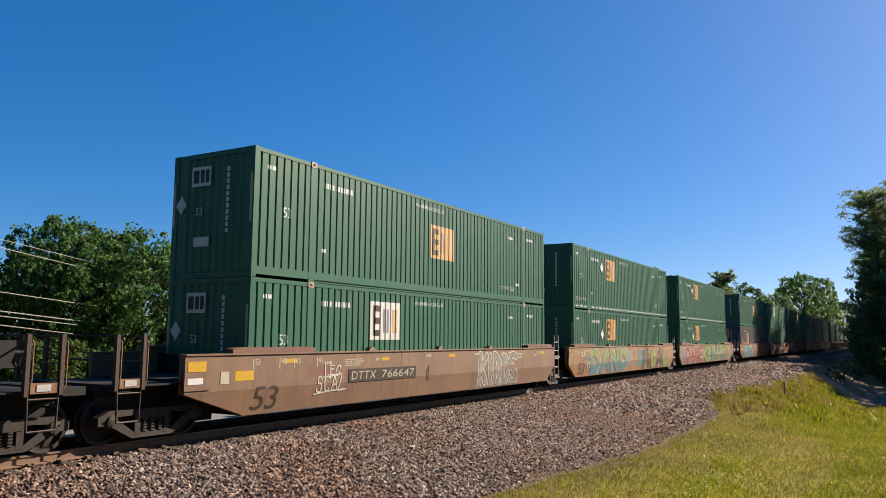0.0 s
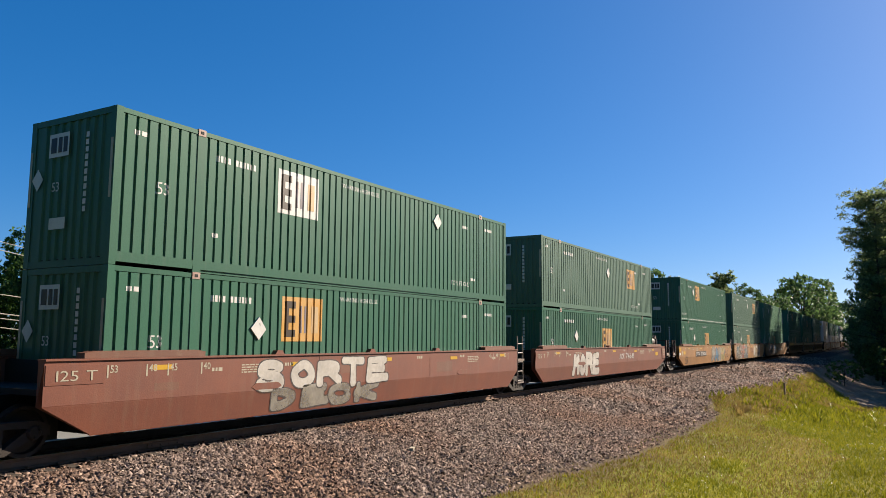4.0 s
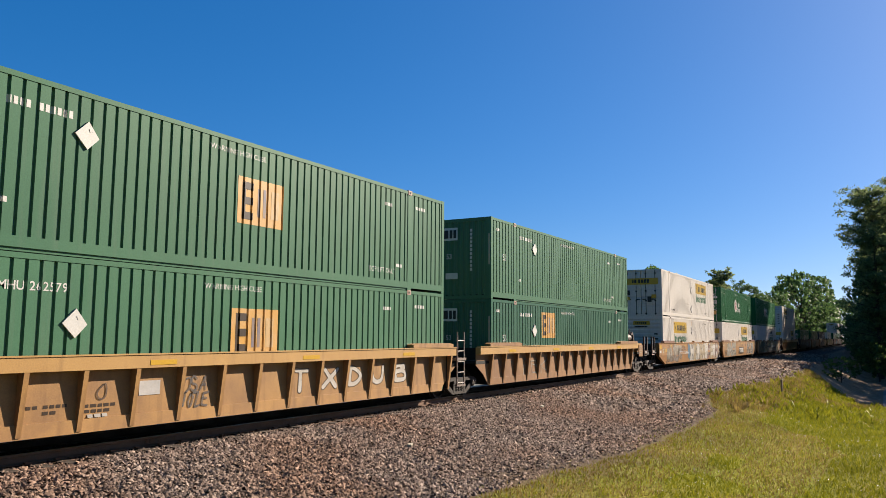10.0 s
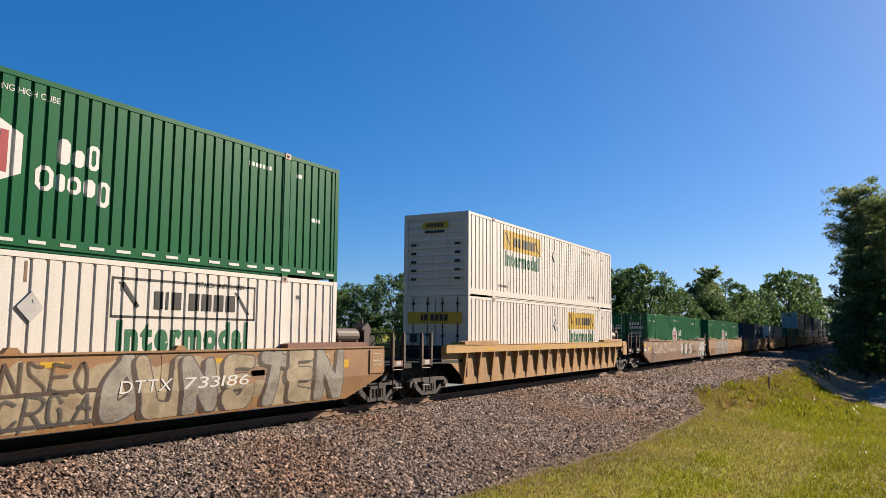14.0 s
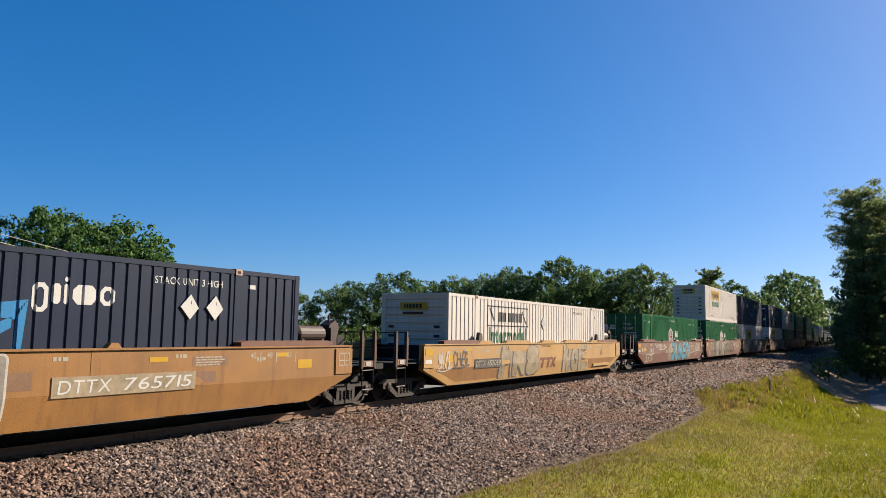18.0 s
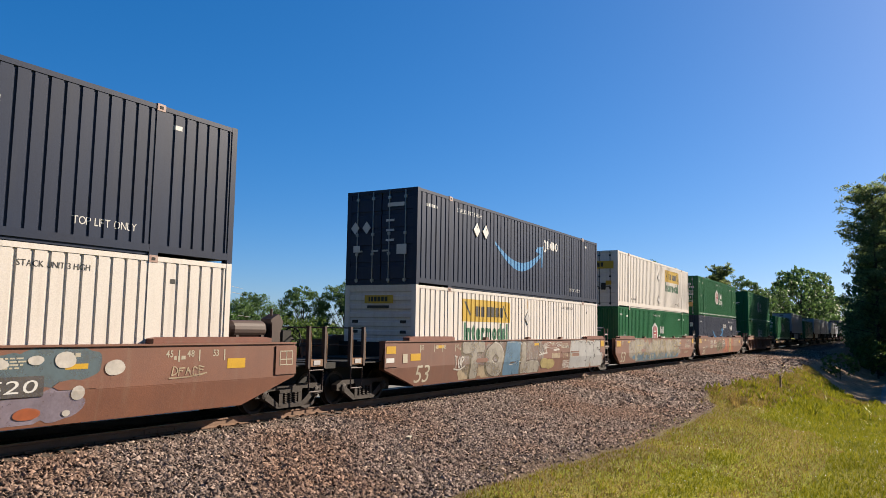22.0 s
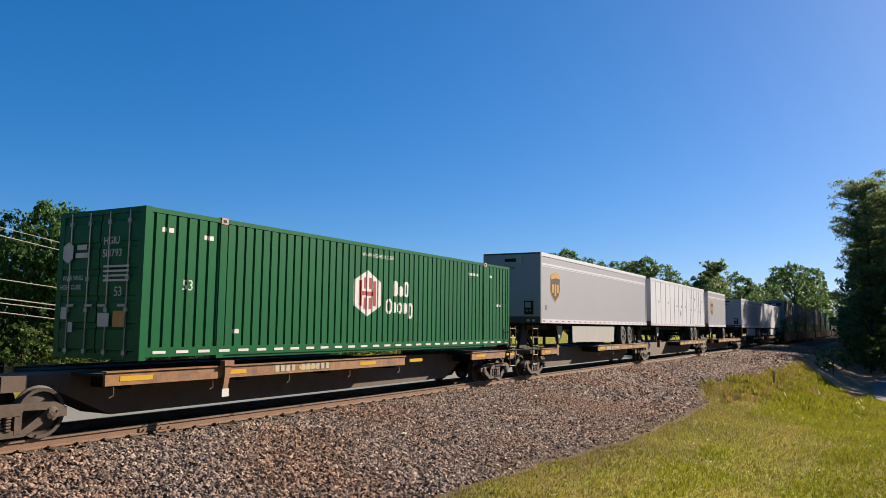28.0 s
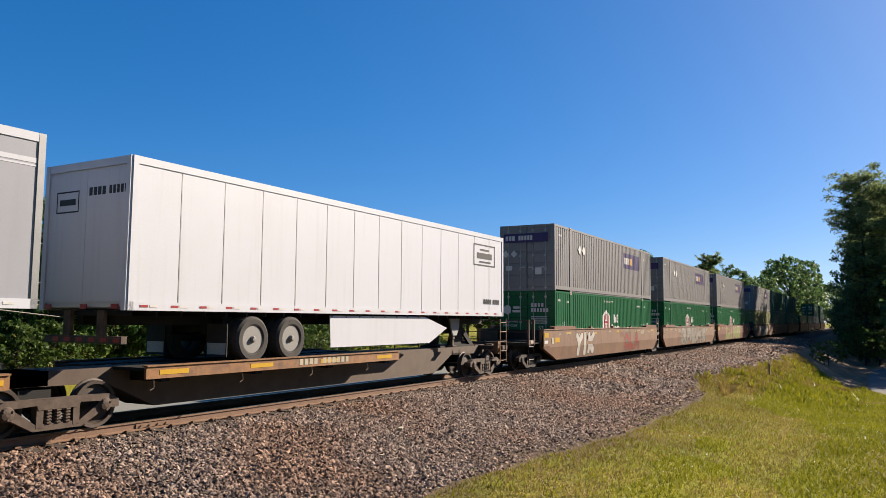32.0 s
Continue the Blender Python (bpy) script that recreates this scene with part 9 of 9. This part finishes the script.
    piecework(29, "GREMS", 4.0, 13.0, 0.34, 1.45, "silver", "slate", 0.22, 0.05); piecework(30, "LINZ", 3.0, 11.0, 0.34, 1.45, "lime", "white", 0.24, 0.05); piecework(31, "OTIS", 3.0, 11.0, 0.36, 1.42, "white", "slate", 0.24, 0.05)
    for u, words in ((12, ("REK", "SAO", "VEN")), (27, ("ALE", "WES", "SUR"))):
        for k, wd in enumerate(words): scrawl(u, wd, 2.5 + 4.4 * k, 5.0 + 4.4 * k, 0.45, 1.05, ("silver", "fog", "slate")[k], 0.02, web=True)
paint_cars()

def length_mark(g, text, x, flip=False):
    """A stencilled container length with its tick."""
    def build(bm):
        bm_x = 0.06
        bm.faces.new([bm.verts.new((q, -1.507, r)) for q, r in rect(0.0 if not flip else 0.30, 1.22, 0.03, 0.22)])
        for ch in text:
            co, faces, wide = GLYPHS[ch, 0.012]
            vs = [bm.verts.new(((bm_x if not flip else bm_x - 0.05) + a * 0.17, -1.507, 1.31 + b * 0.18)) for a, b in co]
            for f in faces: bm.faces.new([vs[i] for i in f])
            bm_x += (wide + 0.08) * 0.17
    tagged(piece("length%s%d" % (text, flip), "length_mark", build, M["cream"], g, at=(x, 0, 0)), kind="stuff")
for (car, g), row in zip(CARS, WELLS):
    if row[1] == "rib": continue
    for text, x in (("53", -0.05), ("48", 0.75), ("45", 1.22), ("40", 2.02)): length_mark(g, text, x)
    for text, x in (("45", 14.4), ("48", 14.9), ("53", 15.55)): length_mark(g, text, x, True)
    if row[3][0] == "C": piece("bigref", "reflector", lambda bm: bm_box(bm, -0.55, -0.02, -1.507, -1.5, 1.0, 1.2), M["yellow"], g, "yellow reflector")
    if row[3][1] == "C" and row[2] != "bright_gold": piece("bigref2", "reflector", lambda bm: bm_box(bm, 15.95, 16.45, -1.507, -1.5, 1.05, 1.25), M["yellow"], g, "yellow reflector")
for ch, x in (("B", 5.05), ("E", 6.1), ("R", 7.1), ("G", 8.2), ("S", 9.2)): piecework(10, ch, x, x + 0.68, 0.40, 1.12, "silver", "slate", 0.075, 0.03, web=True)
for ch, x in (("T", 9.25), ("X", 10.28), ("D", 11.32), ("U", 12.35), ("B", 13.4)): piecework(11, ch, x, x + 0.66, 0.62, 1.14, "white", "umber", 0.05, 0.02, web=True)
for text, x, w in (("DTTX", 2.05, 0.56), ("721672", 2.86, 0.72)):
    bm = bmesh.new(); bm_box(bm, x - 0.05, x + w + 0.05, -1.325, -1.319, 0.74, 0.98); part("number_panel", bm, M["umber"], CARS[10][1], "dark number panel")
    on_car(CARS[10][1], "car_number", text, x, 0.77, w, 0.18, M["white"], 0.008, web=True)
scrawl(11, "DSA", 6.08, 6.72, 0.78, 1.08, "slate", 0.022, web=True); scrawl(11, "VOZE", 6.04, 6.74, 0.5, 0.78, "slate", 0.024, web=True)
bm = bmesh.new(); bm_box(bm, 5.12, 5.58, -1.328, -1.319, 0.80, 1.06); part("blank_plate", bm, M["flap_pale"], CARS[11][1], "blank white plate")
for x, z, ws in ((3.02, 0.70, (0.08, 0.08, -0.04, 0.08, 0.08, 0.08, 0.08)), (3.3, 0.60, (0.1, 0.1)), (4.02, 0.66, (0.1, 0.12, 0.08, 0.1, 0.1)), (4.02, 0.57, (0.12, 0.1, 0.08, 0.12)), (4.1, 0.49, (0.1, 0.12, 0.1))):
    bm = flat(bars(x, z, 0.055, list(ws), 0.03))
    for v in bm.verts: v.co.y = -1.350 if v.co.z < 0.5 else -1.324
    tagged(part("stencil_line", bm, M["umber"], CARS[11][1], "small dark stencilled line"), kind="stuff")
scrawl(11, "O", 4.2, 4.52, 0.78, 1.06, "umber", 0.016, web=True)
for x in (5.85, 6.0, 7.1): scrawl(16, "V", x, x + 0.5, 0.5, 1.02, "sand", 0.014, web=True)
on_car(CARS[16][1], "size_mark", "53", 13.27, 0.72, 0.5, 0.26, M["umber"], 0.003, web=True)
scrawl(16, "U", 7.05, 7.6, 0.42, 1.0, "sand", 0.016, web=True); scrawl(16, "EI", 8.1, 8.65, 0.4, 1.05, "sand", 0.016, web=True); scrawl(16, "SIS", 6.02, 6.4, 0.95, 1.08, "sand", 0.014, web=True)

def emblem_plate(unit, x, z, w, h, fill, plate=True):
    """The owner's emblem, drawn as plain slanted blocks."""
    car, g = CARS[unit]
    p = g
    if plate:
        bm = bmesh.new(); bm_prism(bm, [(x, z), (x + w, z), (x + w, z + h), (x, z + h)], -1.5165, -1.44)
        p = part("emblem_plate", bm, M["umber"], g, "dark emblem plate")
    strokes = [[(0.07, 0.66), (0.36, 0.66), (0.37, 0.82), (0.08, 0.82)], [(0.16, 0.18), (0.25, 0.18), (0.28, 0.66), (0.19, 0.66)], [(0.39, 0.66), (0.63, 0.66), (0.64, 0.82), (0.40, 0.82)],
               [(0.46, 0.18), (0.55, 0.18), (0.58, 0.66), (0.49, 0.66)], [(0.62, 0.18), (0.72, 0.18), (0.95, 0.82), (0.85, 0.82)], [(0.84, 0.18), (0.94, 0.18), (0.83, 0.48), (0.78, 0.34)], [(0.66, 0.82), (0.76, 0.82), (0.79, 0.66), (0.74, 0.52)]]
    for q in strokes:
        bm = flat([[(x + u * w, z + v * h) for u, v in q]])
        for v in bm.verts: v.co.y = -1.519 if plate else girder_y(v.co.z, 0.013)
        part("emblem_block", bm, fill, p)
emblem_plate(14, 6.7, 0.5, 2.5, 0.55, M["white"])
emblem_plate(8, 7.3, 0.72, 2.1, 0.56, SPRAY["rust"], False)
emblem_plate(20, 7.0, 0.46, 2.05, 0.64, SPRAY["rust"], False)

def merge_far(ob):
    """Joins a distant thing's pieces into one part for each material."""
    groups = {}
    kids = list(ob.children_recursive)
    home = {ob: Matrix.Identity(4)}
    for o in kids:
        home[o] = home[o.parent] @ o.matrix_basis
        if o.data: groups.setdefault(o.data.materials[0], []).append((o.data, home[o]))
    for mat, meshes in groups.items():
        verts, faces = [], []
        for me, m in meshes:
            k = len(verts)
            verts += [m @ v.co for v in me.vertices]
            faces += [tuple(k + i for i in f.vertices) for f in me.polygons]
        me = bpy.data.meshes.new("body")
        me.from_pydata(verts, [], faces)
        me.materials.append(mat)
        b = new("marking" if "marking" in mat.name or "spray" in mat.name else "body", me)
        b.parent = ob
    for o in reversed(kids): bpy.data.objects.remove(o)

for ob, x, z in TRAIN:
    if x > 785: merge_far(ob)

def motions():
    for ob, x, z in TRAIN:
        walk(ob, [(t, pose(x - s, 0, z)) for t, s in RUN])

motions()
